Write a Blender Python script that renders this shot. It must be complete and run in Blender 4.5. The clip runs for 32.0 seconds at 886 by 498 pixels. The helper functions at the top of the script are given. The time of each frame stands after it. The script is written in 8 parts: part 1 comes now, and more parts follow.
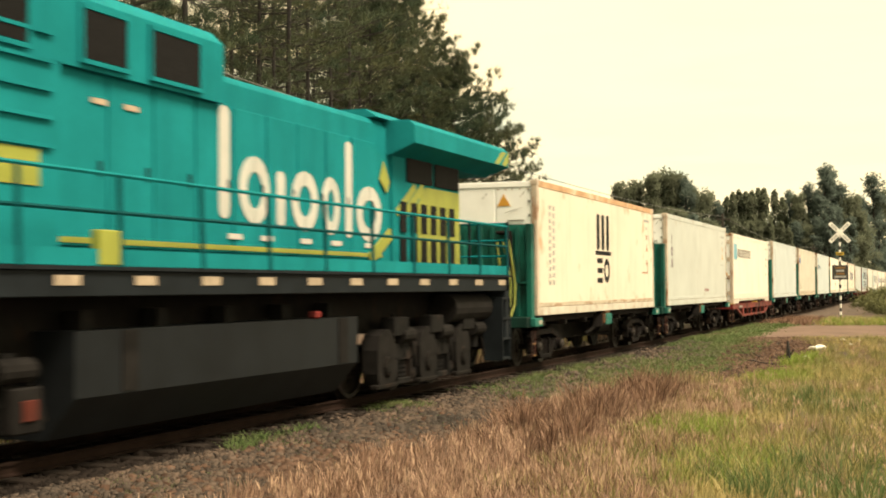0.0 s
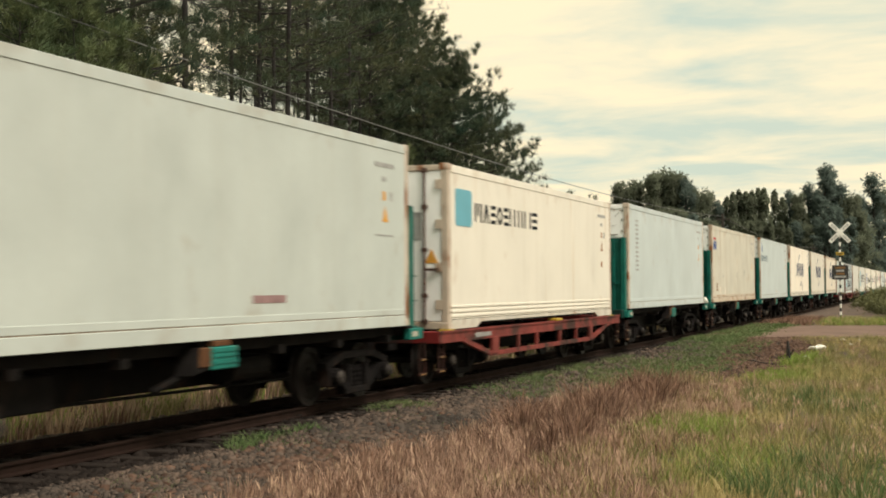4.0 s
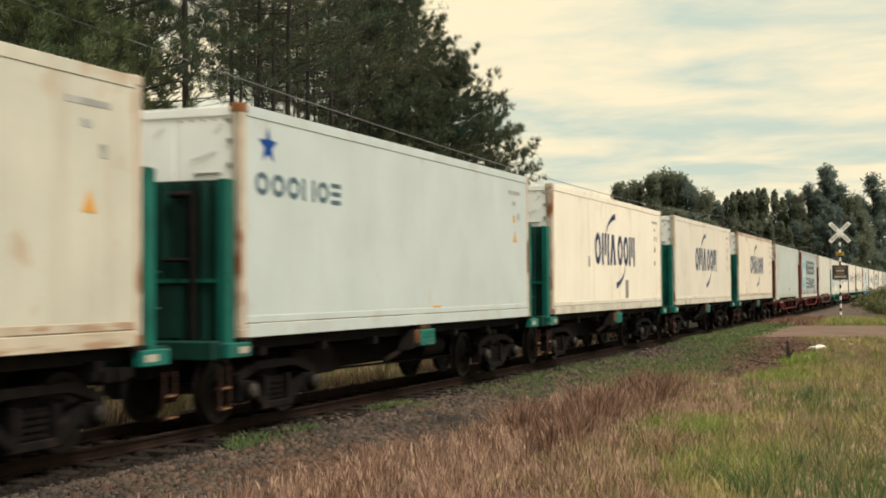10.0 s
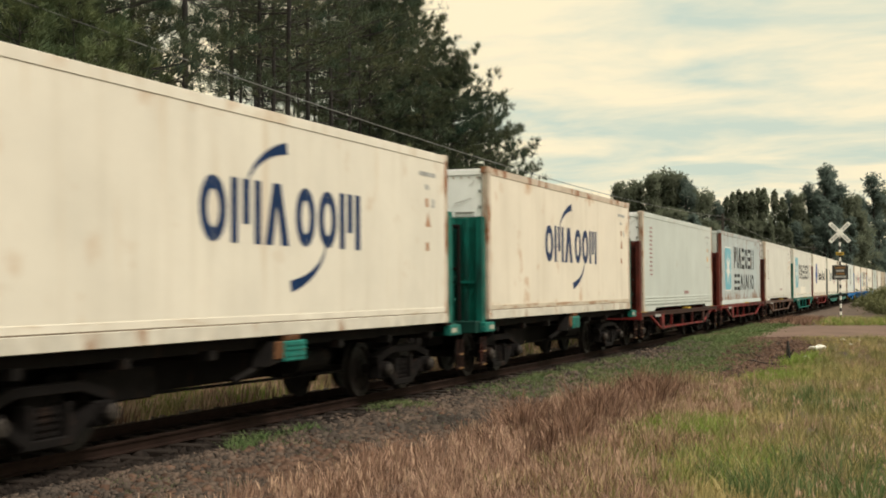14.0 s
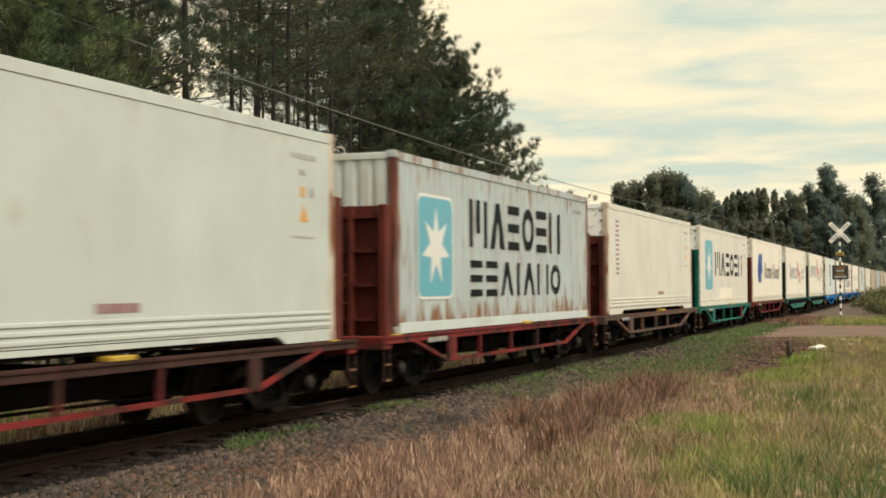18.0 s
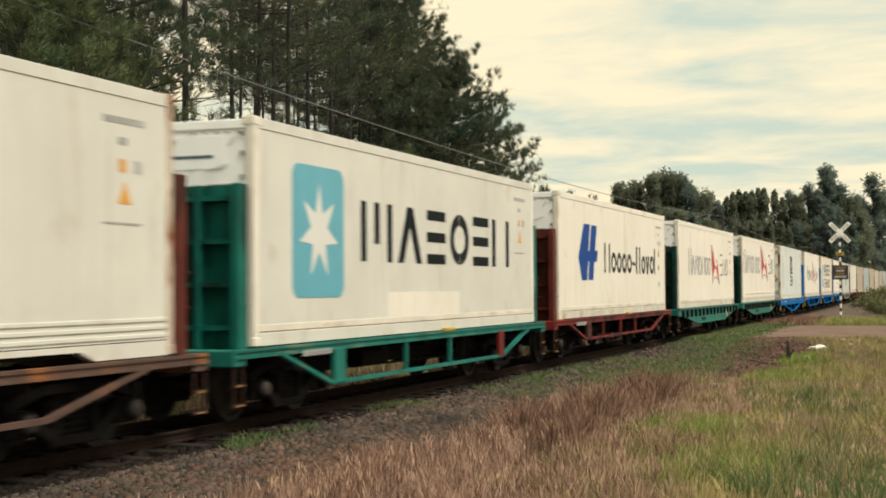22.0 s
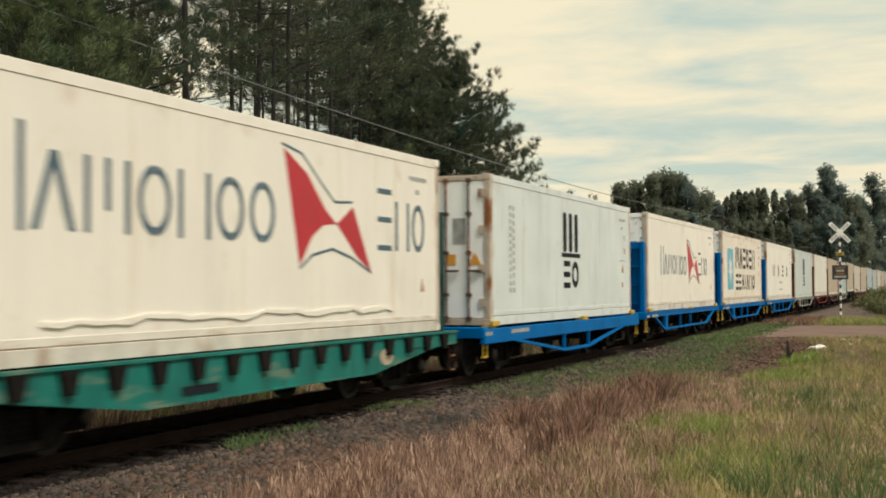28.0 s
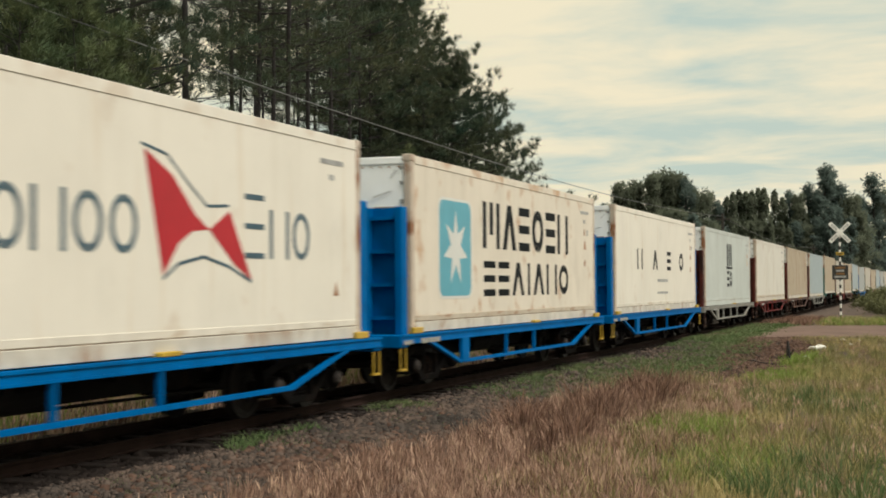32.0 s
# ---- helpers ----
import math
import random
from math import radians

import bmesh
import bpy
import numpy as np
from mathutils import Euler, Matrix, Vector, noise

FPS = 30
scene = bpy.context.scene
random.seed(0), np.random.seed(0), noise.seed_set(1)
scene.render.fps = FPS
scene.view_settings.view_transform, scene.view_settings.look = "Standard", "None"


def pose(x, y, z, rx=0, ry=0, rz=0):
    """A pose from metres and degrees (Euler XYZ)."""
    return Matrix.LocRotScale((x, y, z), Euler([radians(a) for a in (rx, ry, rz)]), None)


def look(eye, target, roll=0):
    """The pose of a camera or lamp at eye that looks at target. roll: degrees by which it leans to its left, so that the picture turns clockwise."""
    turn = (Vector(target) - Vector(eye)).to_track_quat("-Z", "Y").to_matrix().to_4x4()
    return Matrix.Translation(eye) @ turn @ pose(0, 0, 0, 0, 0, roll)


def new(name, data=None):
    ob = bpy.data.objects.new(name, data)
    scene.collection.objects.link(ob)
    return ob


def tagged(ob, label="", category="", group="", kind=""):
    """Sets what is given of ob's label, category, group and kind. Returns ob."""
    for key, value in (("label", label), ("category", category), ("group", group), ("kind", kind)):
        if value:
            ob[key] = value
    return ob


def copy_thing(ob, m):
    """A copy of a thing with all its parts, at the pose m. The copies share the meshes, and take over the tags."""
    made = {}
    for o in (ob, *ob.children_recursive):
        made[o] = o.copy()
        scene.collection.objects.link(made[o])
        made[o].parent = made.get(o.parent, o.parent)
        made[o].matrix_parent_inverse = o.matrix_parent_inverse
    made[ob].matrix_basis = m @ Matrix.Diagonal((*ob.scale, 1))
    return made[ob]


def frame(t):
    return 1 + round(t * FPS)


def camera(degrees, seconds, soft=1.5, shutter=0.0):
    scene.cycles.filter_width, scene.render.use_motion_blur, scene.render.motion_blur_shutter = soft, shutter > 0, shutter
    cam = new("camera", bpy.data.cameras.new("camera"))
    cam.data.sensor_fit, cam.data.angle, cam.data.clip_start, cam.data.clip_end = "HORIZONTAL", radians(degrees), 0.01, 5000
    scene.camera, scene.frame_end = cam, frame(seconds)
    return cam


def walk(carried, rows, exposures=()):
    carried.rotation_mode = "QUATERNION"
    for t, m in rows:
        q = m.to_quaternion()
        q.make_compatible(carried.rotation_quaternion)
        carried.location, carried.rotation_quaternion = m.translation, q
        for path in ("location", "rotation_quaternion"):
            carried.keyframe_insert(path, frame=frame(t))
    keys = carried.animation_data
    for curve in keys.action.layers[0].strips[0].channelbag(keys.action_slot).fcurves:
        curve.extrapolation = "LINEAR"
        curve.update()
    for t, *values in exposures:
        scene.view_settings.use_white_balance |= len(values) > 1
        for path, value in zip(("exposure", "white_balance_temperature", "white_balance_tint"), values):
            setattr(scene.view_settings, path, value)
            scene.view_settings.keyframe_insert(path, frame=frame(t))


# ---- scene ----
# camera: on a stand beside the line, one fixed pose
EYE_Z = 1.70
cam = camera(36.5, 32.0, soft=1.85, shutter=0.6)
eye = Vector((0.0, 0.0, EYE_Z))
yaw, tilt = radians(20.401), radians(1.670)
ahead = Vector((math.cos(tilt) * math.cos(yaw), math.cos(tilt) * math.sin(yaw), math.sin(tilt)))
still = look(eye, eye + ahead * 10, -0.386)
walk(cam, [(0.0, still), (32.0, still)],
     exposures=[(0.0, 0.57, 8050, 10), (1.0, 0.54, 7750, 10), (2.0, 0.10, 6800, 10), (3.0, 0.02, 6620, 10), (3.5, 0.04, 6620, 10), (5.0, -0.05, 6500, 10), (17.4, -0.05, 6500, 10), (18.4, 0.05, 6620, 10), (19.8, 0.06, 6640, 10), (20.6, 0.09, 6640, 10), (21.2, 0.04, 6560, 10), (22.3, -0.01, 6500, 10), (23.0, -0.01, 6500, 10), (25.0, -0.05, 6400, 10), (28.0, -0.16, 6250, 10), (30.0, -0.22, 6150, 10), (32.0, -0.22, 6150, 10)])

# ---- sky and sun ----
SUN_EL, SUN_AZ = 56.0, -109.0     # azimuth counted from +x towards +y
world = bpy.data.worlds.new("sky")
scene.world = world
world.use_nodes = True
wn, wl = world.node_tree.nodes, world.node_tree.links
wn.clear()


def wnode(kind, **values):
    n = wn.new(kind)
    for key, v in values.items():
        n.inputs[key].default_value = v
    return n


sky = wn.new("ShaderNodeTexSky")
sky.sky_type, sky.sun_disc = "NISHITA", False
sky.sun_elevation, sky.sun_rotation = radians(SUN_EL), radians(90 - SUN_AZ)
sky.dust_density, sky.air_density = 3.0, 1.0
coord = wn.new("ShaderNodeTexCoord")
sep = wn.new("ShaderNodeSeparateXYZ")
wl.new(coord.outputs["Generated"], sep.inputs[0])
lift = wn.new("ShaderNodeMath")
lift.operation = "ADD"
lift.inputs[1].default_value = 0.10
wl.new(sep.outputs["Z"], lift.inputs[0])
flat = wn.new("ShaderNodeVectorMath")
flat.operation = "DIVIDE"
wl.new(coord.outputs["Generated"], flat.inputs[0])
comb = wn.new("ShaderNodeCombineXYZ")
for i in range(3):
    wl.new(lift.outputs[0], comb.inputs[i])
wl.new(comb.outputs[0], flat.inputs[1])
wmap = wn.new("ShaderNodeMapping")
wmap.inputs["Scale"].default_value = (1.0, 0.75, 0.3)
wmap.inputs["Location"].default_value = (3.1, 0.4, 0.0)
wmap.inputs["Rotation"].default_value = (0, 0, radians(-20))
wl.new(flat.outputs[0], wmap.inputs[0])
cloud = wnode("ShaderNodeTexNoise", Scale=1.9, Detail=7.0, Roughness=0.55, Distortion=0.3)
wl.new(wmap.outputs[0], cloud.inputs["Vector"])
cover = wn.new("ShaderNodeValToRGB")
cover.color_ramp.elements[0].position, cover.color_ramp.elements[1].position = 0.37, 0.61
wl.new(cloud.outputs["Fac"], cover.inputs[0])
blue = wn.new("ShaderNodeVectorMath")
blue.operation = "SCALE"
blue.inputs["Scale"].default_value = 0.05
wl.new(sky.outputs[0], blue.inputs[0])
haze = wn.new("ShaderNodeMixRGB")
haze.inputs[0].default_value = 0.80
haze.inputs[2].default_value = (0.77, 0.87, 0.715, 1)
wl.new(blue.outputs[0], haze.inputs[1])
clouds = wn.new("ShaderNodeMixRGB")
clouds.inputs[2].default_value = (1.06, 0.93, 0.64, 1)
wl.new(cover.outputs[0], clouds.inputs[0])
wl.new(haze.outputs[0], clouds.inputs[1])
bg = wn.new("ShaderNodeBackground")
bg.inputs["Strength"].default_value = 1.0
wl.new(clouds.outputs[0], bg.inputs["Color"])
wout = wn.new("ShaderNodeOutputWorld")
wl.new(bg.outputs[0], wout.inputs["Surface"])

sun = new("sun", bpy.data.lights.new("sun", "SUN"))
sun.data.energy, sun.data.angle, sun.data.color = 4.2, radians(20), (1.0, 0.91, 0.78)
az, el = radians(SUN_AZ), radians(SUN_EL)
sun.matrix_world = look((math.cos(el) * math.cos(az) * 50, math.cos(el) * math.sin(az) * 50, math.sin(el) * 50), (0, 0, 0))


# ---- materials ----
def surface(name, base, rough=0.6, metal=0.0, var=0.15, scale=2.5, bump=0.15, bscale=60.0, streak=0.0, streak_col=(0.30, 0.22, 0.13),
            rust=0.0, rust_col=(0.22, 0.085, 0.03), rust_scale=1.3, runs=(1, 1, 0.6), cap=1.0, island=0.0, piece=0.0, second=None, spec=0.4, see=0.0, wear=0.0, wear_col=(0.30, 0.15, 0.075), wear_low=0.11, wear_high=0.13, wear_runs=(1.2, 1.2, 1.1)):
    """Paint or raw stuff: broad stains, fine grain, long runs of dirt and patches of rust."""
    m = bpy.data.materials.new(name)
    m.use_nodes = True
    n, l = m.node_tree.nodes, m.node_tree.links
    p = n["Principled BSDF"]
    p.inputs["Roughness"].default_value, p.inputs["Metallic"].default_value = rough, metal
    p.inputs["Specular IOR Level"].default_value = spec
    tc, info = n.new("ShaderNodeTexCoord"), n.new("ShaderNodeObjectInfo")
    seed = n.new("ShaderNodeMath")
    seed.operation, seed.inputs[1].default_value = "MULTIPLY", 37.0
    l.new(info.outputs["Random"], seed.inputs[0])

    def noise_at(sc, stretch=(1, 1, 1), detail=4.0):
        mp = n.new("ShaderNodeMapping")
        mp.inputs["Scale"].default_value = stretch
        l.new(tc.outputs["Object"], mp.inputs[0])
        t = n.new("ShaderNodeTexNoise")
        t.noise_dimensions = "4D"
        t.inputs["Scale"].default_value, t.inputs["Detail"].default_value = sc, detail
        l.new(mp.outputs[0], t.inputs["Vector"])
        l.new(seed.outputs[0], t.inputs["W"])
        return t.outputs["Fac"]

    def ramp(fac, a, b, ca=(0, 0, 0, 1), cb=(1, 1, 1, 1)):
        r = n.new("ShaderNodeValToRGB")
        e = r.color_ramp.elements
        e[0].position, e[1].position, e[0].color, e[1].color = a, b, ca, cb
        l.new(fac, r.inputs[0])
        return r.outputs[0]

    def mix(fac, a, b):
        x = n.new("ShaderNodeMixRGB")
        for i, v in ((0, fac), (1, a), (2, b)):
            if isinstance(v, (int, float)):
                x.inputs[i].default_value = v
            elif isinstance(v, tuple):
                x.inputs[i].default_value = (*v, 1)
            else:
                l.new(v, x.inputs[i])
        return x.outputs[0]

    low = tuple(c * (1 - var) for c in base)
    high = tuple(min(1, c * (1 + var)) for c in base) if second is None else second
    col = mix(ramp(noise_at(scale), 0.3, 0.7), low, high)
    col = mix(ramp(noise_at(scale * 14, detail=2.0), 0.35, 0.75, (0, 0, 0, 1), (var, var, var, 1)), col, tuple(c * 0.6 for c in base))
    if island:
        g = n.new("ShaderNodeNewGeometry")
        col = mix(ramp(g.outputs["Random Per Island"], 0, 1, (0, 0, 0, 1), (island,) * 3 + (1,)), col, tuple(c * 0.35 for c in base))
    if piece:
        col = mix(ramp(info.outputs["Random"], 0, 1, (0, 0, 0, 1), (piece,) * 3 + (1,)), col, tuple(c * 0.4 for c in base))
    if streak:
        trails = ramp(noise_at(1.0, (3.2, 3.2, 0.22), 5.0), 0.50, 0.72, (0, 0, 0, 1), (streak,) * 3 + (1,))
        col = mix(trails, col, streak_col)
    if rust:
        spots = ramp(noise_at(rust_scale, runs, 8.0), 0.60 - 0.18 * rust, 0.70 - 0.14 * rust, (0, 0, 0, 1), (cap, cap, cap, 1))
        col = mix(spots, col, rust_col)
        rr = ramp(noise_at(rust_scale, runs, 8.0), 0.60 - 0.18 * rust, 0.72, (rough,) * 3 + (1,), (0.9, 0.9, 0.9, 1))
        l.new(rr, p.inputs["Roughness"])
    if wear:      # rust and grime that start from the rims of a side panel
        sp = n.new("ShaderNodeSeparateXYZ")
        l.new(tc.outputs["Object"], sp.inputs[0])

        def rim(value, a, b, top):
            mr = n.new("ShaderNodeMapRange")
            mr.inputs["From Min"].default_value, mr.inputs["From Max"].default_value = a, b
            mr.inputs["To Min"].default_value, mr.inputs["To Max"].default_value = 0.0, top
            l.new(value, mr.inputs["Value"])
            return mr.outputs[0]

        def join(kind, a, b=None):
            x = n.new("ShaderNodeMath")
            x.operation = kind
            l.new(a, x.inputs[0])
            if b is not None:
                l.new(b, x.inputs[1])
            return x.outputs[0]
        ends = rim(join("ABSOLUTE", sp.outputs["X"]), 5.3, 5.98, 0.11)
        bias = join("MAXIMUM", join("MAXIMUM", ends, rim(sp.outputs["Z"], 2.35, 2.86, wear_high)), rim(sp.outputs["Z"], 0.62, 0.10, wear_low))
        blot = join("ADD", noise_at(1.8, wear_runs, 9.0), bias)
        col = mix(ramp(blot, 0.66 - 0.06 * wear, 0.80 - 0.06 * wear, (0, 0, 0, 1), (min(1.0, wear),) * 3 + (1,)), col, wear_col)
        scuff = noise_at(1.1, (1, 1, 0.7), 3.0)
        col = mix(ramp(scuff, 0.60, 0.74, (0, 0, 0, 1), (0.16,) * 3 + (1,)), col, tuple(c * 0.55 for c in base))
    l.new(col, p.inputs["Base Color"])
    if see:
        tl, ms, out = n.new("ShaderNodeBsdfTranslucent"), n.new("ShaderNodeMixShader"), n["Material Output"]
        l.new(col, tl.inputs["Color"])
        ms.inputs[0].default_value = see
        l.new(p.outputs[0], ms.inputs[1])
        l.new(tl.outputs[0], ms.inputs[2])
        l.new(ms.outputs[0], out.inputs["Surface"])
    if bump:
        b = n.new("ShaderNodeBump")
        b.inputs["Strength"].default_value, b.inputs["Distance"].default_value = bump, 0.01
        l.new(noise_at(bscale, detail=3.0), b.inputs["Height"])
        l.new(b.outputs[0], p.inputs["Normal"])
    return m


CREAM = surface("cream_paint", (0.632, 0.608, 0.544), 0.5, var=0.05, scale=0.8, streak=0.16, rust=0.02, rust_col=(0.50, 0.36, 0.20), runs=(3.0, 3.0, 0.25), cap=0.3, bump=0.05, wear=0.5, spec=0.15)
BRIGHT = surface("fresh_cream_paint", (0.7372, 0.6984, 0.6159), 0.45, var=0.04, scale=0.8, streak=0.07, rust=0.02, rust_col=(0.55, 0.40, 0.24), runs=(3.0, 3.0, 0.25), cap=0.25, bump=0.04, wear=0.34, wear_col=(0.44, 0.30, 0.19), spec=0.15)
WARM = surface("brightest_cream_paint", (0.83, 0.765, 0.655), 0.45, var=0.04, scale=0.8, streak=0.06, rust=0.02, rust_col=(0.60, 0.42, 0.26), runs=(3.0, 3.0, 0.25), cap=0.25, bump=0.04, wear=0.35, wear_col=(0.50, 0.33, 0.20), spec=0.15)
SOFT = surface("aged_cream_paint", (0.665, 0.625, 0.545), 0.45, var=0.06, scale=0.8, streak=0.14, rust=0.02, rust_col=(0.50, 0.36, 0.22), runs=(3.0, 3.0, 0.25), cap=0.3, bump=0.04, wear=0.45, wear_col=(0.44, 0.28, 0.16), spec=0.15)
STAINED = surface("rust_stained_foot_strip", (0.50, 0.44, 0.355), 0.6, var=0.15, scale=2, streak=0.4, streak_col=(0.36, 0.24, 0.15), rust=0.45, rust_scale=1.6, rust_col=(0.30, 0.165, 0.09), runs=(1.0, 1.0, 6.0), cap=0.7, bump=0.1, spec=0.15)
KICKCREAM = surface("grimy_foot_strip", (0.66, 0.62, 0.54), 0.6, var=0.1, scale=2, streak=0.25, streak_col=(0.46, 0.38, 0.29), rust=0.25, rust_scale=1.4, rust_col=(0.42, 0.31, 0.21), runs=(1.0, 1.0, 6.0), cap=0.5, bump=0.1, spec=0.15)
WHITE = surface("dull_white_paint", (0.585, 0.625, 0.605), 0.5, var=0.07, scale=0.9, streak=0.12, streak_col=(0.42, 0.42, 0.38), rust=0.02, rust_col=(0.45, 0.36, 0.28), runs=(3.0, 3.0, 0.25), cap=0.25, bump=0.05, wear=0.3, wear_col=(0.36, 0.27, 0.19), spec=0.15)
OFFWHITE = surface("off_white_paint", (0.600, 0.592, 0.540), 0.5, var=0.06, scale=0.9, streak=0.12, streak_col=(0.45, 0.42, 0.36), rust=0.02, rust_col=(0.45, 0.36, 0.28), runs=(3.0, 3.0, 0.25), cap=0.25, bump=0.05, wear=0.3, wear_col=(0.36, 0.27, 0.19), spec=0.15)
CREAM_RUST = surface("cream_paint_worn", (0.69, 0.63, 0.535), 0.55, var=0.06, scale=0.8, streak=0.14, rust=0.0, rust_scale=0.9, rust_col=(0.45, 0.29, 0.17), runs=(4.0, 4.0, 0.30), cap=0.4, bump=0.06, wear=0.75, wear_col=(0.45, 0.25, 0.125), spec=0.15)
GREYWHITE = surface("grey_white_paint", (0.475, 0.515, 0.49), 0.5, var=0.07, scale=0.9, streak=0.16, streak_col=(0.38, 0.38, 0.34), bump=0.05, wear=0.3, wear_col=(0.30, 0.23, 0.17), spec=0.15)
BLUEWHITE = surface("blue_white_paint", (0.500, 0.56, 0.56), 0.5, var=0.06, scale=0.9, streak=0.14, streak_col=(0.42, 0.43, 0.40), bump=0.05, wear=0.3, wear_col=(0.34, 0.27, 0.20), spec=0.15)
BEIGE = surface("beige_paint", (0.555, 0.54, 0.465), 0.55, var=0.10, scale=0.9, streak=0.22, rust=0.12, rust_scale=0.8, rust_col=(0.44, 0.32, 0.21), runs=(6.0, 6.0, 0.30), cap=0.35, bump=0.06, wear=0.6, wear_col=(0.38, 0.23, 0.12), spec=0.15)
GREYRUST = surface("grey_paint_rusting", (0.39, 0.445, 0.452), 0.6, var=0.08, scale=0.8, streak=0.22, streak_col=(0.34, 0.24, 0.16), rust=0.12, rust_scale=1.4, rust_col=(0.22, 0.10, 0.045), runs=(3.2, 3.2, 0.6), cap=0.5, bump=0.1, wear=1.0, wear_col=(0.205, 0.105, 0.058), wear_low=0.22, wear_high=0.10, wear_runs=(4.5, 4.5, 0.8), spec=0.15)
GRIME = surface("dark_seam_grime", (0.20, 0.155, 0.115), 0.8, var=0.35, scale=2.0, streak=0.4, streak_col=(0.08, 0.06, 0.05), rust=0.3, rust_scale=1.5, rust_col=(0.40, 0.34, 0.27), bump=0.1, spec=0.1)
POSTRED = surface("red_rusted_post", (0.16, 0.058, 0.040), 0.75, var=0.3, scale=3, streak=0.4, streak_col=(0.30, 0.30, 0.29), rust=0.4, rust_col=(0.085, 0.036, 0.026), bump=0.2, spec=0.15)
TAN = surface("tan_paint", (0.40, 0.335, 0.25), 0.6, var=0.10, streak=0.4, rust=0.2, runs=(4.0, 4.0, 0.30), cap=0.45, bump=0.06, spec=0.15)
RAILDIRT = surface("dirty_rail_paint", (0.56, 0.53, 0.465), 0.6, var=0.16, scale=3, streak=0.25, rust=0.14, rust_scale=2.2, rust_col=(0.28, 0.15, 0.08), cap=0.7, bump=0.15, spec=0.15)
# the last boxes' paints, darkened and greyed to imitate distance and haze
FARBLUE = surface("far_dimmed_blue_grey_paint", (0.33, 0.385, 0.40), 0.6, var=0.08, streak=0.25, streak_col=(0.27, 0.27, 0.26), bump=0.05, spec=0.15)
FARGREY = surface("far_dimmed_grey_paint", (0.34, 0.355, 0.345), 0.6, var=0.08, streak=0.25, streak_col=(0.27, 0.26, 0.24), bump=0.05, spec=0.15)
FARCREAM = surface("far_dimmed_cream_paint", (0.46, 0.43, 0.37), 0.6, var=0.08, streak=0.3, runs=(3.0, 3.0, 0.25), bump=0.05, spec=0.15)
RUSTRAIL = surface("rusted_top_rail", (0.52, 0.33, 0.20), 0.75, var=0.25, scale=2.5, streak=0.3, streak_col=(0.30, 0.15, 0.08), rust=0.35, rust_scale=1.6, rust_col=(0.66, 0.54, 0.42), bump=0.2, spec=0.15)
EDGE = surface("chipped_edge_paint", (0.496, 0.416, 0.336), 0.7, var=0.15, scale=4, rust=0.42, rust_scale=2.6, bump=0.2)
ENDWHITE = surface("white_end_paint", (0.92, 0.93, 0.92), 0.5, var=0.04, streak=0.08, streak_col=(0.5, 0.45, 0.38), bump=0.05, spec=0.15)
GREEN = surface("green_paint", (0.004, 0.112, 0.088), 0.55, var=0.25, streak=0.75, streak_col=(0.003, 0.022, 0.018), rust=0.36, rust_scale=1.1, rust_col=(0.004, 0.016, 0.013), runs=(1.6, 1.6, 0.5), cap=0.85, bump=0.15, spec=0.2)
# the green darkened with the shade between wagons, plus grime streaks
SHADEGREEN = surface("shaded_grimy_green_paint", (0.006, 0.040, 0.032), 0.65, var=0.35, streak=0.8, streak_col=(0.003, 0.010, 0.009), rust=0.35, rust_scale=1.3, rust_col=(0.006, 0.012, 0.010), runs=(1.6, 1.6, 0.5), bump=0.15, spec=0.15)
TEAL = surface("teal_paint", (0.010, 0.138, 0.114), 0.6, var=0.25, scale=1.6, streak=0.55, streak_col=(0.012, 0.045, 0.040), rust=0.22, rust_scale=1.7, rust_col=(0.17, 0.20, 0.14), runs=(0.7, 0.7, 4.0), cap=0.55, bump=0.15, spec=0.2)
REDBROWN = surface("red_brown_paint", (0.100, 0.020, 0.014), 0.65, var=0.35, streak=0.55, streak_col=(0.016, 0.008, 0.007), rust=0.35, rust_scale=1.3, rust_col=(0.024, 0.012, 0.010), runs=(1.6, 1.6, 0.5), bump=0.15, spec=0.2)
REDFRAME = surface("worn_red_paint", (0.158, 0.0165, 0.016), 0.65, var=0.3, streak=0.6, streak_col=(0.05, 0.014, 0.012), rust=0.72, rust_scale=1.6, rust_col=(0.034, 0.018, 0.016), runs=(1, 1, 1), bump=0.15, spec=0.2)
PINKRED = surface("faded_red_paint", (0.185, 0.037, 0.031), 0.65, var=0.3, streak=0.6, streak_col=(0.05, 0.016, 0.014), rust=0.6, rust_scale=1.6, rust_col=(0.05, 0.026, 0.022), runs=(1, 1, 1), bump=0.15, spec=0.2)
OLDRED = surface("blackened_red_steel", (0.048, 0.024, 0.020), 0.75, var=0.35, streak=0.5, streak_col=(0.02, 0.014, 0.012), rust=0.2, rust_scale=2.2, rust_col=(0.085, 0.030, 0.024), bump=0.2, spec=0.15)
BROWNFRAME = surface("brown_steel_paint", (0.0892, 0.0493, 0.0382), 0.7, var=0.3, streak=0.4, streak_col=(0.03, 0.02, 0.015), rust=0.2, bump=0.2)
BLUE = surface("blue_paint", (0.0, 0.112, 0.345), 0.6, var=0.12, streak=0.3, streak_col=(0.0, 0.03, 0.085), bump=0.08, spec=0.06)
GREYFRAME = surface("grey_steel_paint", (0.22, 0.22, 0.20), 0.6, var=0.2, streak=0.3, bump=0.15)
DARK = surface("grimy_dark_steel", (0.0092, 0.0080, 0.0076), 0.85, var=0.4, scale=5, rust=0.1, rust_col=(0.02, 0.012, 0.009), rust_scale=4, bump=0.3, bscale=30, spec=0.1)
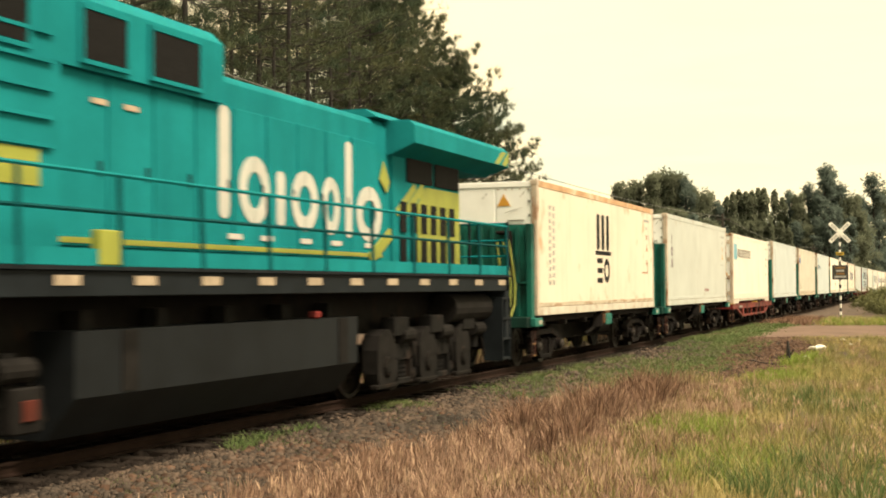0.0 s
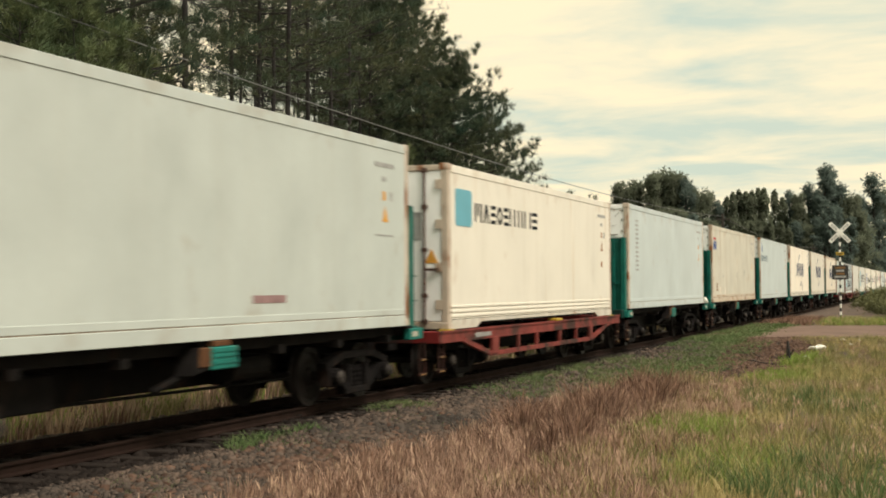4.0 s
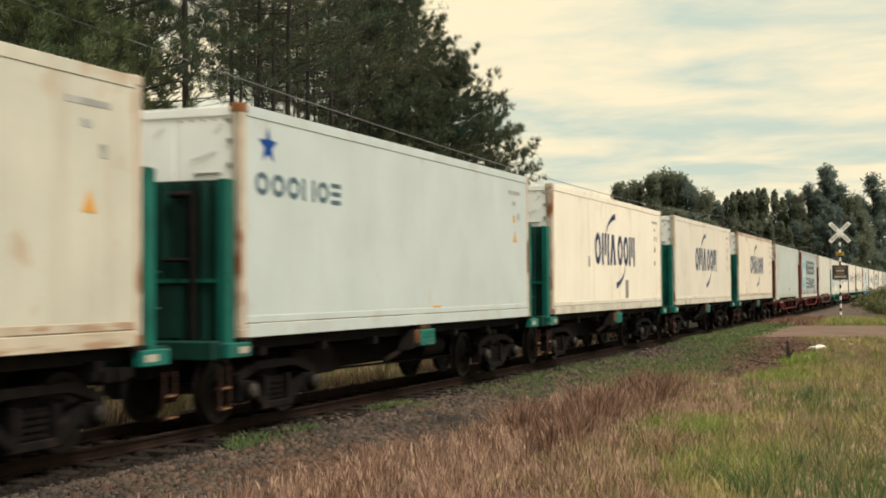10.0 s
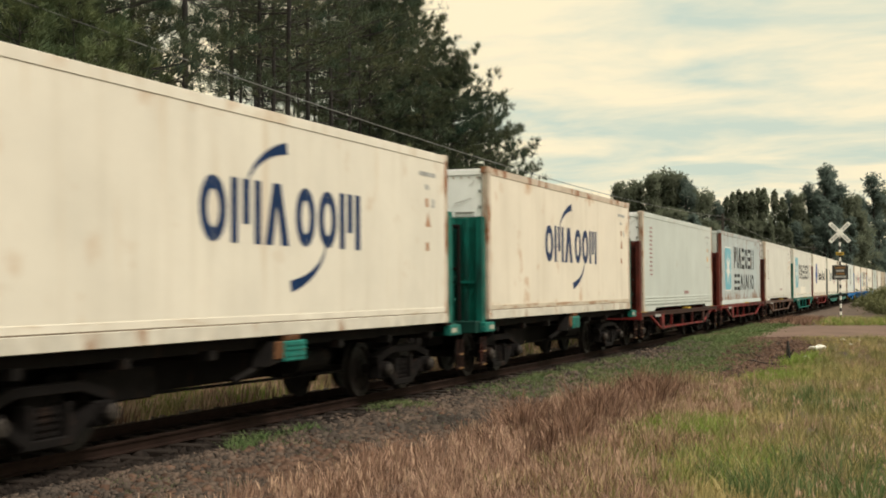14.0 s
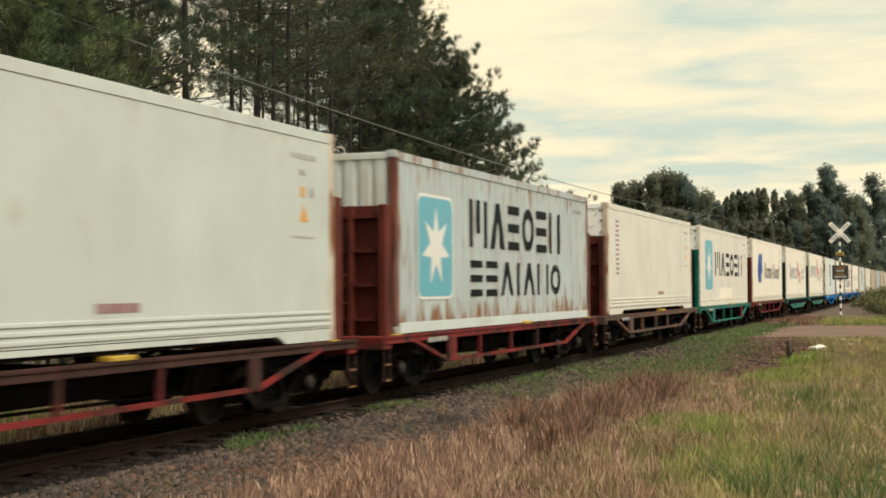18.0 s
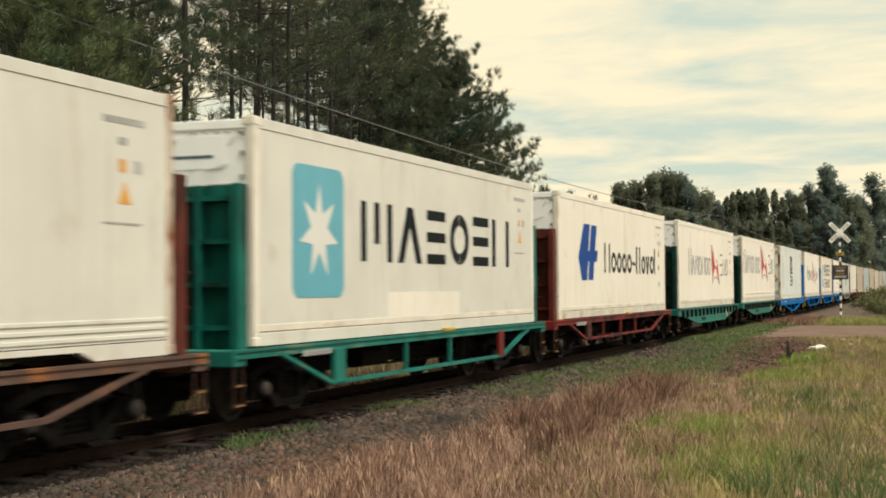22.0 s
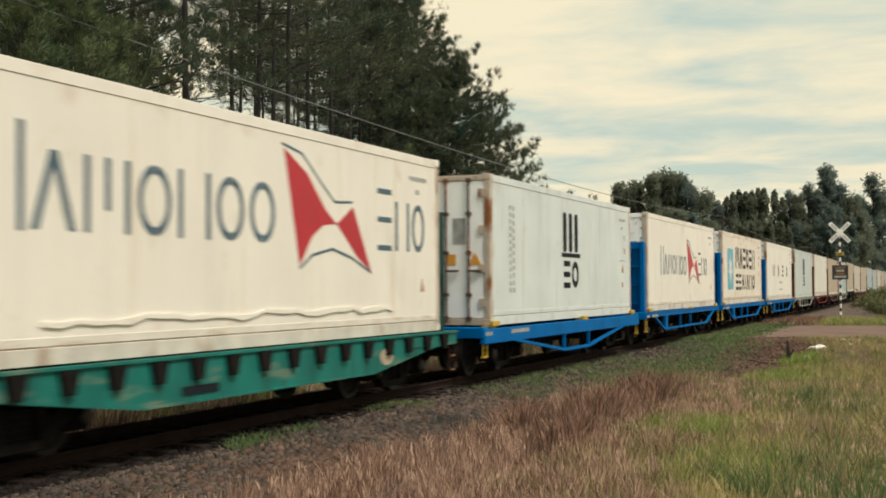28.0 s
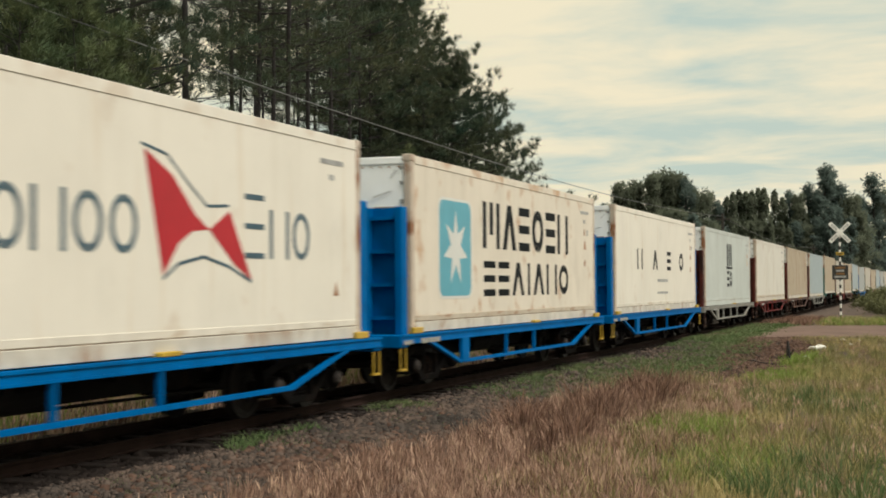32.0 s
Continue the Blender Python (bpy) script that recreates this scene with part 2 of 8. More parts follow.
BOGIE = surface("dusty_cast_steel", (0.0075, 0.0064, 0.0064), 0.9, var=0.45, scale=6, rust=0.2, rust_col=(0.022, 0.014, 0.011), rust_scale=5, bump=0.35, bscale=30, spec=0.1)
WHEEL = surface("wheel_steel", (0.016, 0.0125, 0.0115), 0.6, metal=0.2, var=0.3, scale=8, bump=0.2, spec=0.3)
YELLOW = surface("yellow_paint", (0.46, 0.30, 0.03), 0.5, var=0.2, streak=0.3, bump=0.1)
RUNGS = surface("worn_rung_paint", (0.20, 0.105, 0.036), 0.7, var=0.3, bump=0.2)
BEDSTONE = surface("dark_bed_ballast", (0.021, 0.0162, 0.0142), 0.9, var=0.3, scale=1.2, bump=0.3, bscale=80, island=0.7, spec=0.1)
BLACKPAINT = surface("dark_lettering", (0.006, 0.0085, 0.011), 0.6, var=0.2, bump=0.0, spec=0.08)
NAVY = surface("navy_lettering", (0.004, 0.024, 0.085), 0.6, var=0.15, bump=0.0, spec=0.1)
SLATE = surface("slate_blue_lettering", (0.049, 0.098, 0.133), 0.5, var=0.15, bump=0.0)
SKYBLUE = surface("sky_blue_decal", (0.104, 0.352, 0.448), 0.45, var=0.06, bump=0.0)
STARWHITE = surface("white_decal", (0.64, 0.64, 0.608), 0.45, var=0.04, bump=0.0)
RED = surface("red_decal", (0.408, 0.0102, 0.0213), 0.45, var=0.08, bump=0.0)
ROYAL = surface("royal_blue_decal", (0.001, 0.050, 0.245), 0.55, var=0.08, bump=0.0, spec=0.1)
FADED = surface("faded_grey_lettering", (0.34, 0.34, 0.33), 0.6, var=0.3, scale=6, bump=0.0)
DUSK = surface("dusky_mauve_lettering", (0.15, 0.115, 0.135), 0.6, var=0.25, scale=6, bump=0.0)
MAROON = surface("faded_maroon_lettering", (0.28, 0.17, 0.17), 0.6, var=0.3, scale=6, bump=0.0)
PALEGREEN = surface("pale_green_label", (0.36, 0.50, 0.42), 0.6, var=0.2, scale=8, bump=0.0)
ORANGE = surface("orange_sticker", (0.62, 0.30, 0.05), 0.5, var=0.15, bump=0.0)
LOCO = surface("loco_green_paint", (0.0, 0.198, 0.220), 0.65, var=0.16, scale=1.1, streak=0.34, streak_col=(0.0, 0.100, 0.128), bump=0.08, spec=0.02)
LOCOWHITE = surface("loco_white_paint", (0.50, 0.50, 0.47), 0.5, var=0.08, scale=1.5, streak=0.2, streak_col=(0.25, 0.36, 0.34), bump=0.0, spec=0.1)
# shade put into the loco green, for rail posts and the lower handrail
LOCOSHADE = surface("loco_shaded_green_paint", (0.0, 0.060, 0.068), 0.6, var=0.15, streak=0.3, streak_col=(0.0, 0.03, 0.035), bump=0.05, spec=0.05)
SILLTAB = surface("faded_sill_reflector", (0.40, 0.32, 0.24), 0.5, var=0.3, scale=9, bump=0.0)
LIME = surface("loco_lime_paint", (0.27, 0.30, 0.06), 0.5, var=0.12, streak=0.3, streak_col=(0.16, 0.17, 0.05), bump=0.05, spec=0.2)
WINDOWDARK = surface("dark_mesh_grille", (0.010, 0.010, 0.011), 0.7, var=0.3, scale=20, bump=0.2, spec=0.08)
SILLBLACK = surface("black_sill_paint", (0.0105, 0.0145, 0.0185), 0.7, var=0.3, bump=0.1, spec=0.1)
GUARD = surface("dusty_axle_guard", (0.0125, 0.0116, 0.0116), 0.85, var=0.5, scale=5, streak=0.5, streak_col=(0.008, 0.007, 0.007), bump=0.3, bscale=30, spec=0.1)
REFLECT = surface("white_reflector", (0.36, 0.34, 0.28), 0.4, var=0.15, bump=0.0)
TANK = surface("fuel_tank_grey", (0.0088, 0.0112, 0.0140), 0.6, var=0.25, streak=0.4, streak_col=(0.005, 0.006, 0.007), bump=0.1, spec=0.12)
LOCOBOGIE = surface("oily_cast_steel", (0.0082, 0.0080, 0.0082), 0.85, var=0.5, scale=5, rust=0.2, rust_col=(0.024, 0.018, 0.016), rust_scale=4, bump=0.35, bscale=30, spec=0.12)
HOSE = surface("lime_hose", (0.36, 0.42, 0.10), 0.5, var=0.2)
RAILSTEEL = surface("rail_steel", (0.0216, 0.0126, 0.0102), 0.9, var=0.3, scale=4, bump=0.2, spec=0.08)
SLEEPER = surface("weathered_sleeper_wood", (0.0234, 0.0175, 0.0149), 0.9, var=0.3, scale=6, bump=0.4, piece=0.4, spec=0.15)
STONE = surface("ballast_stone", (0.088, 0.076, 0.068), 0.9, var=0.35, scale=0.9, bump=0.4, bscale=80, island=0.97, second=(0.185, 0.128, 0.098), spec=0.1)
STRAW = surface("dry_grass", (0.27, 0.145, 0.100), 0.8, var=0.25, scale=3.0, bump=0, island=0.95, second=(1.0, 0.68, 0.51), see=0.2)
PALE = surface("pale_seed_stalks", (0.60, 0.41, 0.29), 0.8, var=0.2, scale=1.6, bump=0, island=0.7, see=0.2)
GRASS = surface("green_grass", (0.228, 0.274, 0.083), 0.8, var=0.40, scale=1.3, bump=0, island=0.80, second=(0.80, 0.60, 0.29), see=0.3)
LUSH = surface("fresh_grass", (0.24, 0.33, 0.062), 0.8, var=0.35, scale=1.2, bump=0, island=0.6, see=0.3)
DEADWEED = surface("dead_brown_weeds", (0.165, 0.086, 0.060), 0.85, var=0.35, scale=2.0, bump=0, island=0.9, second=(0.54, 0.32, 0.215))
WEED = surface("low_green_weeds", (0.125, 0.235, 0.072), 0.8, var=0.3, scale=0.8, bump=0, island=0.6, second=(0.21, 0.225, 0.10), see=0.25)
NEEDLE = surface("pine_needles", (0.043, 0.085, 0.059), 0.75, var=0.35, scale=0.40, bump=0, island=0.4, second=(0.122, 0.120, 0.060), see=0.35, spec=0.15)
# far gum crowns: distant haze put into a paler, bluer leaf colour
LEAF = surface("hazed_gum_leaves", (0.118, 0.154, 0.134), 0.9, var=0.2, scale=0.12, bump=0, island=0.15, see=0.5, spec=0.02)
WARMLEAF = surface("far_pine_leaves", (0.142, 0.160, 0.112), 0.9, var=0.2, scale=0.12, bump=0, island=0.15, see=0.5, spec=0.02)
BUSHLEAF = surface("bush_leaves", (0.165, 0.172, 0.074), 0.8, var=0.3, scale=0.8, bump=0, island=0.6, see=0.3)
BARK = surface("pine_bark", (0.026, 0.023, 0.022), 0.95, var=0.4, scale=5, bump=0.8, bscale=14)
ROAD = surface("dirt_road", (0.118, 0.070, 0.052), 0.95, var=0.22, scale=0.7, bump=0.8, bscale=7, second=(0.185, 0.115, 0.086))
CLOD = surface("red_earth", (0.108, 0.064, 0.047), 0.95, var=0.3, scale=0.8, bump=0.5, bscale=20, island=0.8, second=(0.185, 0.118, 0.088), spec=0.1)
SIGNWHITE = surface("sign_white", (0.78, 0.77, 0.72), 0.5, var=0.08, scale=8, bump=0.05)
SIGNBLACK = surface("sign_black", (0.03, 0.03, 0.028), 0.5, var=0.2, bump=0.05)
PLASTIC = surface("white_sack", (0.78, 0.76, 0.70), 0.5, var=0.1, scale=8, bump=0.5, bscale=12)
CABLE = surface("cable_grey", (0.15, 0.15, 0.145), 0.6, var=0.15, bump=0.0)
POLEWOOD = surface("pole_wood", (0.035, 0.030, 0.026), 0.95, var=0.3, scale=6, bump=0.5, bscale=20)
SOIL = surface("soil", (0.062, 0.043, 0.034), 0.95, var=0.3, scale=1.1, bump=1.0, bscale=5.0, second=(0.125, 0.080, 0.058))


# ---- mesh helpers ----
def box(bm, x0, x1, y0, y1, z0, z1, bevel=0.0):
    vs = [bm.verts.new((x, y, z)) for x in (x0, x1) for y in (y0, y1) for z in (z0, z1)]
    fs = [bm.faces.new([vs[i] for i in f]) for f in ((0, 1, 3, 2), (4, 6, 7, 5), (0, 4, 5, 1), (2, 3, 7, 6), (0, 2, 6, 4), (1, 5, 7, 3))]
    if bevel:
        es = list({e for f in fs for e in f.edges})
        bmesh.ops.bevel(bm, geom=es, offset=bevel, segments=1, affect="EDGES")
    return vs


def prism(bm, pts, lo, hi, axis="y"):
    """A polygon drawn in x-z (axis y) or y-z (axis x) and pushed from lo to hi."""
    put = (lambda a, b, c: (a, c, b)) if axis == "y" else (lambda a, b, c: (c, a, b))
    one = [bm.verts.new(put(a, b, lo)) for a, b in pts]
    two = [bm.verts.new(put(a, b, hi)) for a, b in pts]
    bm.faces.new(one)
    bm.faces.new(two[::-1])
    for i in range(len(pts)):
        j = (i + 1) % len(pts)
        bm.faces.new((one[j], one[i], two[i], two[j]))


def rod(bm, a, b, r0, r1=None, n=8):
    """A tapered round bar from a to b."""
    a, b = Vector(a), Vector(b)
    r1 = r0 if r1 is None else r1
    q = (b - a).to_track_quat("Z", "Y")
    rings = []
    for p, r in ((a, r0), (b, r1)):
        rings.append([bm.verts.new(p + q @ Vector((r * math.cos(2 * math.pi * i / n), r * math.sin(2 * math.pi * i / n), 0))) for i in range(n)])
    for i in range(n):
        j = (i + 1) % n
        bm.faces.new((rings[0][i], rings[0][j], rings[1][j], rings[1][i]))
    bm.faces.new(rings[0][::-1])
    bm.faces.new(rings[1])


def lathe(bm, profile, n=20, y0=0.0):
    """Turn (radius, y) pairs about the y axis."""
    rings = []
    for r, y in profile:
        rings.append([bm.verts.new((r * math.cos(2 * math.pi * i / n), y + y0, r * math.sin(2 * math.pi * i / n))) for i in range(n)])
    for a, b in zip(rings, rings[1:]):
        for i in range(n):
            j = (i + 1) % n
            bm.faces.new((a[i], b[i], b[j], a[j]))
    bm.faces.new(rings[0])
    bm.faces.new(rings[-1][::-1])


def beam(bm, x0, z0, x1, z1, wide, y0, y1):
    """A straight bar in the x-z plane."""
    d = Vector((x1 - x0, z1 - z0)).normalized()
    nx, nz = -d.y * wide / 2, d.x * wide / 2
    prism(bm, [(x0 + nx, z0 + nz), (x0 - nx, z0 - nz), (x1 - nx, z1 - nz), (x1 + nx, z1 + nz)], y0, y1)


meshes = {}


def finish(bm, name, material, smooth=False):
    bmesh.ops.recalc_face_normals(bm, faces=bm.faces)
    me = bpy.data.meshes.new(name)
    bm.to_mesh(me)
    bm.free()
    me.materials.append(material)
    if smooth:
        for f in me.polygons:
            f.use_smooth = True
    return me


def part(name, bm, material, parent, label="", key=None, at=None, smooth=False):
    """One mesh object under a thing or a part; key: share the mesh of an earlier part made alike."""
    if key is not None and key in meshes:
        me = meshes[key]
    else:
        b = bmesh.new()
        bm(b)
        me = finish(b, name, material, smooth)
        if key is not None:
            meshes[key] = me
    ob = new(name, me)
    ob.parent = parent
    if at is not None:
        ob.matrix_basis = at
    if label:
        tagged(ob, label)
    return ob


def sheet(name, verts, faces, material, smooth=False):
    me = bpy.data.meshes.new(name)
    me.from_pydata(verts, [], faces)
    me.materials.append(material)
    if smooth:
        for f in me.polygons:
            f.use_smooth = True
    me.update()
    return me


# ---- the line ----
TRACK_Y = 9.251
# the line swings a little to the left and straightens again: start, turning point, end, curvatures
BEND_AT, BEND_MID, BEND_END, BEND, UNBEND = 45.8, 125.0, 181.0, 2.14e-4, 3.027e-4


def line_at(s):
    """Place and heading of the track's centre, s metres along it."""
    u = min(max(s - BEND_AT, 0.0), BEND_MID - BEND_AT)
    v = min(max(s - BEND_MID, 0.0), BEND_END - BEND_MID)
    turn = BEND * (BEND_MID - BEND_AT)
    return s, TRACK_Y + BEND * u * u / 2 + turn * v - UNBEND * v * v / 2, BEND * u - UNBEND * v


def run(t):
    """Metres that the train has gone."""
    return 0.05 + 8.47346 * t - 0.0088328 * t * t + 8.518e-5 * t ** 3


def track_y(x):
    return line_at(x)[1]


def ground_z(x, y, rough=True):
    """Height of the ground over the rail heads' level; it rises to the level crossing and stays there."""
    w = abs(y - track_y(x))
    z = -0.20 - 0.22 * min(1.0, max(0.0, (w - 1.45) / 1.25))
    f = min(1.0, max(0.0, (x - 36.0) / 9.0))
    if w > 1.3:
        z += (-0.06 - z) * f * f * (3 - 2 * f)
    if rough:
        z += 0.03 * noise.noise((x * 0.45, y * 0.45, 3.0)) * min(1.0, max(0.0, w - 1.5))
    return z


# ---- ground, road, track ----
def spaced(stops):
    out = []
    for a, b, step in stops:
        n = max(1, round((b - a) / step))
        out += [a + (b - a) * i / n for i in range(n)]
    return out + [stops[-1][1]]


gx = spaced([(-3000, -300, 900), (-300, -20, 70), (-20, 6, 3), (6, 70, 0.6), (70, 140, 5), (140, 400, 40), (400, 4000, 900)])
gy = spaced([(-3000, -300, 900), (-300, -12, 60), (-12, -4, 2), (-4, 22, 0.4), (22, 60, 5), (60, 300, 60), (300, 4000, 900)])
verts = [(x, y, ground_z(x, y)) for x in gx for y in gy]
ny = len(gy)
faces = [(i * ny + j, (i + 1) * ny + j, (i + 1) * ny + j + 1, i * ny + j + 1) for i in range(len(gx) - 1) for j in range(ny - 1)]
ground = tagged(new("ground", sheet("ground", verts, faces, SOIL, True)), "bare brown soil under grass beside the railway", "ground", kind="structure")

road_rows = []
for k in range(61):
    y = 7.6 - 0.75 * k
    wob = 0.5 * noise.noise((y * 0.4, 0.0, 7.0))
    near, far = 45.0 + wob + 0.03 * (7.6 - y), 60.5 + 0.6 * noise.noise((y * 0.3, 2.0, 1.0)) + 0.05 * (7.6 - y)
    road_rows.append([(near + (far - near) * q / 12, y) for q in range(13)])
rv = [(x, y, ground_z(x, y, False) + (0.012 if q in (0, 12) else 0.05 + 0.025 * noise.noise((x * 0.8, y * 0.25, 0)))) for r in road_rows for q, (x, y) in enumerate(r)]
rf = [(a * 13 + b, a * 13 + b + 1, a * 13 + b + 14, a * 13 + b + 13) for a in range(60) for b in range(12)]
tagged(new("road", sheet("road", rv, rf, ROAD, True)), "pinkish dirt road running up to the level crossing", "road", kind="structure")

track = tagged(new("railway_track"), "worn single railway track with rusty rails on sleepers", "railway track", kind="structure")


def rail_mesh(side):
    prof = [(-0.065, -0.135), (0.065, -0.135), (0.065, -0.122), (0.012, -0.108), (0.012, -0.036), (0.034, -0.028), (0.034, -0.004), (0.026, 0.0), (-0.026, 0.0), (-0.034, -0.004), (-0.034, -0.028), (-0.012, -0.036), (-0.012, -0.108), (-0.065, -0.122)]
    vs, fs, n = [], [], len(prof)
    stations = spaced([(-60, 46, 20), (46, 420, 8)])
    for s in stations:
        x, y, a = line_at(s)
        for u, z in prof:
            off = side * 0.535 + u
            vs.append((x - math.sin(a) * off, y + math.cos(a) * off, z))
    for i in range(len(stations) - 1):
        for j in range(n):
            k = (j + 1) % n
            fs.append((i * n + j, i * n + k, (i + 1) * n + k, (i + 1) * n + j))
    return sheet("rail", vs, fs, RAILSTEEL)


for side in (-1, 1):
    r = new("rail", rail_mesh(side))
    r.parent = track
sleeper_mesh = None
for k in range(150):
    s = -4.0 + 0.62 * k
    x, y, a = line_at(s)
    if sleeper_mesh is None:
        b = bmesh.new()
        box(b, -0.11, 0.11, -1.0, 1.0, -0.27, -0.136, 0.012)
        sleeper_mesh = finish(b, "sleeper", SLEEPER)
    ob = new("sleeper", sleeper_mesh)
    ob.parent = track
    ob.matrix_basis = pose(x + random.uniform(-0.02, 0.02), y + random.uniform(-0.04, 0.04), random.uniform(-0.008, 0.004), 0, 0, math.degrees(a) + random.uniform(-1.5, 1.5))


def ground_np(x, y):
    w = np.abs(y - TRACK_Y)
    z = -0.20 - 0.22 * np.clip((w - 1.45) / 1.25, 0, 1)
    f = np.clip((x - 36.0) / 9.0, 0, 1)
    return np.where(w > 1.3, z + (-0.06 - z) * f * f * (3 - 2 * f), z)


rng = np.random.default_rng(5)


def fast_mesh(name, v, tris, material, normals=None):
    me = bpy.data.meshes.new(name)
    me.vertices.add(len(v))
    me.vertices.foreach_set("co", np.ascontiguousarray(v, dtype=np.float32).ravel())
    me.loops.add(len(tris) * 3)
    me.loops.foreach_set("vertex_index", np.ascontiguousarray(tris, dtype=np.int32).ravel())
    me.polygons.add(len(tris))
    me.polygons.foreach_set("loop_start", np.arange(0, len(tris) * 3, 3, dtype=np.int32))
    me.materials.append(material)
    me.update(calc_edges=True)
    me.validate()
    if normals is not None:
        me.normals_split_custom_set_from_vertices(normals.tolist())
    return me


def leaf_mesh(name, v, heart, material, up=0.35):
    """Loose leaves shaded as one mass: their normals point away from the heart of each clump."""
    g = np.cross(v[:, 1] - v[:, 0], v[:, 2] - v[:, 0])
    out = v.mean(1) - heart
    out /= np.linalg.norm(out, axis=1)[:, None] + 1e-6
    out = out + np.array([0.0, 0.0, up])
    out /= np.linalg.norm(out, axis=1)[:, None]
    turn = (g * out).sum(1) < 0
    v = v.copy()
    v[turn] = v[turn][:, ::-1]
    return fast_mesh(name, v.reshape(-1, 3), np.arange(len(v) * 3).reshape(-1, 3), material, np.repeat(out, 3, 0))


def stones(n, x0, x1, w0, w1, size, both=False):
    """Broken ballast stones, squashed eight-cornered lumps, open where they lie on the ground."""
    x = x0 + (x1 - x0) * rng.random(n) ** 1.5
    w = w0 + (w1 - w0) * rng.random(n) ** 0.9
    y = TRACK_Y - w
    if both:
        y = np.where(rng.random(n) < 0.35, TRACK_Y + w, y)
    z = ground_np(x, y)
    corner = np.array([(a, b, c) for a in (-1, 1) for b in (-1, 1) for c in (-1, 1)], float)
    s = size * (0.55 + 0.9 * rng.random((n, 1, 1)))
    v = corner[None] * s * (0.55 + 0.75 * rng.random((n, 8, 3))) * np.array([1.0, 1.0, 0.75])
    a = rng.random(n) * 6.283
    b = (rng.random(n) - 0.5) * 1.6
    ca, sa, cb, sb = np.cos(a)[:, None], np.sin(a)[:, None], np.cos(b)[:, None], np.sin(b)[:, None]
    vx, vy, vz = v[..., 0], v[..., 1], v[..., 2]
    vx, vz = vx * cb - vz * sb, vx * sb + vz * cb
    vx, vy = vx * ca - vy * sa, vx * sa + vy * ca
    out = np.stack([vx + x[:, None], vy + y[:, None], vz + z[:, None] + 0.012], -1).reshape(-1, 3)
    cube = np.array([(0, 1, 3), (0, 3, 2), (4, 6, 7), (4, 7, 5), (0, 4, 5), (0, 5, 1), (2, 3, 7), (2, 7, 6), (1, 5, 7), (1, 7, 3)])
    tris = (cube[None] + 8 * np.arange(n)[:, None, None]).reshape(-1, 3)
    return out, tris


parts = [stones(1500, 8.0, 26.0, 1.2, 2.8, 0.029), stones(22000, 7.0, 27.0, 1.12, 2.9, 0.017), stones(4500, 16.0, 60.0, 0.75, 2.4, 0.036), stones(1200, 12.0, 60.0, -2.2, -0.7, 0.045), stones(2200, 24.0, 44.0, 1.8, 4.8, 0.032), stones(3000, 9.0, 30.0, 2.4, 5.5, 0.024)]
v = np.concatenate([p[0] for p in parts])
off = np.cumsum([0] + [len(p[0]) for p in parts])[:-1]
tris = np.concatenate([p[1] + o for p, o in zip(parts, off)])
tagged(new("ballast", fast_mesh("ballast", v, tris, STONE)), "loose grey-brown broken ballast stones along the track", "ballast", kind="stuff")

parts = [stones(4200, 27.0, 46.0, 3.2, 5.6, 0.045), stones(900, 8.5, 20.0, 1.5, 3.0, 0.030), stones(600, 13.0, 17.5, 2.0, 2.9, 0.036), stones(1300, 43.6, 46.4, 1.7, 9.0, 0.040), stones(700, 45.0, 61.0, 1.40, 2.2, 0.045)]
v, off = np.concatenate([p[0] for p in parts]), np.cumsum([0] + [len(p[0]) for p in parts])[:-1]
tris = np.concatenate([p[1] + o for p, o in zip(parts, off)])
tagged(new("earth_clods", fast_mesh("earth_clods", v, tris, CLOD)), "loose clods of bare red-brown earth", "soil", kind="stuff")

# track bed stones, much darker than the open ballast
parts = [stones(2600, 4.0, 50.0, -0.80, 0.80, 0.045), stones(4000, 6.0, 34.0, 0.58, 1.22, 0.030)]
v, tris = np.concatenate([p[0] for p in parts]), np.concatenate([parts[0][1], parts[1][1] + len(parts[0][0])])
tagged(new("track_bed", fast_mesh("track_bed", v, tris, BEDSTONE)), "dark stones between the rails and beside the near one", "ballast", kind="stuff")


# ---- grass ----
def strips(x, y, h, wide, dx, dy):
    """Bent grass blades, each a strip of three triangles."""
    n = len(x)
    a = rng.random(n) * 6.283
    wx, wy = np.cos(a) * wide / 2, np.sin(a) * wide / 2
    z = ground_np(x, y) - 0.03
    p = np.empty((n, 5, 3))
    p[:, 0] = np.stack([x - wx, y - wy, z], -1)
    p[:, 1] = np.stack([x + wx, y + wy, z], -1)
    p[:, 2] = np.stack([x - wx * 0.8 + dx * 0.35, y - wy * 0.8 + dy * 0.35, z + h * 0.6], -1)
    p[:, 3] = np.stack([x + wx * 0.8 + dx * 0.35, y + wy * 0.8 + dy * 0.35, z + h * 0.6], -1)
    p[:, 4] = np.stack([x + dx, y + dy, z + h], -1)
    f = np.array([(0, 1, 3), (0, 3, 2), (2, 3, 4)])
    return p.reshape(-1, 3), (f[None] + 5 * np.arange(n)[:, None, None]).reshape(-1, 3)


def blades(x, y, tall, wide, lean):
    """Loose blades that lean every way."""
    n = len(x)
    h = tall * (0.5 + 0.8 * rng.random(n))
    t = rng.random(n) * 6.283
    k = lean * (0.3 + rng.random(n)) * h
    return strips(x, y, h, wide, np.cos(t) * k, np.sin(t) * k)


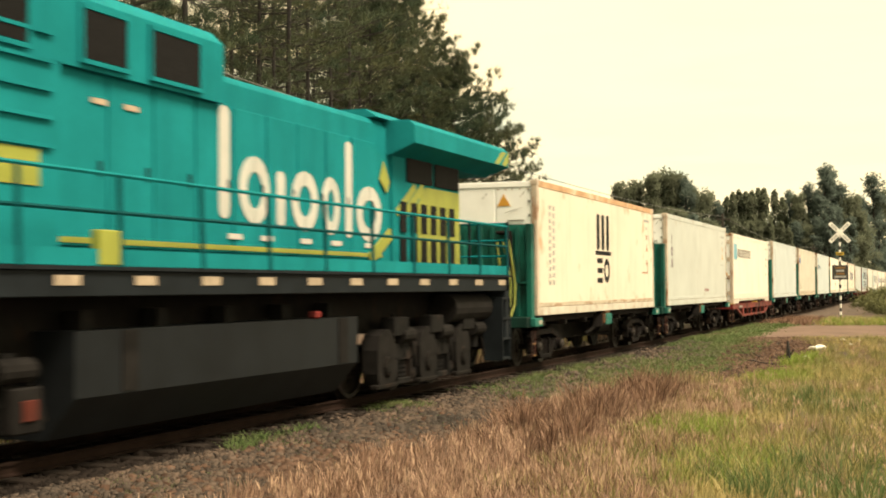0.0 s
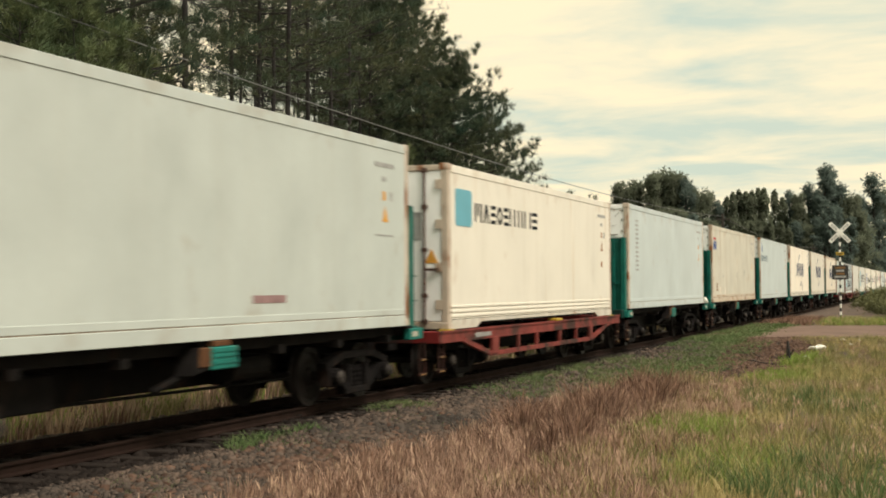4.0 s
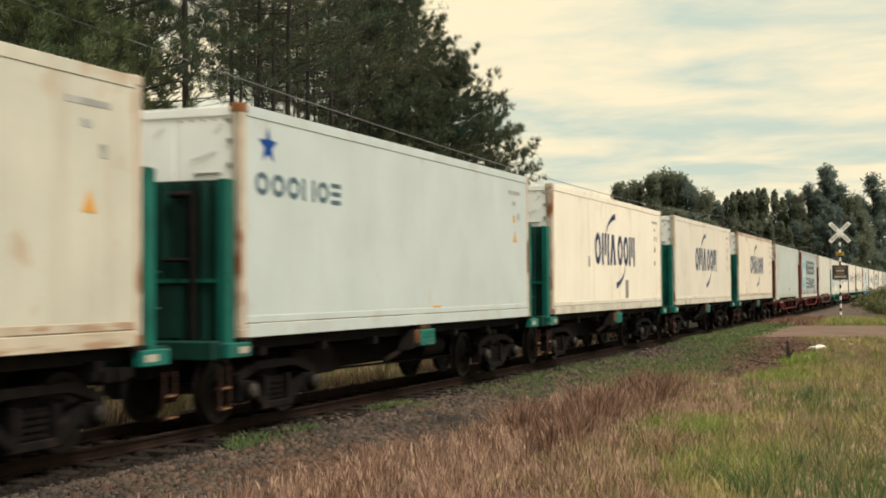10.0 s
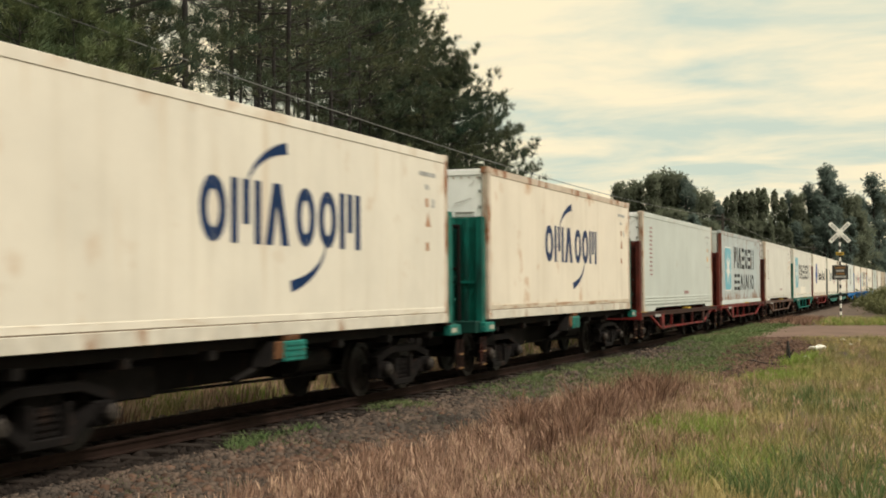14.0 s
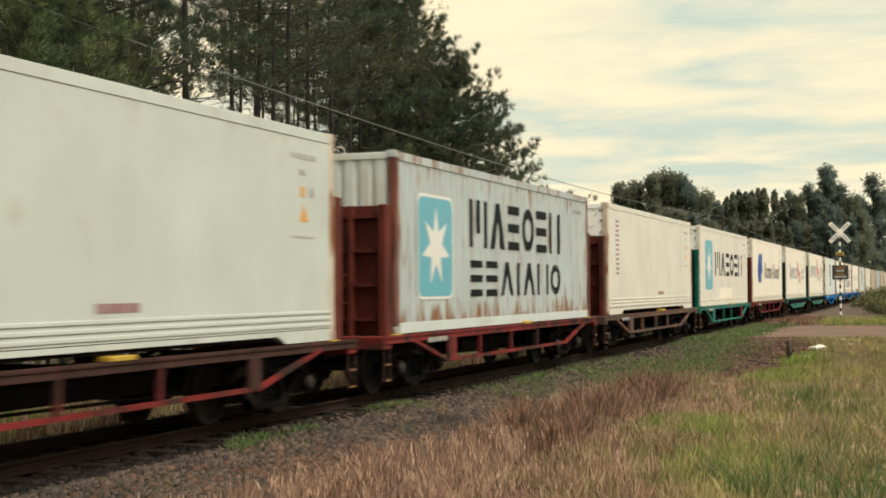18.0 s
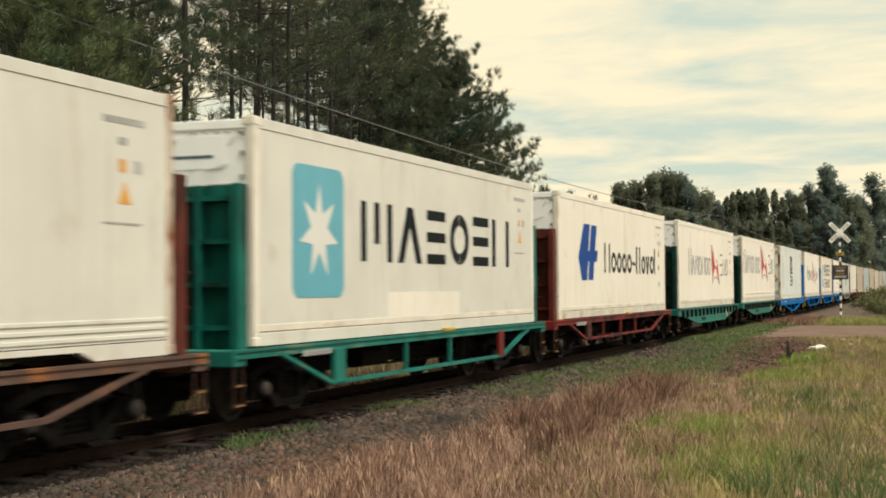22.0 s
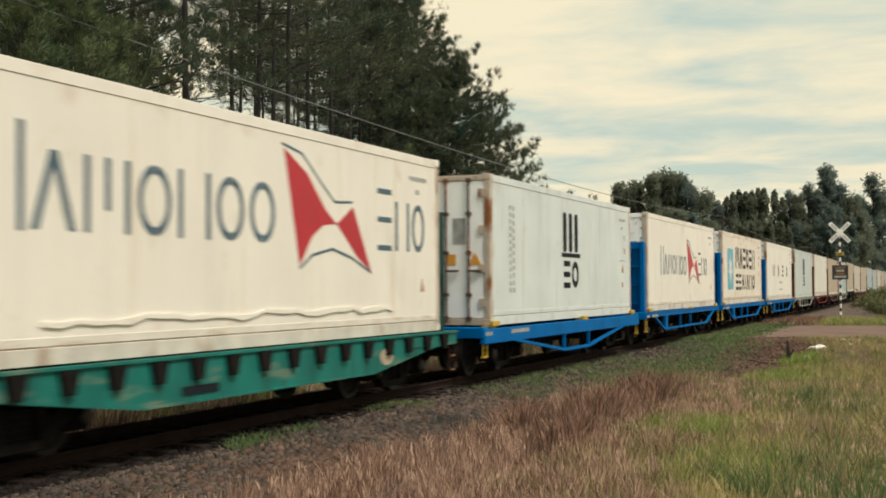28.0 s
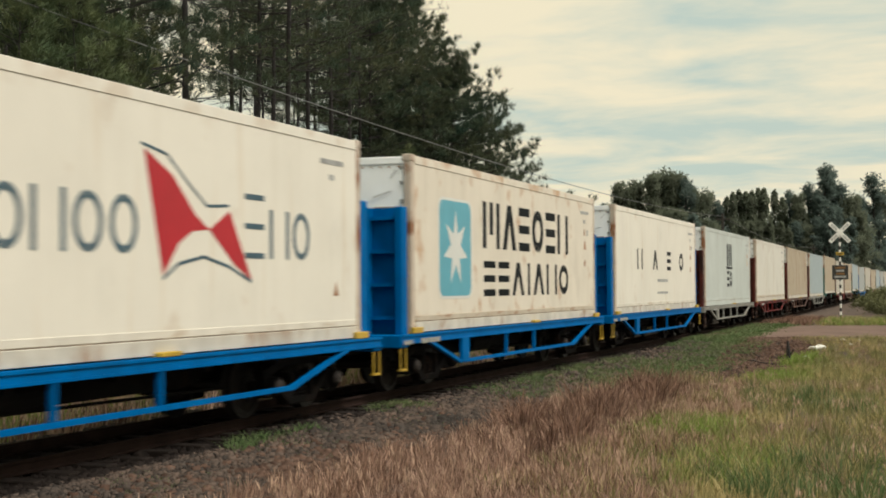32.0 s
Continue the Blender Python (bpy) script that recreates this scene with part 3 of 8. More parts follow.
def tussocks(cx, cy, per, tall, wide, spread, fan):
    """Tufts: every one has a height of its own and blades that fan out from its foot."""
    m = len(cx)
    size = np.repeat(0.55 + 0.75 * rng.random(m) ** 1.4, per)
    tilt_a, tilt_k = np.repeat(rng.random(m) * 6.283, per), np.repeat(0.22 * rng.random(m), per)
    n = m * per
    ox, oy = rng.normal(0, spread, n) * size, rng.normal(0, spread, n) * size
    h = tall * size * (0.45 + 0.75 * rng.random(n))
    t, k = rng.random(n) * 6.283, 0.22 * rng.random(n)
    dx = h * (fan * ox / spread * 0.5 + np.cos(t) * k + np.cos(tilt_a) * tilt_k)
    dy = h * (fan * oy / spread * 0.5 + np.sin(t) * k + np.sin(tilt_a) * tilt_k)
    return strips(np.repeat(cx, per) + ox, np.repeat(cy, per) + oy, h, wide, dx, dy)


def seed_heads(x, y, tall):
    """Upright stalks, each a thin stem with a spindle-shaped head."""
    n = len(x)
    h = tall * (0.6 + 0.55 * rng.random(n))
    t, k = rng.random(n) * 6.283, 0.28 * rng.random(n) * h
    dx, dy = np.cos(t) * k, np.sin(t) * k
    a = rng.random(n) * 6.283
    ux, uy = np.cos(a), np.sin(a)
    z = ground_np(x, y) - 0.03
    at = lambda f, w: np.stack([x + dx * f * f + ux * w, y + dy * f * f + uy * w, z + h * f], -1)
    p = np.stack([at(0.0, -0.0022), at(0.0, 0.0022), at(0.66, 0.0018), at(0.82, -0.0075), at(0.82, 0.0075), at(1.0, 0.0)], 1)
    f = np.array([(0, 1, 2), (2, 4, 3), (3, 4, 5)])
    return p.reshape(-1, 3), (f[None] + 6 * np.arange(n)[:, None, None]).reshape(-1, 3)


def patchy(x, y, sc, seed):
    """Smooth random field, about -1 to 1."""
    r = np.random.default_rng(seed)
    out = np.zeros_like(x)
    for _ in range(7):
        a, f, ph = r.random() * 6.283, sc * (0.6 + 1.4 * r.random()), r.random() * 6.283
        out += np.sin((x * np.cos(a) + y * np.sin(a)) * f + ph)
    return out / 3.0


def clumped(n, x0, x1, y0, y1, clump, spread, power=1.3):
    """Points in tufts, denser close to the camera."""
    m = max(1, n // clump)
    cx = x0 + (x1 - x0) * rng.random(m) ** power
    cy = y0 + (y1 - y0) * rng.random(m)
    x = np.repeat(cx, clump) + rng.normal(0, spread, m * clump)
    y = np.repeat(cy, clump) + rng.normal(0, spread, m * clump)
    return x, y


def edge_y(x):
    """Where the dry grass meets the greener meadow."""
    return 3.3 + (x - 13.1) * 0.083


def grass(name, label, ps, material):
    o = np.cumsum([0] + [len(p[0]) for p in ps])[:-1]
    tagged(new(name, fast_mesh(name, np.concatenate([p[0] for p in ps]), np.concatenate([p[1] + q for p, q in zip(ps, o)]), material)), label, "grass", kind="stuff")


def keep(x, y, mask):
    return x[mask], y[mask]


def dry_zone(x, y):
    """The strip of dead grass between the meadow and the ballast."""
    return (y > edge_y(x) - 0.45 + 0.45 * patchy(x, y, 1.2, 3) + 0.55 * patchy(x, y, 5.0, 19)) & (y < 6.45 + 0.34 * patchy(x, y, 1.6, 4)) & (x < 27.0 + 1.5 * patchy(x, y, 1.0, 9))


def meadow(x, y):
    return (y < edge_y(x) + 0.2 + 0.5 * patchy(x, y, 0.8, 6) + 0.5 * patchy(x, y, 4.0, 29)) & ~((x > 30) & (y > 3.5 + 0.4 * patchy(x, y, 1.0, 8)))


# the dead grass strip
x, y = clumped(5200, 9.0, 30.0, 2.4, 6.9, 1, 0.0, 1.35)
dry = keep(x, y, dry_zone(x, y) & (patchy(x, y, 6.5, 71) > -0.25))
x, y = clumped(30000, 9.0, 30.0, 2.4, 6.8, 12, 0.06)
litter = keep(x, y, dry_zone(x, y))
x, y = clumped(1900, 11.0, 46.0, -2.5, 5.2, 1, 0.0)
straw = keep(x, y, (y < edge_y(x)) & ((patchy(x, y, 1.1, 11) > -0.1) | (y > edge_y(x) - 1.1)) & ~((x > 29) & (y > 3.4)))
behind = clumped(420, 13.0, 60.0, 11.0, 19.0, 1, 0.0)
grass("dry_grass", "tall dry straw-brown grass beside the track", [tussocks(*dry, 24, 0.26, 0.0095, 0.038, 0.42), blades(*litter, 0.10, 0.010, 1.5), tussocks(*straw, 20, 0.25, 0.008, 0.055, 0.6), tussocks(*behind, 18, 0.34, 0.017, 0.16, 0.4)], STRAW)
x, y = clumped(18000, 9.0, 34.0, -1.8, 6.9, 6, 0.05)
tall = keep(x, y, (x < 30.0) & (y < 6.4 + 0.3 * patchy(x, y, 1.5, 4)) & ((patchy(x, y, 1.4, 33) > 0.2) | ((y > edge_y(x) - 0.2) & (patchy(x, y, 6.5, 71) > -0.2))))
# the tufts beyond the track are paled to offset the train's shadow
grass("seed_stalks", "pale upright seed stalks in the dry grass, and tufts beyond the track paled as if lit", [seed_heads(*tall, 0.31), tussocks(*clumped(420, 11.0, 44.0, 11.2, 15.5, 1, 0.0), 20, 0.46, 0.018, 0.16, 0.5)], PALE)
# dead weeds, tallest where the strip meets the green verge
x, y = clumped(420, 16.5, 27.5, 3.7, 6.3, 1, 0.0, 1.0)
brown = keep(x, y, (patchy(x, y, 2.6, 41) > 0.15) & (y > edge_y(x) + 0.25) & (y < 6.3 - 0.05 * (x - 17)))
x, y = clumped(1500, 9.0, 26.0, 2.6, 6.6, 1, 0.0)
brown2 = keep(x, y, (patchy(x, y, 2.0, 42) > 0.0) & dry_zone(x, y))
x, y = clumped(2600, 29.0, 45.0, 3.2, 6.0, 14, 0.12)
x2, y2 = clumped(9000, 8.0, 26.0, 6.2, 7.9, 14, 0.10)
fallen = keep(x2, y2, patchy(x2, y2, 1.7, 61) > 0.15)
mound = clumped(3000, 61.5, 74.0, 5.9, 7.6, 14, 0.35)
back_weeds = clumped(260, 12.0, 50.0, 10.9, 15.0, 1, 0.0)
grass("dead_weeds", "clumps of dead red-brown weeds among the dry grass", [tussocks(*brown, 50, 0.50, 0.012, 0.065, 0.55), tussocks(*brown2, 24, 0.25, 0.010, 0.05, 0.5), blades(x, y, 0.10, 0.016, 1.2), blades(*mound, 0.24, 0.03, 0.9), blades(*fallen, 0.055, 0.018, 1.6), tussocks(*back_weeds, 24, 0.42, 0.016, 0.14, 0.5)], DEADWEED)
# the meadow
x, y = clumped(3600, 10.5, 45.0, -3.0, 5.2, 1, 0.0, 1.35)
green = keep(x, y, meadow(x, y))
x, y = clumped(36000, 11.0, 45.0, -3.0, 5.2, 14, 0.09)
green3 = keep(x, y, meadow(x, y))
around = clumped(14000, -8.0, 11.5, -9.0, 5.0, 20, 0.10, 0.8)
verge = clumped(4000, 43.6, 45.6, -4.0, 4.4, 12, 0.16)
x, y = clumped(420, 12.0, 60.0, 11.0, 19.0, 1, 0.0)
grass("green_grass", "rough green meadow grass mixed with straw", [tussocks(*green, 22, 0.27, 0.0105, 0.065, 0.7), blades(*green3, 0.14, 0.011, 0.9), blades(*around, 0.17, 0.011, 0.75), blades(*verge, 0.17, 0.014, 0.8), blades(*clumped(3000, 61.5, 72.0, -0.5, 5.3, 10, 0.25), 0.28, 0.022, 0.8), tussocks(x, y, 22, 0.42, 0.017, 0.16, 0.5)], GRASS)
x, y = clumped(24000, 13.0, 44.0, -1.5, 4.6, 30, 0.10)
lush = keep(x, y, (patchy(x, y, 0.75, 51) > 0.6) & (y < edge_y(x)) & ~((x > 30) & (y > 3.3)))
lush2 = [np.concatenate(q) for q in zip(clumped(3000, 18.4, 20.6, 3.0, 4.1, 30, 0.15), clumped(900, 14.0, 17.5, 1.8, 2.9, 15, 0.13), clumped(2200, 29.0, 33.0, 2.9, 4.0, 30, 0.16))]
sprout = clumped(900, 36.0, 39.2, 3.3, 3.95, 30, 0.16)
bank = clumped(2600, 61.5, 71.0, 0.2, 5.3, 10, 0.25)
# beyond the track, brighter green makes up for the shade behind the train
grass("fresh_grass", "bright patches of fresh green grass, and tufts beyond the track brightened as if lit", [blades(*lush, 0.16, 0.009, 0.8), blades(*lush2, 0.25, 0.010, 0.7), blades(*sprout, 0.26, 0.018, 0.8), blades(*bank, 0.26, 0.022, 0.8), tussocks(*clumped(300, 10.0, 44.0, 11.6, 16.0, 1, 0.0), 20, 0.46, 0.018, 0.18, 0.5)], LUSH)
# low weeds along the ballast and the green patch before the crossing
x, y = clumped(24000, 23.0, 46.0, 4.5, 8.2, 20, 0.14)
low = keep(x, y, (patchy(x, y, 0.9, 21) + 0.10 * (x - 29) * (x < 31) > -0.5) & ~((y < 5.0) & (x > 30)))
x, y = clumped(13000, 9.0, 34.0, 7.75, 8.36, 40, 0.07)
low2 = keep(x, y, patchy(x, y, 1.6, 22) > 0.15)
x, y = clumped(4200, 8.0, 26.0, 6.9, 7.8, 12, 0.06)
low3 = keep(x, y, patchy(x, y, 1.6, 23) > 0.1)
x, y = clumped(6000, 12.0, 26.0, -0.5, 3.6, 40, 0.10)
low4 = keep(x, y, patchy(x, y, 1.4, 24) > 0.35)
x, y = clumped(700, 12.0, 27.0, -0.8, 3.6, 1, 0.0)
dark_tufts = keep(x, y, patchy(x, y, 0.9, 27) > 0.25)
x, y = clumped(20000, 28.0, 43.0, 5.3, 7.4, 24, 0.14)
low5 = keep(x, y, patchy(x, y, 0.8, 25) > -0.7)
x, y = clumped(11000, 43.0, 62.0, 6.1, 8.1, 20, 0.2)
grass("low_weeds", "short green weeds along the edge of the ballast", [blades(*low, 0.12, 0.014, 1.0), blades(*low2, 0.13, 0.010, 0.9), blades(*low3, 0.075, 0.010, 1.1), blades(*low4, 0.22, 0.011, 0.6), tussocks(*dark_tufts, 22, 0.34, 0.011, 0.07, 0.6), blades(*low5, 0.11, 0.016, 1.0), blades(*keep(x, y, patchy(x, y, 1.0, 2) > -0.4), 0.15, 0.028, 0.9)], WEED)


# ---- trees ----
def tube(vs, ts, pts, radii, n=6):
    base = len(vs)
    for p, r in zip(pts, radii):
        for i in range(n):
            a = 2 * math.pi * i / n
            vs.append((p[0] + r * math.cos(a), p[1] + r * math.sin(a), p[2]))
    for k in range(len(pts) - 1):
        for i in range(n):
            j = (i + 1) % n
            a, b, c, d = base + k * n + i, base + k * n + j, base + (k + 1) * n + j, base + (k + 1) * n + i
            ts += [(a, b, c), (a, c, d)]


def limb(vs, ts, pts, radii):
    """A branch of three-sided section."""
    base = len(vs)
    for p, r in zip(pts, radii):
        for i in range(3):
            a = 2 * math.pi * i / 3
            vs.append((p[0] + r * math.cos(a) * 0.5, p[1] + r * math.cos(a) * 0.5, p[2] + r * math.sin(a)))
    for k in range(len(pts) - 1):
        for i in range(3):
            j = (i + 1) % 3
            a, b, c, d = base + k * 3 + i, base + k * 3 + j, base + (k + 1) * 3 + j, base + (k + 1) * 3 + i
            ts += [(a, b, c), (a, c, d)]


def tufts(centres, ways, count, length, width, seed):
    """Brushes of needles: thin triangles that fan up and out from each centre, shaded as one soft tuft."""
    r = np.random.default_rng(seed)
    c, d = np.repeat(np.array(centres), count, 0), np.repeat(np.array(ways), count, 0)
    n = len(c)
    d = d + r.normal(0, 0.62, (n, 3))
    d /= np.linalg.norm(d, axis=1)[:, None]
    side = np.cross(d, r.normal(0, 1, (n, 3)))
    side /= np.linalg.norm(side, axis=1)[:, None] + 1e-9
    ln = length * (0.6 + 0.8 * r.random((n, 1)))
    w = width * (0.6 + 0.8 * r.random((n, 1)))
    start = c + r.normal(0, length * 0.16, (n, 3))
    v = np.stack([start - side * w, start + side * w, start + d * ln], 1)
    g = np.cross(v[:, 1] - v[:, 0], v[:, 2] - v[:, 0])
    g /= np.linalg.norm(g, axis=1)[:, None] + 1e-9
    out = d * 0.8 + np.array([0.0, 0.0, 0.25])
    out = out + g * np.sign((g * out).sum(1))[:, None] * 0.7
    out /= np.linalg.norm(out, axis=1)[:, None]
    turn = (g * out).sum(1) < 0
    v[turn] = v[turn][:, ::-1]
    return v.reshape(-1, 3), np.arange(n * 3).reshape(-1, 3), np.repeat(out, 3, 0)


def pine(name, height, crown_from, reach, limbs, seed, label, subs=6, brushes=4, needles=20, cone=False, long_needle=0.26, width=0.012, top_cut=99.0, stubs=10, material=None, group="pines beyond the track"):
    """Tapered trunk, curved limbs with side twigs, and a clump of needle brushes at every twig's end."""
    r = random.Random(seed)
    top = tagged(new(name), label, "tree", group)
    vs, ts = [], []
    lean = (r.uniform(-0.5, 0.5), r.uniform(-0.5, 0.5))
    at = lambda f: Vector((lean[0] * f * f, lean[1] * f * f, height * f))
    steps = [0, 0.02, 0.15, 0.35, 0.55, 0.75, 0.9, 1.0]
    rad = height * 0.0062
    tube(vs, ts, [at(f) - Vector((0, 0, 0.4 if f == 0 else 0)) for f in steps], [rad * (1.25 if f == 0 else 1.0 - 0.9 * f) for f in steps], 8)
    centres, ways, counts = [], [], []
    for k in range(limbs):
        g = ((k + r.random() * 0.8) / limbs) ** 0.95
        f = crown_from + (0.99 - crown_from) * g
        a = k * 2.4 + r.uniform(-0.5, 0.5)
        if cone:
            long = reach * max(0.10, 1.0 - g) ** 0.8 * r.uniform(0.55, 1.1)
        else:
            long = reach * (0.70 + 0.40 * math.sin(math.pi * g)) * (1.0 - 0.5 * g) * r.uniform(0.5, 1.15)
        d = Vector((math.cos(a), math.sin(a), 0))
        side = Vector((-d.y, d.x, 0)) * r.uniform(-0.25, 0.25)
        rise, bow = long * (0.16 + 0.45 * g + r.uniform(-0.12, 0.14)), long * r.uniform(-0.30, 0.05)
        p0 = at(f)
        along = lambda h: p0 + d * long * h + side * long * h * h + Vector((0, 0, rise * h * (0.4 + 0.6 * h) + bow * h * (1 - h)))
        thick = 0.012 + 0.009 * long
        limb(vs, ts, [along(0), along(0.33), along(0.66), along(1.0)], [thick, thick * 0.7, thick * 0.45, 0.006])
        n = subs if long > 1.2 else max(2, subs // 2)
        for q in range(n + 1):
            h = 0.30 + 0.70 * (q + r.uniform(-0.3, 0.3)) / n
            turn = (1 if q % 2 else -1) * r.uniform(0.5, 1.15) if q < n else r.uniform(-0.2, 0.2)
            e = Vector((d.x * math.cos(turn) - d.y * math.sin(turn), d.x * math.sin(turn) + d.y * math.cos(turn), r.uniform(0.0, 0.6)))
            tw = long * r.uniform(0.18, 0.36) * (1.15 - 0.55 * h) + 0.18
            b0 = along(min(1.0, h))
            b1 = b0 + e * tw
            limb(vs, ts, [b0, b1], [0.012, 0.005])
            for w in range(brushes):
                c = b0.lerp(b1, r.uniform(0.55, 1.1)) + Vector((r.gauss(0, 0.08), r.gauss(0, 0.08), r.gauss(0.06, 0.10)))
                centres.append(tuple(c))
                ways.append((e.x * 0.5, e.y * 0.5, 0.75))
                counts.append(needles if c.z < top_cut else max(5, needles // 4))
    for q in range(6):      # leader
        centres.append(tuple(at(0.985) + Vector((r.gauss(0, 0.15), r.gauss(0, 0.15), r.uniform(-0.3, 0.3)))))
        ways.append((0, 0, 1))
        counts.append(needles)
    for k in range(stubs):      # dead stubs on the bare trunk
        f = r.uniform(0.12, crown_from + 0.1)
        a = r.uniform(0, 6.283)
        p0 = at(f)
        u = Vector((math.cos(a), math.sin(a), r.uniform(-0.3, 0.4))) * r.uniform(0.5, 1.9)
        mid = p0 + u * 0.5 + Vector((0, 0, r.uniform(-0.1, 0.2)))
        limb(vs, ts, [p0, mid, p0 + u], [0.020, 0.013, 0.005])
        limb(vs, ts, [mid, mid + u * 0.3 + Vector((r.uniform(-0.2, 0.2), r.uniform(-0.2, 0.2), 0.25))], [0.010, 0.004])
    t = new("trunk", sheet("trunk", vs, ts, BARK))
    t.parent = top
    v, tr, nn = tufts(centres, ways, counts, long_needle, width, seed)
    c = new("crown", fast_mesh("crown", v, tr, material or NEEDLE, nn))
    c.parent = top
    return top


used = set()


def place(proto, m):
    """The first time the thing itself, then copies."""
    if proto.name in used:
        return copy_thing(proto, m)
    used.add(proto.name)
    proto.matrix_basis = m
    return proto


def spot(px, dist):
    """A place on the ground, by its bearing in the view and its distance."""
    a = yaw - math.atan((px - 784) / 2377.0)
    return dist * math.cos(a), dist * math.sin(a)


rt = random.Random(8)
LAB = "tall dark pine with bare trunk and ragged needle crown"
# long-trunked pines: only their lower crowns and trunks come into view
bare = [pine("pine_tree", 19.0, 0.47, 3.3, 40, 11, LAB, 6, 4, 11, top_cut=12.5, stubs=22, width=0.010), pine("pine_tree", 18.0, 0.52, 3.2, 38, 12, LAB, 6, 4, 11, top_cut=12.5, stubs=26, width=0.010), pine("pine_tree", 19.0, 0.40, 2.9, 44, 17, LAB, 5, 3, 12, top_cut=12.5, stubs=20, width=0.010)]
# fuller ones, in leaf down to head height
full = [pine("pine_tree", 17.0, 0.16, 3.1, 60, 13, "tall pine, in dark needles low down", 6, 4, 24, top_cut=10.5, stubs=8, long_needle=0.23, width=0.0085), pine("pine_tree", 18.0, 0.20, 3.3, 60, 16, "tall pine, in dark needles low down", 6, 4, 24, top_cut=10.5, stubs=8, long_needle=0.23, width=0.0085)]
deep = [pine("pine_tree", 19.0, 0.56, 3.6, 34, 14, LAB, 5, 4, 8, long_needle=0.42, width=0.024, top_cut=16.0), pine("pine_tree", 18.0, 0.30, 3.7, 42, 15, LAB, 5, 4, 8, long_needle=0.42, width=0.024, top_cut=16.0)]
wood = [(full, ((30, 27), (112, 30), (180, 28), (236, 33), (640, 60), (676, 66))),
        (bare, ((329, 33), (412, 41), (455, 41), (484, 45), (425, 52), (508, 41), (546, 47), (452, 60), (590, 51), (620, 56), (530, 58))),
        (deep[1:], ((75, 44), (145, 46), (205, 48), (655, 78), (700, 76), (10, 40))),
        (deep[:1], ((470, 66), (560, 70), (520, 84), (620, 78)))]
for kinds, where in wood:
    for k, (px, dist) in enumerate(where):
        x, y = spot(px, dist)
        place(kinds[k % len(kinds)], pose(x, y, ground_z(x, y), 0, 0, rt.uniform(0, 360)))
edge = pine("pine_tree", 13.2, 0.12, 6.4, 80, 31, "broad edge-of-wood pine with long spreading boughs", 7, 4, 24, cone=True, long_needle=0.25, width=0.012)
edge.matrix_basis = pose(*spot(795, 66), -0.06, 0, 0, 20)
edge2 = pine("pine_tree", 17.5, 0.16, 3.3, 70, 32, "full pine at the edge of the wood", 7, 4, 20, long_needle=0.25, width=0.013)
edge2.matrix_basis = pose(*spot(655, 61), -0.06)
for px, dist, h in ((692, 68, 0.94), (735, 72, 0.93), (785, 72, 0.78), (826, 72, 0.69), (760, 62, 0.62), (708, 65, 0.96)):
    ob = copy_thing(edge2, pose(0, 0, 0))
    ob.matrix_basis = pose(*spot(px, dist), -0.06, 0, 0, px * 5.0) @ Matrix.Diagonal((1, 1, h, 1))
side_tree = pine("pine_tree", 11.3, 0.16, 5.6, 56, 33, "small open pine at the edge of the wood", 6, 4, 20, cone=True, long_needle=0.25, width=0.012)
side_tree.matrix_basis = pose(*spot(872, 69), -0.06)
# young pines and scrub below the wood's edge
YOUNG = surface("young_pine_needles", (0.088, 0.142, 0.074), 0.75, var=0.3, scale=0.5, bump=0, island=0.4, second=(0.20, 0.21, 0.092), see=0.35, spec=0.15)
young = [pine("young_pine", 7.6, 0.08, 2.5, 40, 41, "young bushy pine below the tall trunks", 6, 4, 26, cone=True, long_needle=0.17, width=0.009, material=YOUNG), pine("young_pine", 6.2, 0.06, 2.3, 36, 42, "young bushy pine below the tall trunks", 6, 4, 26, cone=True, long_needle=0.17, width=0.009, material=YOUNG)]
for px, dist in ((22, 23), (85, 25), (150, 24), (205, 27), (246, 29), (700, 58), (745, 57), (790, 59), (835, 61), (640, 58)):
    x, y = spot(px, dist)
    place(rt.choice(young), pose(x, y, ground_z(x, y), 0, 0, rt.uniform(0, 360)))


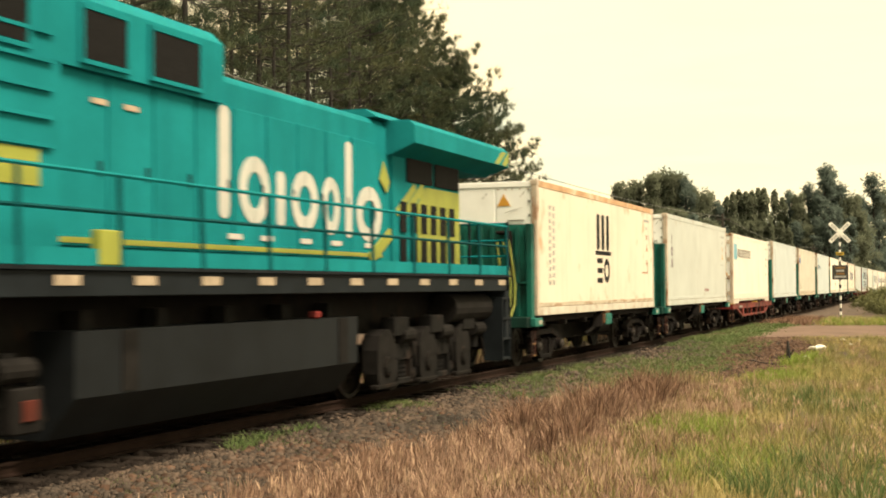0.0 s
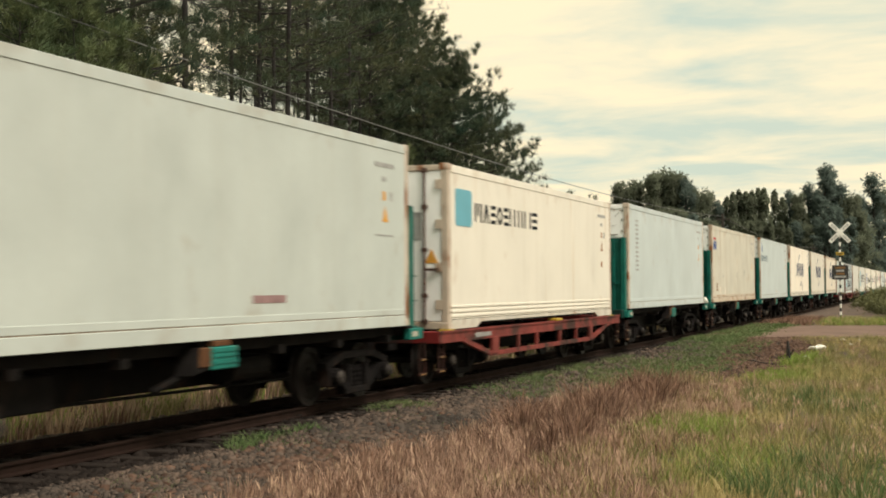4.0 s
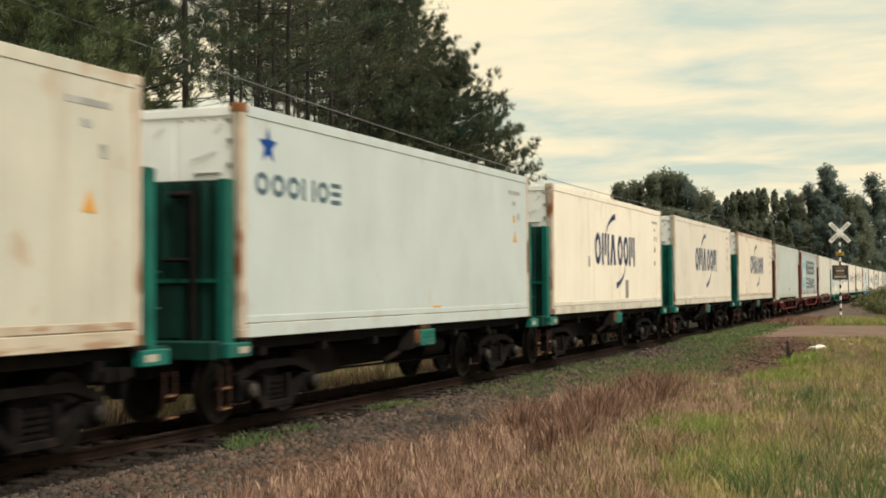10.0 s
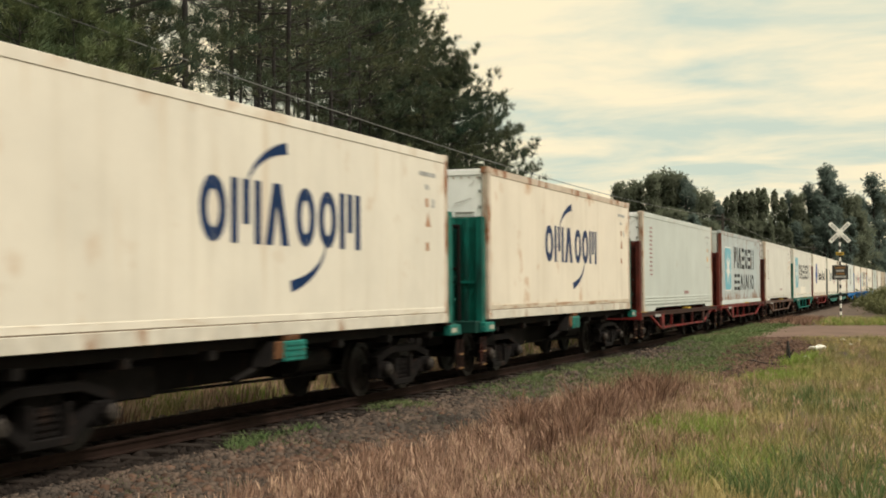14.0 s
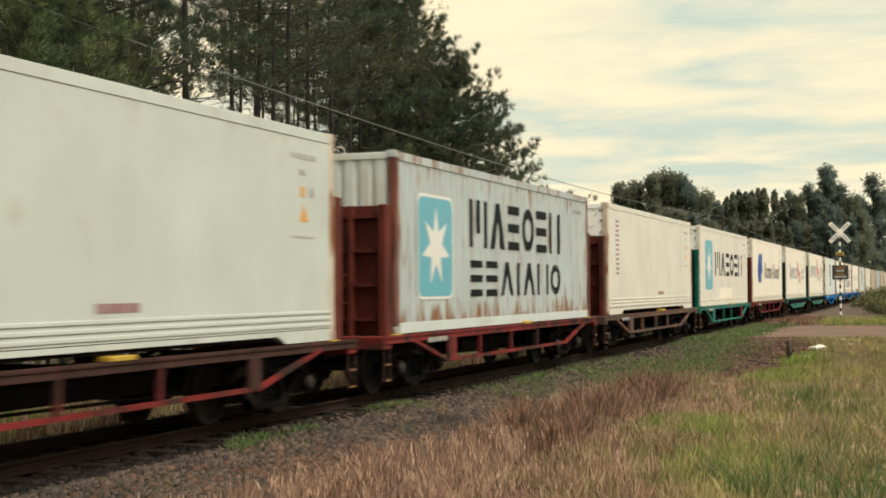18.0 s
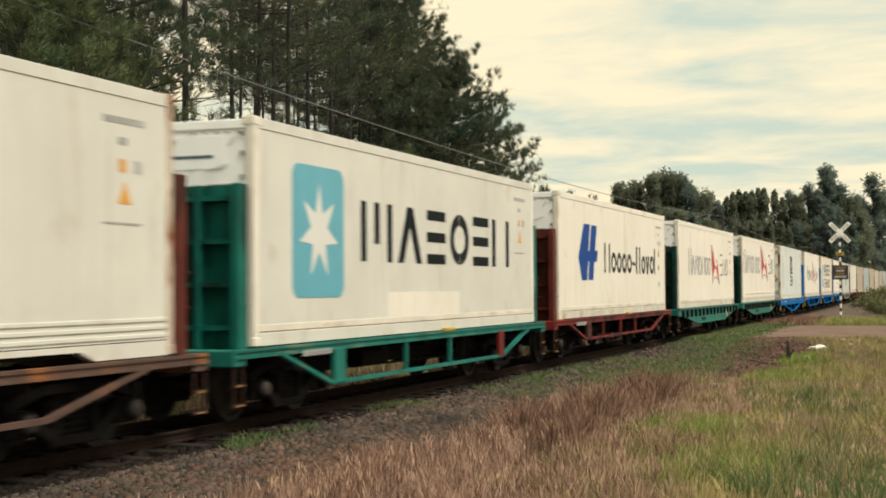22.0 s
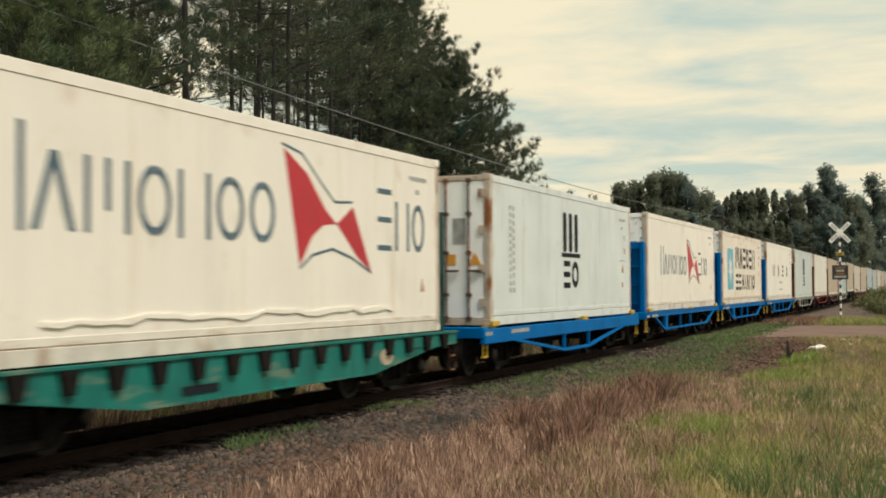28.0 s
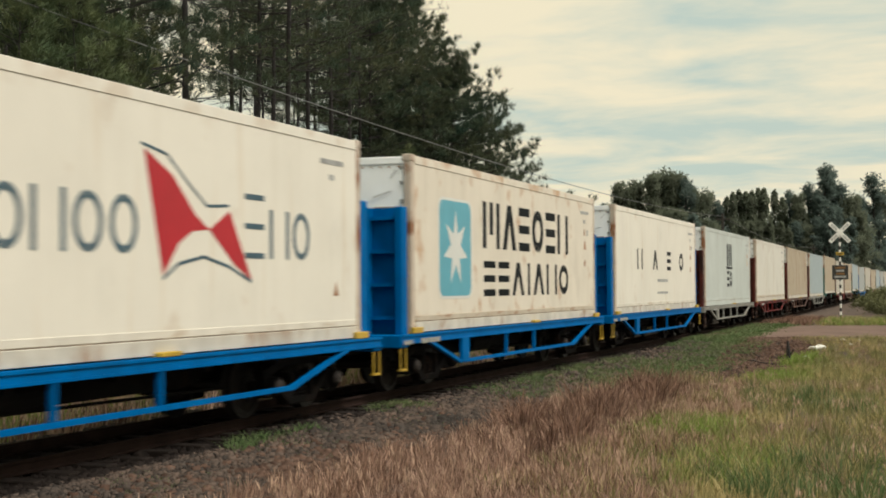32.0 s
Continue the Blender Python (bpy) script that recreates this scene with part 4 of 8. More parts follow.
def gum(name, height, reach, seed, label, lumps=26, per=90, size=0.34, base=0.12, waist=0.55, leaves=None):
    """Broadleaf tree: forked trunk and many separate clumps of small leaves."""
    r, q = random.Random(seed), np.random.default_rng(seed)
    top = tagged(new(name), label, "tree", "far trees")
    vs, ts = [], []
    tube(vs, ts, [(0, 0, -0.5), (0.1, 0, height * 0.4), (0.2, 0.1, height * 0.75), (0.2, 0.1, height * 0.95)], [height * 0.018, height * 0.013, height * 0.007, 0.04], 6)
    allv, hearts = [], []
    for k in range(lumps):
        f = base + (1 - base) * (k + 0.5) / lumps
        wide = reach * (waist + 0.5 * math.sin(math.pi * min(1, f * 1.05))) * (1.0 - 0.55 * max(0, f - 0.6) / 0.4)
        a = r.uniform(0, 6.283)
        d = wide * r.uniform(0.15, 0.85)
        c = Vector((d * math.cos(a), d * math.sin(a), height * f * 0.96))
        limb(vs, ts, [(0.15, 0.05, c.z * 0.82), tuple(c)], [0.07, 0.02])
        rad = reach * r.uniform(0.26, 0.44)
        pts = q.normal(0, 1, (per, 3))
        pts /= np.linalg.norm(pts, axis=1)[:, None]
        pts *= (rad * (0.35 + 0.7 * q.random((per, 1)))) * np.array([1.0, 1.0, 0.80])
        pts += np.array(c)
        u, w = q.normal(0, 1, (per, 3)), q.normal(0, 1, (per, 3))
        u /= np.linalg.norm(u, axis=1)[:, None]
        w /= np.linalg.norm(w, axis=1)[:, None]
        s = size * (0.6 + 0.8 * q.random((per, 1)))
        allv.append(np.stack([pts - u * s, pts + u * s * 0.7 + w * s * 0.5, pts + w * s], 1))
        hearts.append(np.repeat(np.array(c)[None], per, 0))
    t = new("trunk", sheet("trunk", vs, ts, BARK))
    t.parent = top
    c = new("crown", leaf_mesh("crown", np.concatenate(allv), np.concatenate(hearts), leaves or LEAF, 0.9))
    c.parent = top
    return top


def far_pine(height, reach, seed):
    """Slim plantation tree: whorls of leaf flecks that narrow to a blunt tip."""
    q = np.random.default_rng(seed)
    top = tagged(new("plantation_tree"), "slim dark plantation tree in a far even row", "tree", "far trees")
    n = 2600
    f = q.random(n) ** 0.8
    rad = reach * (1.0 - f) ** 0.5 * (0.75 + 0.25 * np.sin(f * 27 + q.random() * 6)) * (0.35 + 0.65 * np.sqrt(q.random(n)))
    a = q.random(n) * 6.283
    pts = np.stack([rad * np.cos(a), rad * np.sin(a), height * (0.06 + 0.94 * f)], -1)
    u, w = q.normal(0, 1, pts.shape), q.normal(0, 1, pts.shape)
    u /= np.linalg.norm(u, axis=1)[:, None]
    w /= np.linalg.norm(w, axis=1)[:, None]
    s = 0.55 * (0.6 + 0.8 * q.random((n, 1)))
    v = np.stack([pts - u * s, pts + u * s * 0.7 + w * s * 0.5, pts + w * s], 1)
    vs, ts = [], []
    tube(vs, ts, [(0, 0, -0.5), (0, 0, height * 0.5), (0, 0, height * 0.97)], [height * 0.012, height * 0.008, 0.03], 6)
    t = new("trunk", sheet("trunk", vs, ts, BARK))
    t.parent = top
    heart = np.stack([pts[:, 0] * 0, pts[:, 1] * 0, pts[:, 2] - 1.0], -1)
    c = new("crown", leaf_mesh("crown", v, heart, WARMLEAF, 0.9))
    c.parent = top
    return top


gums = [gum("gum_tree", 26.0, 4.4, 51, "tall dark gum tree with clumped crown", 44, 130, 0.46), gum("gum_tree", 24.0, 6.0, 52, "broad dark gum tree with rounded crown", 44, 150, 0.52, 0.2, leaves=WARMLEAF),
        far_pine(26.0, 3.4, 53), gum("gum_tree", 25.0, 5.4, 54, "broad dark gum tree with rounded crown", 44, 150, 0.50, 0.2, leaves=WARMLEAF), far_pine(25.0, 3.7, 55),
        gum("gum_tree", 26.0, 3.6, 56, "tall slim gum tree with stacked leaf clumps", 36, 140, 0.42, 0.16, 0.62)]


def far_spot(px, x):
    """Where the line of sight at that part of the view meets the distance x."""
    a = yaw - math.atan((px - 784) / 2377.0)
    return x * math.tan(a)


# bearing, height of the top in the view, kind, width against height
tops = [(1068, 350, 0, 0.8), (1092, 310, 3, 0.75), (1112, 317, 1, 0.9), (1128, 307, 3, 0.8), (1152, 294, 3, 0.85), (1174, 294, 1, 0.8), (1197, 293, 3, 0.95), (1216, 308, 0, 0.9), (1232, 322, 3, 0.6), (1252, 333, 1, 0.8), (1272, 348, 0, 0.8),
        (1287, 346, 4, 1.0), (1298, 339, 2, 0.9), (1309, 337, 4, 1.0), (1321, 340, 2, 1.0), (1332, 337, 4, 1.0), (1343, 335, 2, 0.9), (1353, 336, 4, 1.0), (1372, 336, 2, 0.9), (1386, 352, 4, 1.0), (1399, 334, 0, 0.75), (1414, 342, 3, 0.8), (1430, 321, 5, 0.95), (1448, 335, 0, 0.8), (1459, 291, 5, 1.0), (1475, 296, 5, 1.0), (1493, 324, 5, 1.1), (1510, 345, 1, 0.9), (1524, 350, 0, 0.8), (1545, 311, 5, 1.25), (1562, 338, 3, 0.9)]
for px, py, v, broad in tops:
    for row in (0, 1):
        dist = 300.0 - 24 * row + rt.uniform(-5, 5)
        px2 = px + (11 if row else 0)
        dist = max(dist, 12.5 / (far_spot(px2, 1.0) - 0.018))
        if px2 > 1568:
            continue
        high = (509 - py - rt.uniform(-2, 2)) / 2377.0 * dist * 0.965 + 1.7
        scale = high / (26.0, 24.0, 26.0, 25.0, 25.0, 26.0)[v] * (0.70 if row else 1.0)
        wide = scale * (1.15 if row else broad)
        ob = place(gums[v], pose(0, 0, 0))
        ob.matrix_basis = pose(dist, far_spot(px2, dist), -0.2, 0, 0, rt.uniform(0, 360)) @ Matrix.Diagonal((wide, wide, scale, 1))


def bush(height, reach, seed):
    q = np.random.default_rng(seed)
    top = tagged(new("bush"), "rough olive green bush on the bank beside the track", "bush", "bushes by the crossing")
    n = 2600
    c = q.normal(0, 1, (26, 3)) * np.array([reach * 0.42, reach * 0.42, 0])
    c[:, 2] = height * (0.15 + 0.75 * q.random(26)) * np.exp(-(c[:, 0] ** 2 + c[:, 1] ** 2) / (reach * reach))
    pts = np.repeat(c, n // 26, 0)
    heart = pts.copy()
    pts = pts + q.normal(0, 0.20, pts.shape)
    pts[:, 2] = np.abs(pts[:, 2])
    u, w = q.normal(0, 1, pts.shape), q.normal(0, 1, pts.shape)
    u /= np.linalg.norm(u, axis=1)[:, None]
    w /= np.linalg.norm(w, axis=1)[:, None]
    s = 0.10 * (0.6 + 0.8 * q.random((len(pts), 1)))
    v = np.stack([pts - u * s, pts + u * s * 0.6 + w * s * 0.5, pts + w * s], 1)
    vs, ts = [], []
    for k in range(12):
        limb(vs, ts, [(0, 0, -0.1), tuple(c[k])], [0.03, 0.01])
    t = new("stem", sheet("stem", vs, ts, BARK))
    t.parent = top
    f = new("foliage", leaf_mesh("foliage", v, heart, BUSHLEAF))
    f.parent = top
    return top


bushes = [bush(1.7, 1.9, 71), bush(1.2, 1.6, 72)]
for k, (x, y) in enumerate(((86, 3.6), (80, 2.2), (90, 3.0), (97, 4.3), (94, 1.9), (104, 4.5), (101, 3.2), (114, 5.0), (78, 0.7), (127, 5.6), (120, 4.4))):
    m = pose(x, y, -0.06, 0, 0, rt.uniform(0, 360))
    ob = bushes[k] if k < 2 else copy_thing(bushes[k % 2], m)
    ob.matrix_basis = m


# ---- crossing sign, wire, litter ----
def crossing_sign():
    top = tagged(new("crossing_sign"), "white crossbuck railway crossing sign on striped post", "railway sign")
    for k in range(24):
        part("post_band", lambda bm, k=k: rod(bm, (0, 0, -0.2 + 0.2 * k), (0, 0, 0.2 * k), 0.055, n=10), SIGNBLACK if k % 2 else SIGNWHITE, top)
    for ang in (45, -45):
        def board(bm):
            box(bm, -0.085, -0.055, -0.70, 0.70, -0.105, 0.105, 0.008)
        arm = part("cross_board", board, SIGNWHITE, top, at=pose(0.01 * (ang > 0), 0, 4.50, ang, 0, 0))
        for y0, y1 in ((-0.60, -0.5), (-0.46, -0.36), (-0.32, -0.22), (0.2, 0.3), (0.34, 0.44), (0.48, 0.58)):
            part("lettering", lambda bm, y0=y0, y1=y1: box(bm, -0.092, -0.086, y0, y1, -0.045, 0.045), FADED, arm, "dark illegible lettering bar")
    part("yellow_plate", lambda bm: box(bm, -0.08, -0.055, -0.21, 0.21, 3.31, 3.47, 0.008), YELLOW, top, "small yellow plate")
    part("plate_bars", lambda bm: box(bm, -0.086, -0.08, -0.15, 0.15, 3.365, 3.415), SIGNBLACK, top)
    sign = part("warning_board", lambda bm: box(bm, -0.09, -0.055, -0.40, 0.40, 2.06, 2.80, 0.01), SIGNBLACK, top, "black board with rows of pale lettering bars")
    for k, w in enumerate((0.26, 0.20, 0.22, 0.30)):
        part("lettering", lambda bm, k=k, w=w: box(bm, -0.096, -0.09, -w, w, 2.62 - 0.155 * k, 2.72 - 0.155 * k), FADED if k % 2 else RUNGS, sign)
    top.matrix_basis = pose(72.45, 4.99, -0.05, 0, 0, 6)
    return top


crossing_sign()


def utility_pole(x, y):
    top = tagged(new("utility_pole"), "grey wooden line pole with crossarm", "pole", "line poles")
    part("shaft", lambda bm: rod(bm, (0, 0, -0.5), (0, 0, 6.95), 0.13, 0.09, 10), POLEWOOD, top, key=("pshaft",))
    part("crossarm", lambda bm: box(bm, -0.06, 0.06, -0.5, 0.5, 6.48, 6.60, 0.01), POLEWOOD, top, key=("parm",))
    part("insulator", lambda bm: rod(bm, (0, 0, 6.59), (0, 0, 6.70), 0.04, 0.03, 8), GREYFRAME, top, key=("pins",))
    top.matrix_basis = pose(x, y, -0.2)


def sag(x, a, b, low, high):
    m, h = (a + b) / 2, (b - a) / 2
    return low + (high - low) * ((x - m) / h) ** 2


wire_v, wire_t = [], []
for a, b in ((14.0, 94.0), (94.0, 174.0), (174.0, 254.0)):
    pts = []
    for k in range(25):
        x = a + (b - a) * k / 24
        pts.append((x, 14.0 + (track_y(x) - TRACK_Y), sag(x, a, b, 5.83, 6.555)))
    base = len(wire_v)
    for p in pts:
        for q in range(4):
            wire_v.append((p[0], p[1] + 0.0135 * math.cos(q * 1.5708), p[2] + 0.0135 * math.sin(q * 1.5708)))
    for k in range(24):
        for q in range(4):
            j = (q + 1) % 4
            i0, i1 = base + k * 4, base + k * 4 + 4
            wire_t += [(i0 + q, i0 + j, i1 + j), (i0 + q, i1 + j, i1 + q)]
tagged(new("overhead_cable", sheet("overhead_cable", wire_v, wire_t, CABLE)), "thin sagging cable strung along the far side of the track", "cable")
for x in (14.0, 94.0, 174.0):
    utility_pole(x, 14.0 + (track_y(x) - TRACK_Y))


def sack(x, y):
    b = bmesh.new()
    bmesh.ops.create_icosphere(b, subdivisions=3, radius=0.21)
    for q in b.verts:
        n = noise.noise(q.co * 7.0) * 0.8 + noise.noise(q.co * 17.0) * 0.25
        q.co = Vector((q.co.x * 0.7, q.co.y * 0.95, max(-0.06, q.co.z * 0.46))) * (1 + n)
    ob = new("white_sack", finish(b, "white_sack", PLASTIC, True))
    ob.matrix_basis = pose(x, y, ground_z(x, y) + 0.06, 0, 0, 20)
    tagged(ob, "crumpled white plastic sack lying in the grass", "litter")


sack(41.0, 3.48)


def scrap(x, y, size, seed):
    """A crumpled bit of white plastic."""
    b = bmesh.new()
    bmesh.ops.create_icosphere(b, subdivisions=2, radius=size)
    for q in b.verts:
        n = noise.noise(q.co * (0.9 / size) + Vector((seed, 0, 0))) * 0.9
        q.co = Vector((q.co.x, q.co.y * 1.3, max(-0.02, q.co.z * 0.7))) * (1 + n)
    ob = new("plastic_scrap", finish(b, "plastic_scrap", PLASTIC, True))
    ob.matrix_basis = pose(x, y, ground_z(x, y) + size * 0.7, 0, 0, seed * 40)
    tagged(ob, "small crumpled scrap of white plastic on the ground", "litter", "scraps of litter")


for k, (x, y, size) in enumerate(((44.0, 2.97, 0.07), (42.8, 2.65, 0.05), (44.1, 2.50, 0.065), (39.9, 5.19, 0.04), (35.4, 2.59, 0.045), (28.8, 4.59, 0.045), (38.6, 3.62, 0.07))):
    scrap(x, y, size, k)


def stump(x, y):
    b = bmesh.new()
    rod(b, (0, 0, -0.2), (0.02, 0.01, 0.34), 0.075, 0.060, 8)
    rod(b, (0.02, 0.01, 0.33), (0.03, 0.03, 0.62), 0.060, 0.025, 7)
    rod(b, (0.02, 0.0, 0.2), (-0.05, -0.13, 0.40), 0.025, 0.015, 6)
    ob = new("stump", finish(b, "stump", BARK))
    ob.matrix_basis = pose(x, y, ground_z(x, y))
    tagged(ob, "broken dark wooden stump beside the dirt track", "stump")


stump(37.0, 3.90)


def fallen_branch(x, y, rz, n, seed):
    r = random.Random(seed)
    b = bmesh.new()
    p = Vector((-n / 2, 0, 0.03))
    for k in range(4):
        q = p + Vector((n / 4, r.uniform(-0.08, 0.08), r.uniform(-0.02, 0.05)))
        rod(b, p, q, 0.028 - 0.005 * k, 0.023 - 0.005 * k, 6)
        if k:
            rod(b, p, p + Vector((r.uniform(0, 0.2), r.choice((-1, 1)) * r.uniform(0.1, 0.3), r.uniform(0.02, 0.16))), 0.012, 0.006, 5)
        p = q
    ob = new("fallen_branch", finish(b, "fallen_branch", BARK))
    ob.matrix_basis = pose(x, y, ground_z(x, y), 0, 0, rz)
    tagged(ob, "broken dark branch lying on bare soil", "branch", "branches on the soil")


for k, q in enumerate(((39.0, 5.0, 50, 0.9), (34.0, 4.7, 110, 0.8), (36.5, 4.5, 70, 1.0), (31.5, 4.4, 95, 0.8), (33.0, 5.0, 20, 0.7), (38.2, 4.3, 140, 0.8))):
    fallen_branch(*q, 90 + k)


# ---- the train ----
CAP = surface("worn_axle_cap", (0.060, 0.050, 0.044), 0.7, var=0.5, scale=6, bump=0.2, piece=0.9, spec=0.2)
RUSTBLOCK = surface("rust_brown_steel", (0.11, 0.052, 0.026), 0.85, var=0.4, scale=6, rust=0.3, rust_scale=5, rust_col=(0.035, 0.02, 0.015), bump=0.3, spec=0.1)
RUSTDECAL = surface("faded_brown_sticker", (0.36, 0.20, 0.12), 0.6, var=0.2, bump=0.0, spec=0.2)

def rect(x0, x1, z0, z1):
    return [(x0, z0), (x1, z0), (x1, z1), (x0, z1)]


def column(x0, x1, z0, z1, n, fill=0.62):
    h = (z1 - z0) / n
    return [rect(x0, x1, z0 + h * i, z0 + h * (i + fill)) for i in range(n)]


def rounded(x0, x1, z0, z1, r, n=5):
    pts = []
    for cx, cz, a0 in ((x1 - r, z1 - r, 0), (x0 + r, z1 - r, 90), (x0 + r, z0 + r, 180), (x1 - r, z0 + r, 270)):
        for k in range(n + 1):
            a = radians(a0 + 90 * k / n)
            pts.append((cx + r * math.cos(a), cz + r * math.sin(a)))
    return pts


def star(cx, cz, rx, rz, tips=7):
    pts = []
    for k in range(tips * 2):
        a = math.pi / 2 + math.pi * k / tips
        r = 1.0 if k % 2 == 0 else 0.42
        pts.append((cx + rx * r * math.cos(a), cz + rz * r * math.sin(a)))
    return pts


def crescent(cx, cz, rx, rz, a0, a1, thick, n=10):
    """A tapering arc."""
    out, inn = [], []
    for k in range(n + 1):
        f = k / n
        a = radians(a0 + (a1 - a0) * f)
        w = thick * (0.15 + 0.85 * f)
        out.append((cx + (rx + w) * math.cos(a), cz + (rz + w) * math.sin(a)))
        inn.append((cx + rx * math.cos(a), cz + rz * math.sin(a)))
    return out + inn[::-1]


def arc(cx, cz, rx, rz, a0, a1, w, n=9):
    """A bent band of even width."""
    out, inn = [], []
    for k in range(n + 1):
        a = radians(a0 + (a1 - a0) * k / n)
        out.append((cx + rx * math.cos(a), cz + rz * math.sin(a)))
        inn.append((cx + (rx - w) * math.cos(a), cz + (rz - w) * math.sin(a)))
    return out + inn[::-1]


def ring(x0, x1, z0, z1, w):
    """A hollow oval in two halves."""
    c = ((x0 + x1) / 2, (z0 + z1) / 2, (x1 - x0) / 2, (z1 - z0) / 2)
    return [arc(*c, 92, 268, w), arc(*c, -88, 88, w)]


def shapes(kinds, x0, x1, z0, z1, w, gap=0.22):
    """A row of plain shapes that stands for a painted word: | stem, t twin stems, w three stems, o ring, ^ chevron, v chevron, e three bars, - dash."""
    wide = {"|": 0.34, "t": 1.0, "w": 1.15, "o": 0.95, "^": 1.0, "v": 0.95, "e": 0.85, "-": 0.6, " ": 0.5}
    total = sum(wide[k] for k in kinds) + gap * (len(kinds) - 1)
    u = (x1 - x0) / total
    x, out = x0, []
    for k in kinds:
        a, b = x, x + wide[k] * u
        if k == "|":
            out.append(rect((a + b) / 2 - w / 2, (a + b) / 2 + w / 2, z0, z1))
        elif k == "t":
            out += [rect(a, a + w, z0, z1), rect(b - w, b, z0, z1)]
        elif k == "w":
            out += [rect(a, a + w, z0, z1), rect((a + b - w) / 2, (a + b + w) / 2, z0 + (z1 - z0) * 0.3, z1), rect(b - w, b, z0, z1)]
        elif k == "o":
            out += ring(a, b, z0, z1, w)
        elif k == "^":
            m, v = (a + b) / 2, w * 0.62
            out.append([(a, z0), (a + 2 * v, z0), (m, z1 - 2.6 * v), (b - 2 * v, z0), (b, z0), (m + v, z1), (m - v, z1)])
        elif k == "v":
            m, v = (a + b) / 2, w * 0.62
            out.append([(a, z1), (a + 2 * v, z1), (m, z0 + 2.6 * v), (b - 2 * v, z1), (b, z1), (m + v, z0), (m - v, z0)])
        elif k == "e":
            for f in (0.0, 0.5, 1.0):
                z = z0 + (z1 - z0 - w * 0.85) * f
                out.append(rect(a, b, z, z + w * 0.85))
        elif k == "-":
            out.append(rect(a, b, z0 + (z1 - z0) * 0.42, z0 + (z1 - z0) * 0.42 + w))
        x = b + gap * u
    return out


def stroke(pts, wide):
    up = [(x, z + wide / 2) for x, z in pts]
    return up + [(x, z - wide / 2) for x, z in reversed(pts)]


def flag(x0, x1, z0, z1):
    """Red pennant with a notch, and its wavy outline."""
    w, h = x1 - x0, z1 - z0
    at = lambda a, b: (x0 + a * w, z0 + b * h)
    red = [[at(0.02, 0.97), at(0.25, 0.80), at(0.45, 0.52), at(0.57, 0.42), at(0.42, 0.40), at(0.30, 0.30), at(0.17, 0.06)],
           [at(0.57, 0.42), at(0.76, 0.58), at(0.98, 0.03), at(0.80, 0.16), at(0.66, 0.32)]]
    lines = [stroke([at(0.0, 1.0), at(0.20, 0.95), at(0.40, 0.74), at(0.55, 0.60), at(0.75, 0.62)], 0.035),
             stroke([at(0.17, 0.04), at(0.30, 0.15), at(0.52, 0.21), at(0.75, 0.14), at(0.98, 0.02)], 0.04)]
    return red, lines


HALF = 6.096


def marking(parent, polys, material, label="", lift=0.004, y=-1.209):
    """Painted shapes, each a thin plate of its own on the side panel."""
    for pts in polys:
        part("marking", lambda bm, pts=pts: prism(bm, [(x - HALF, z) for x, z in pts], y - lift, y), material, parent, label)


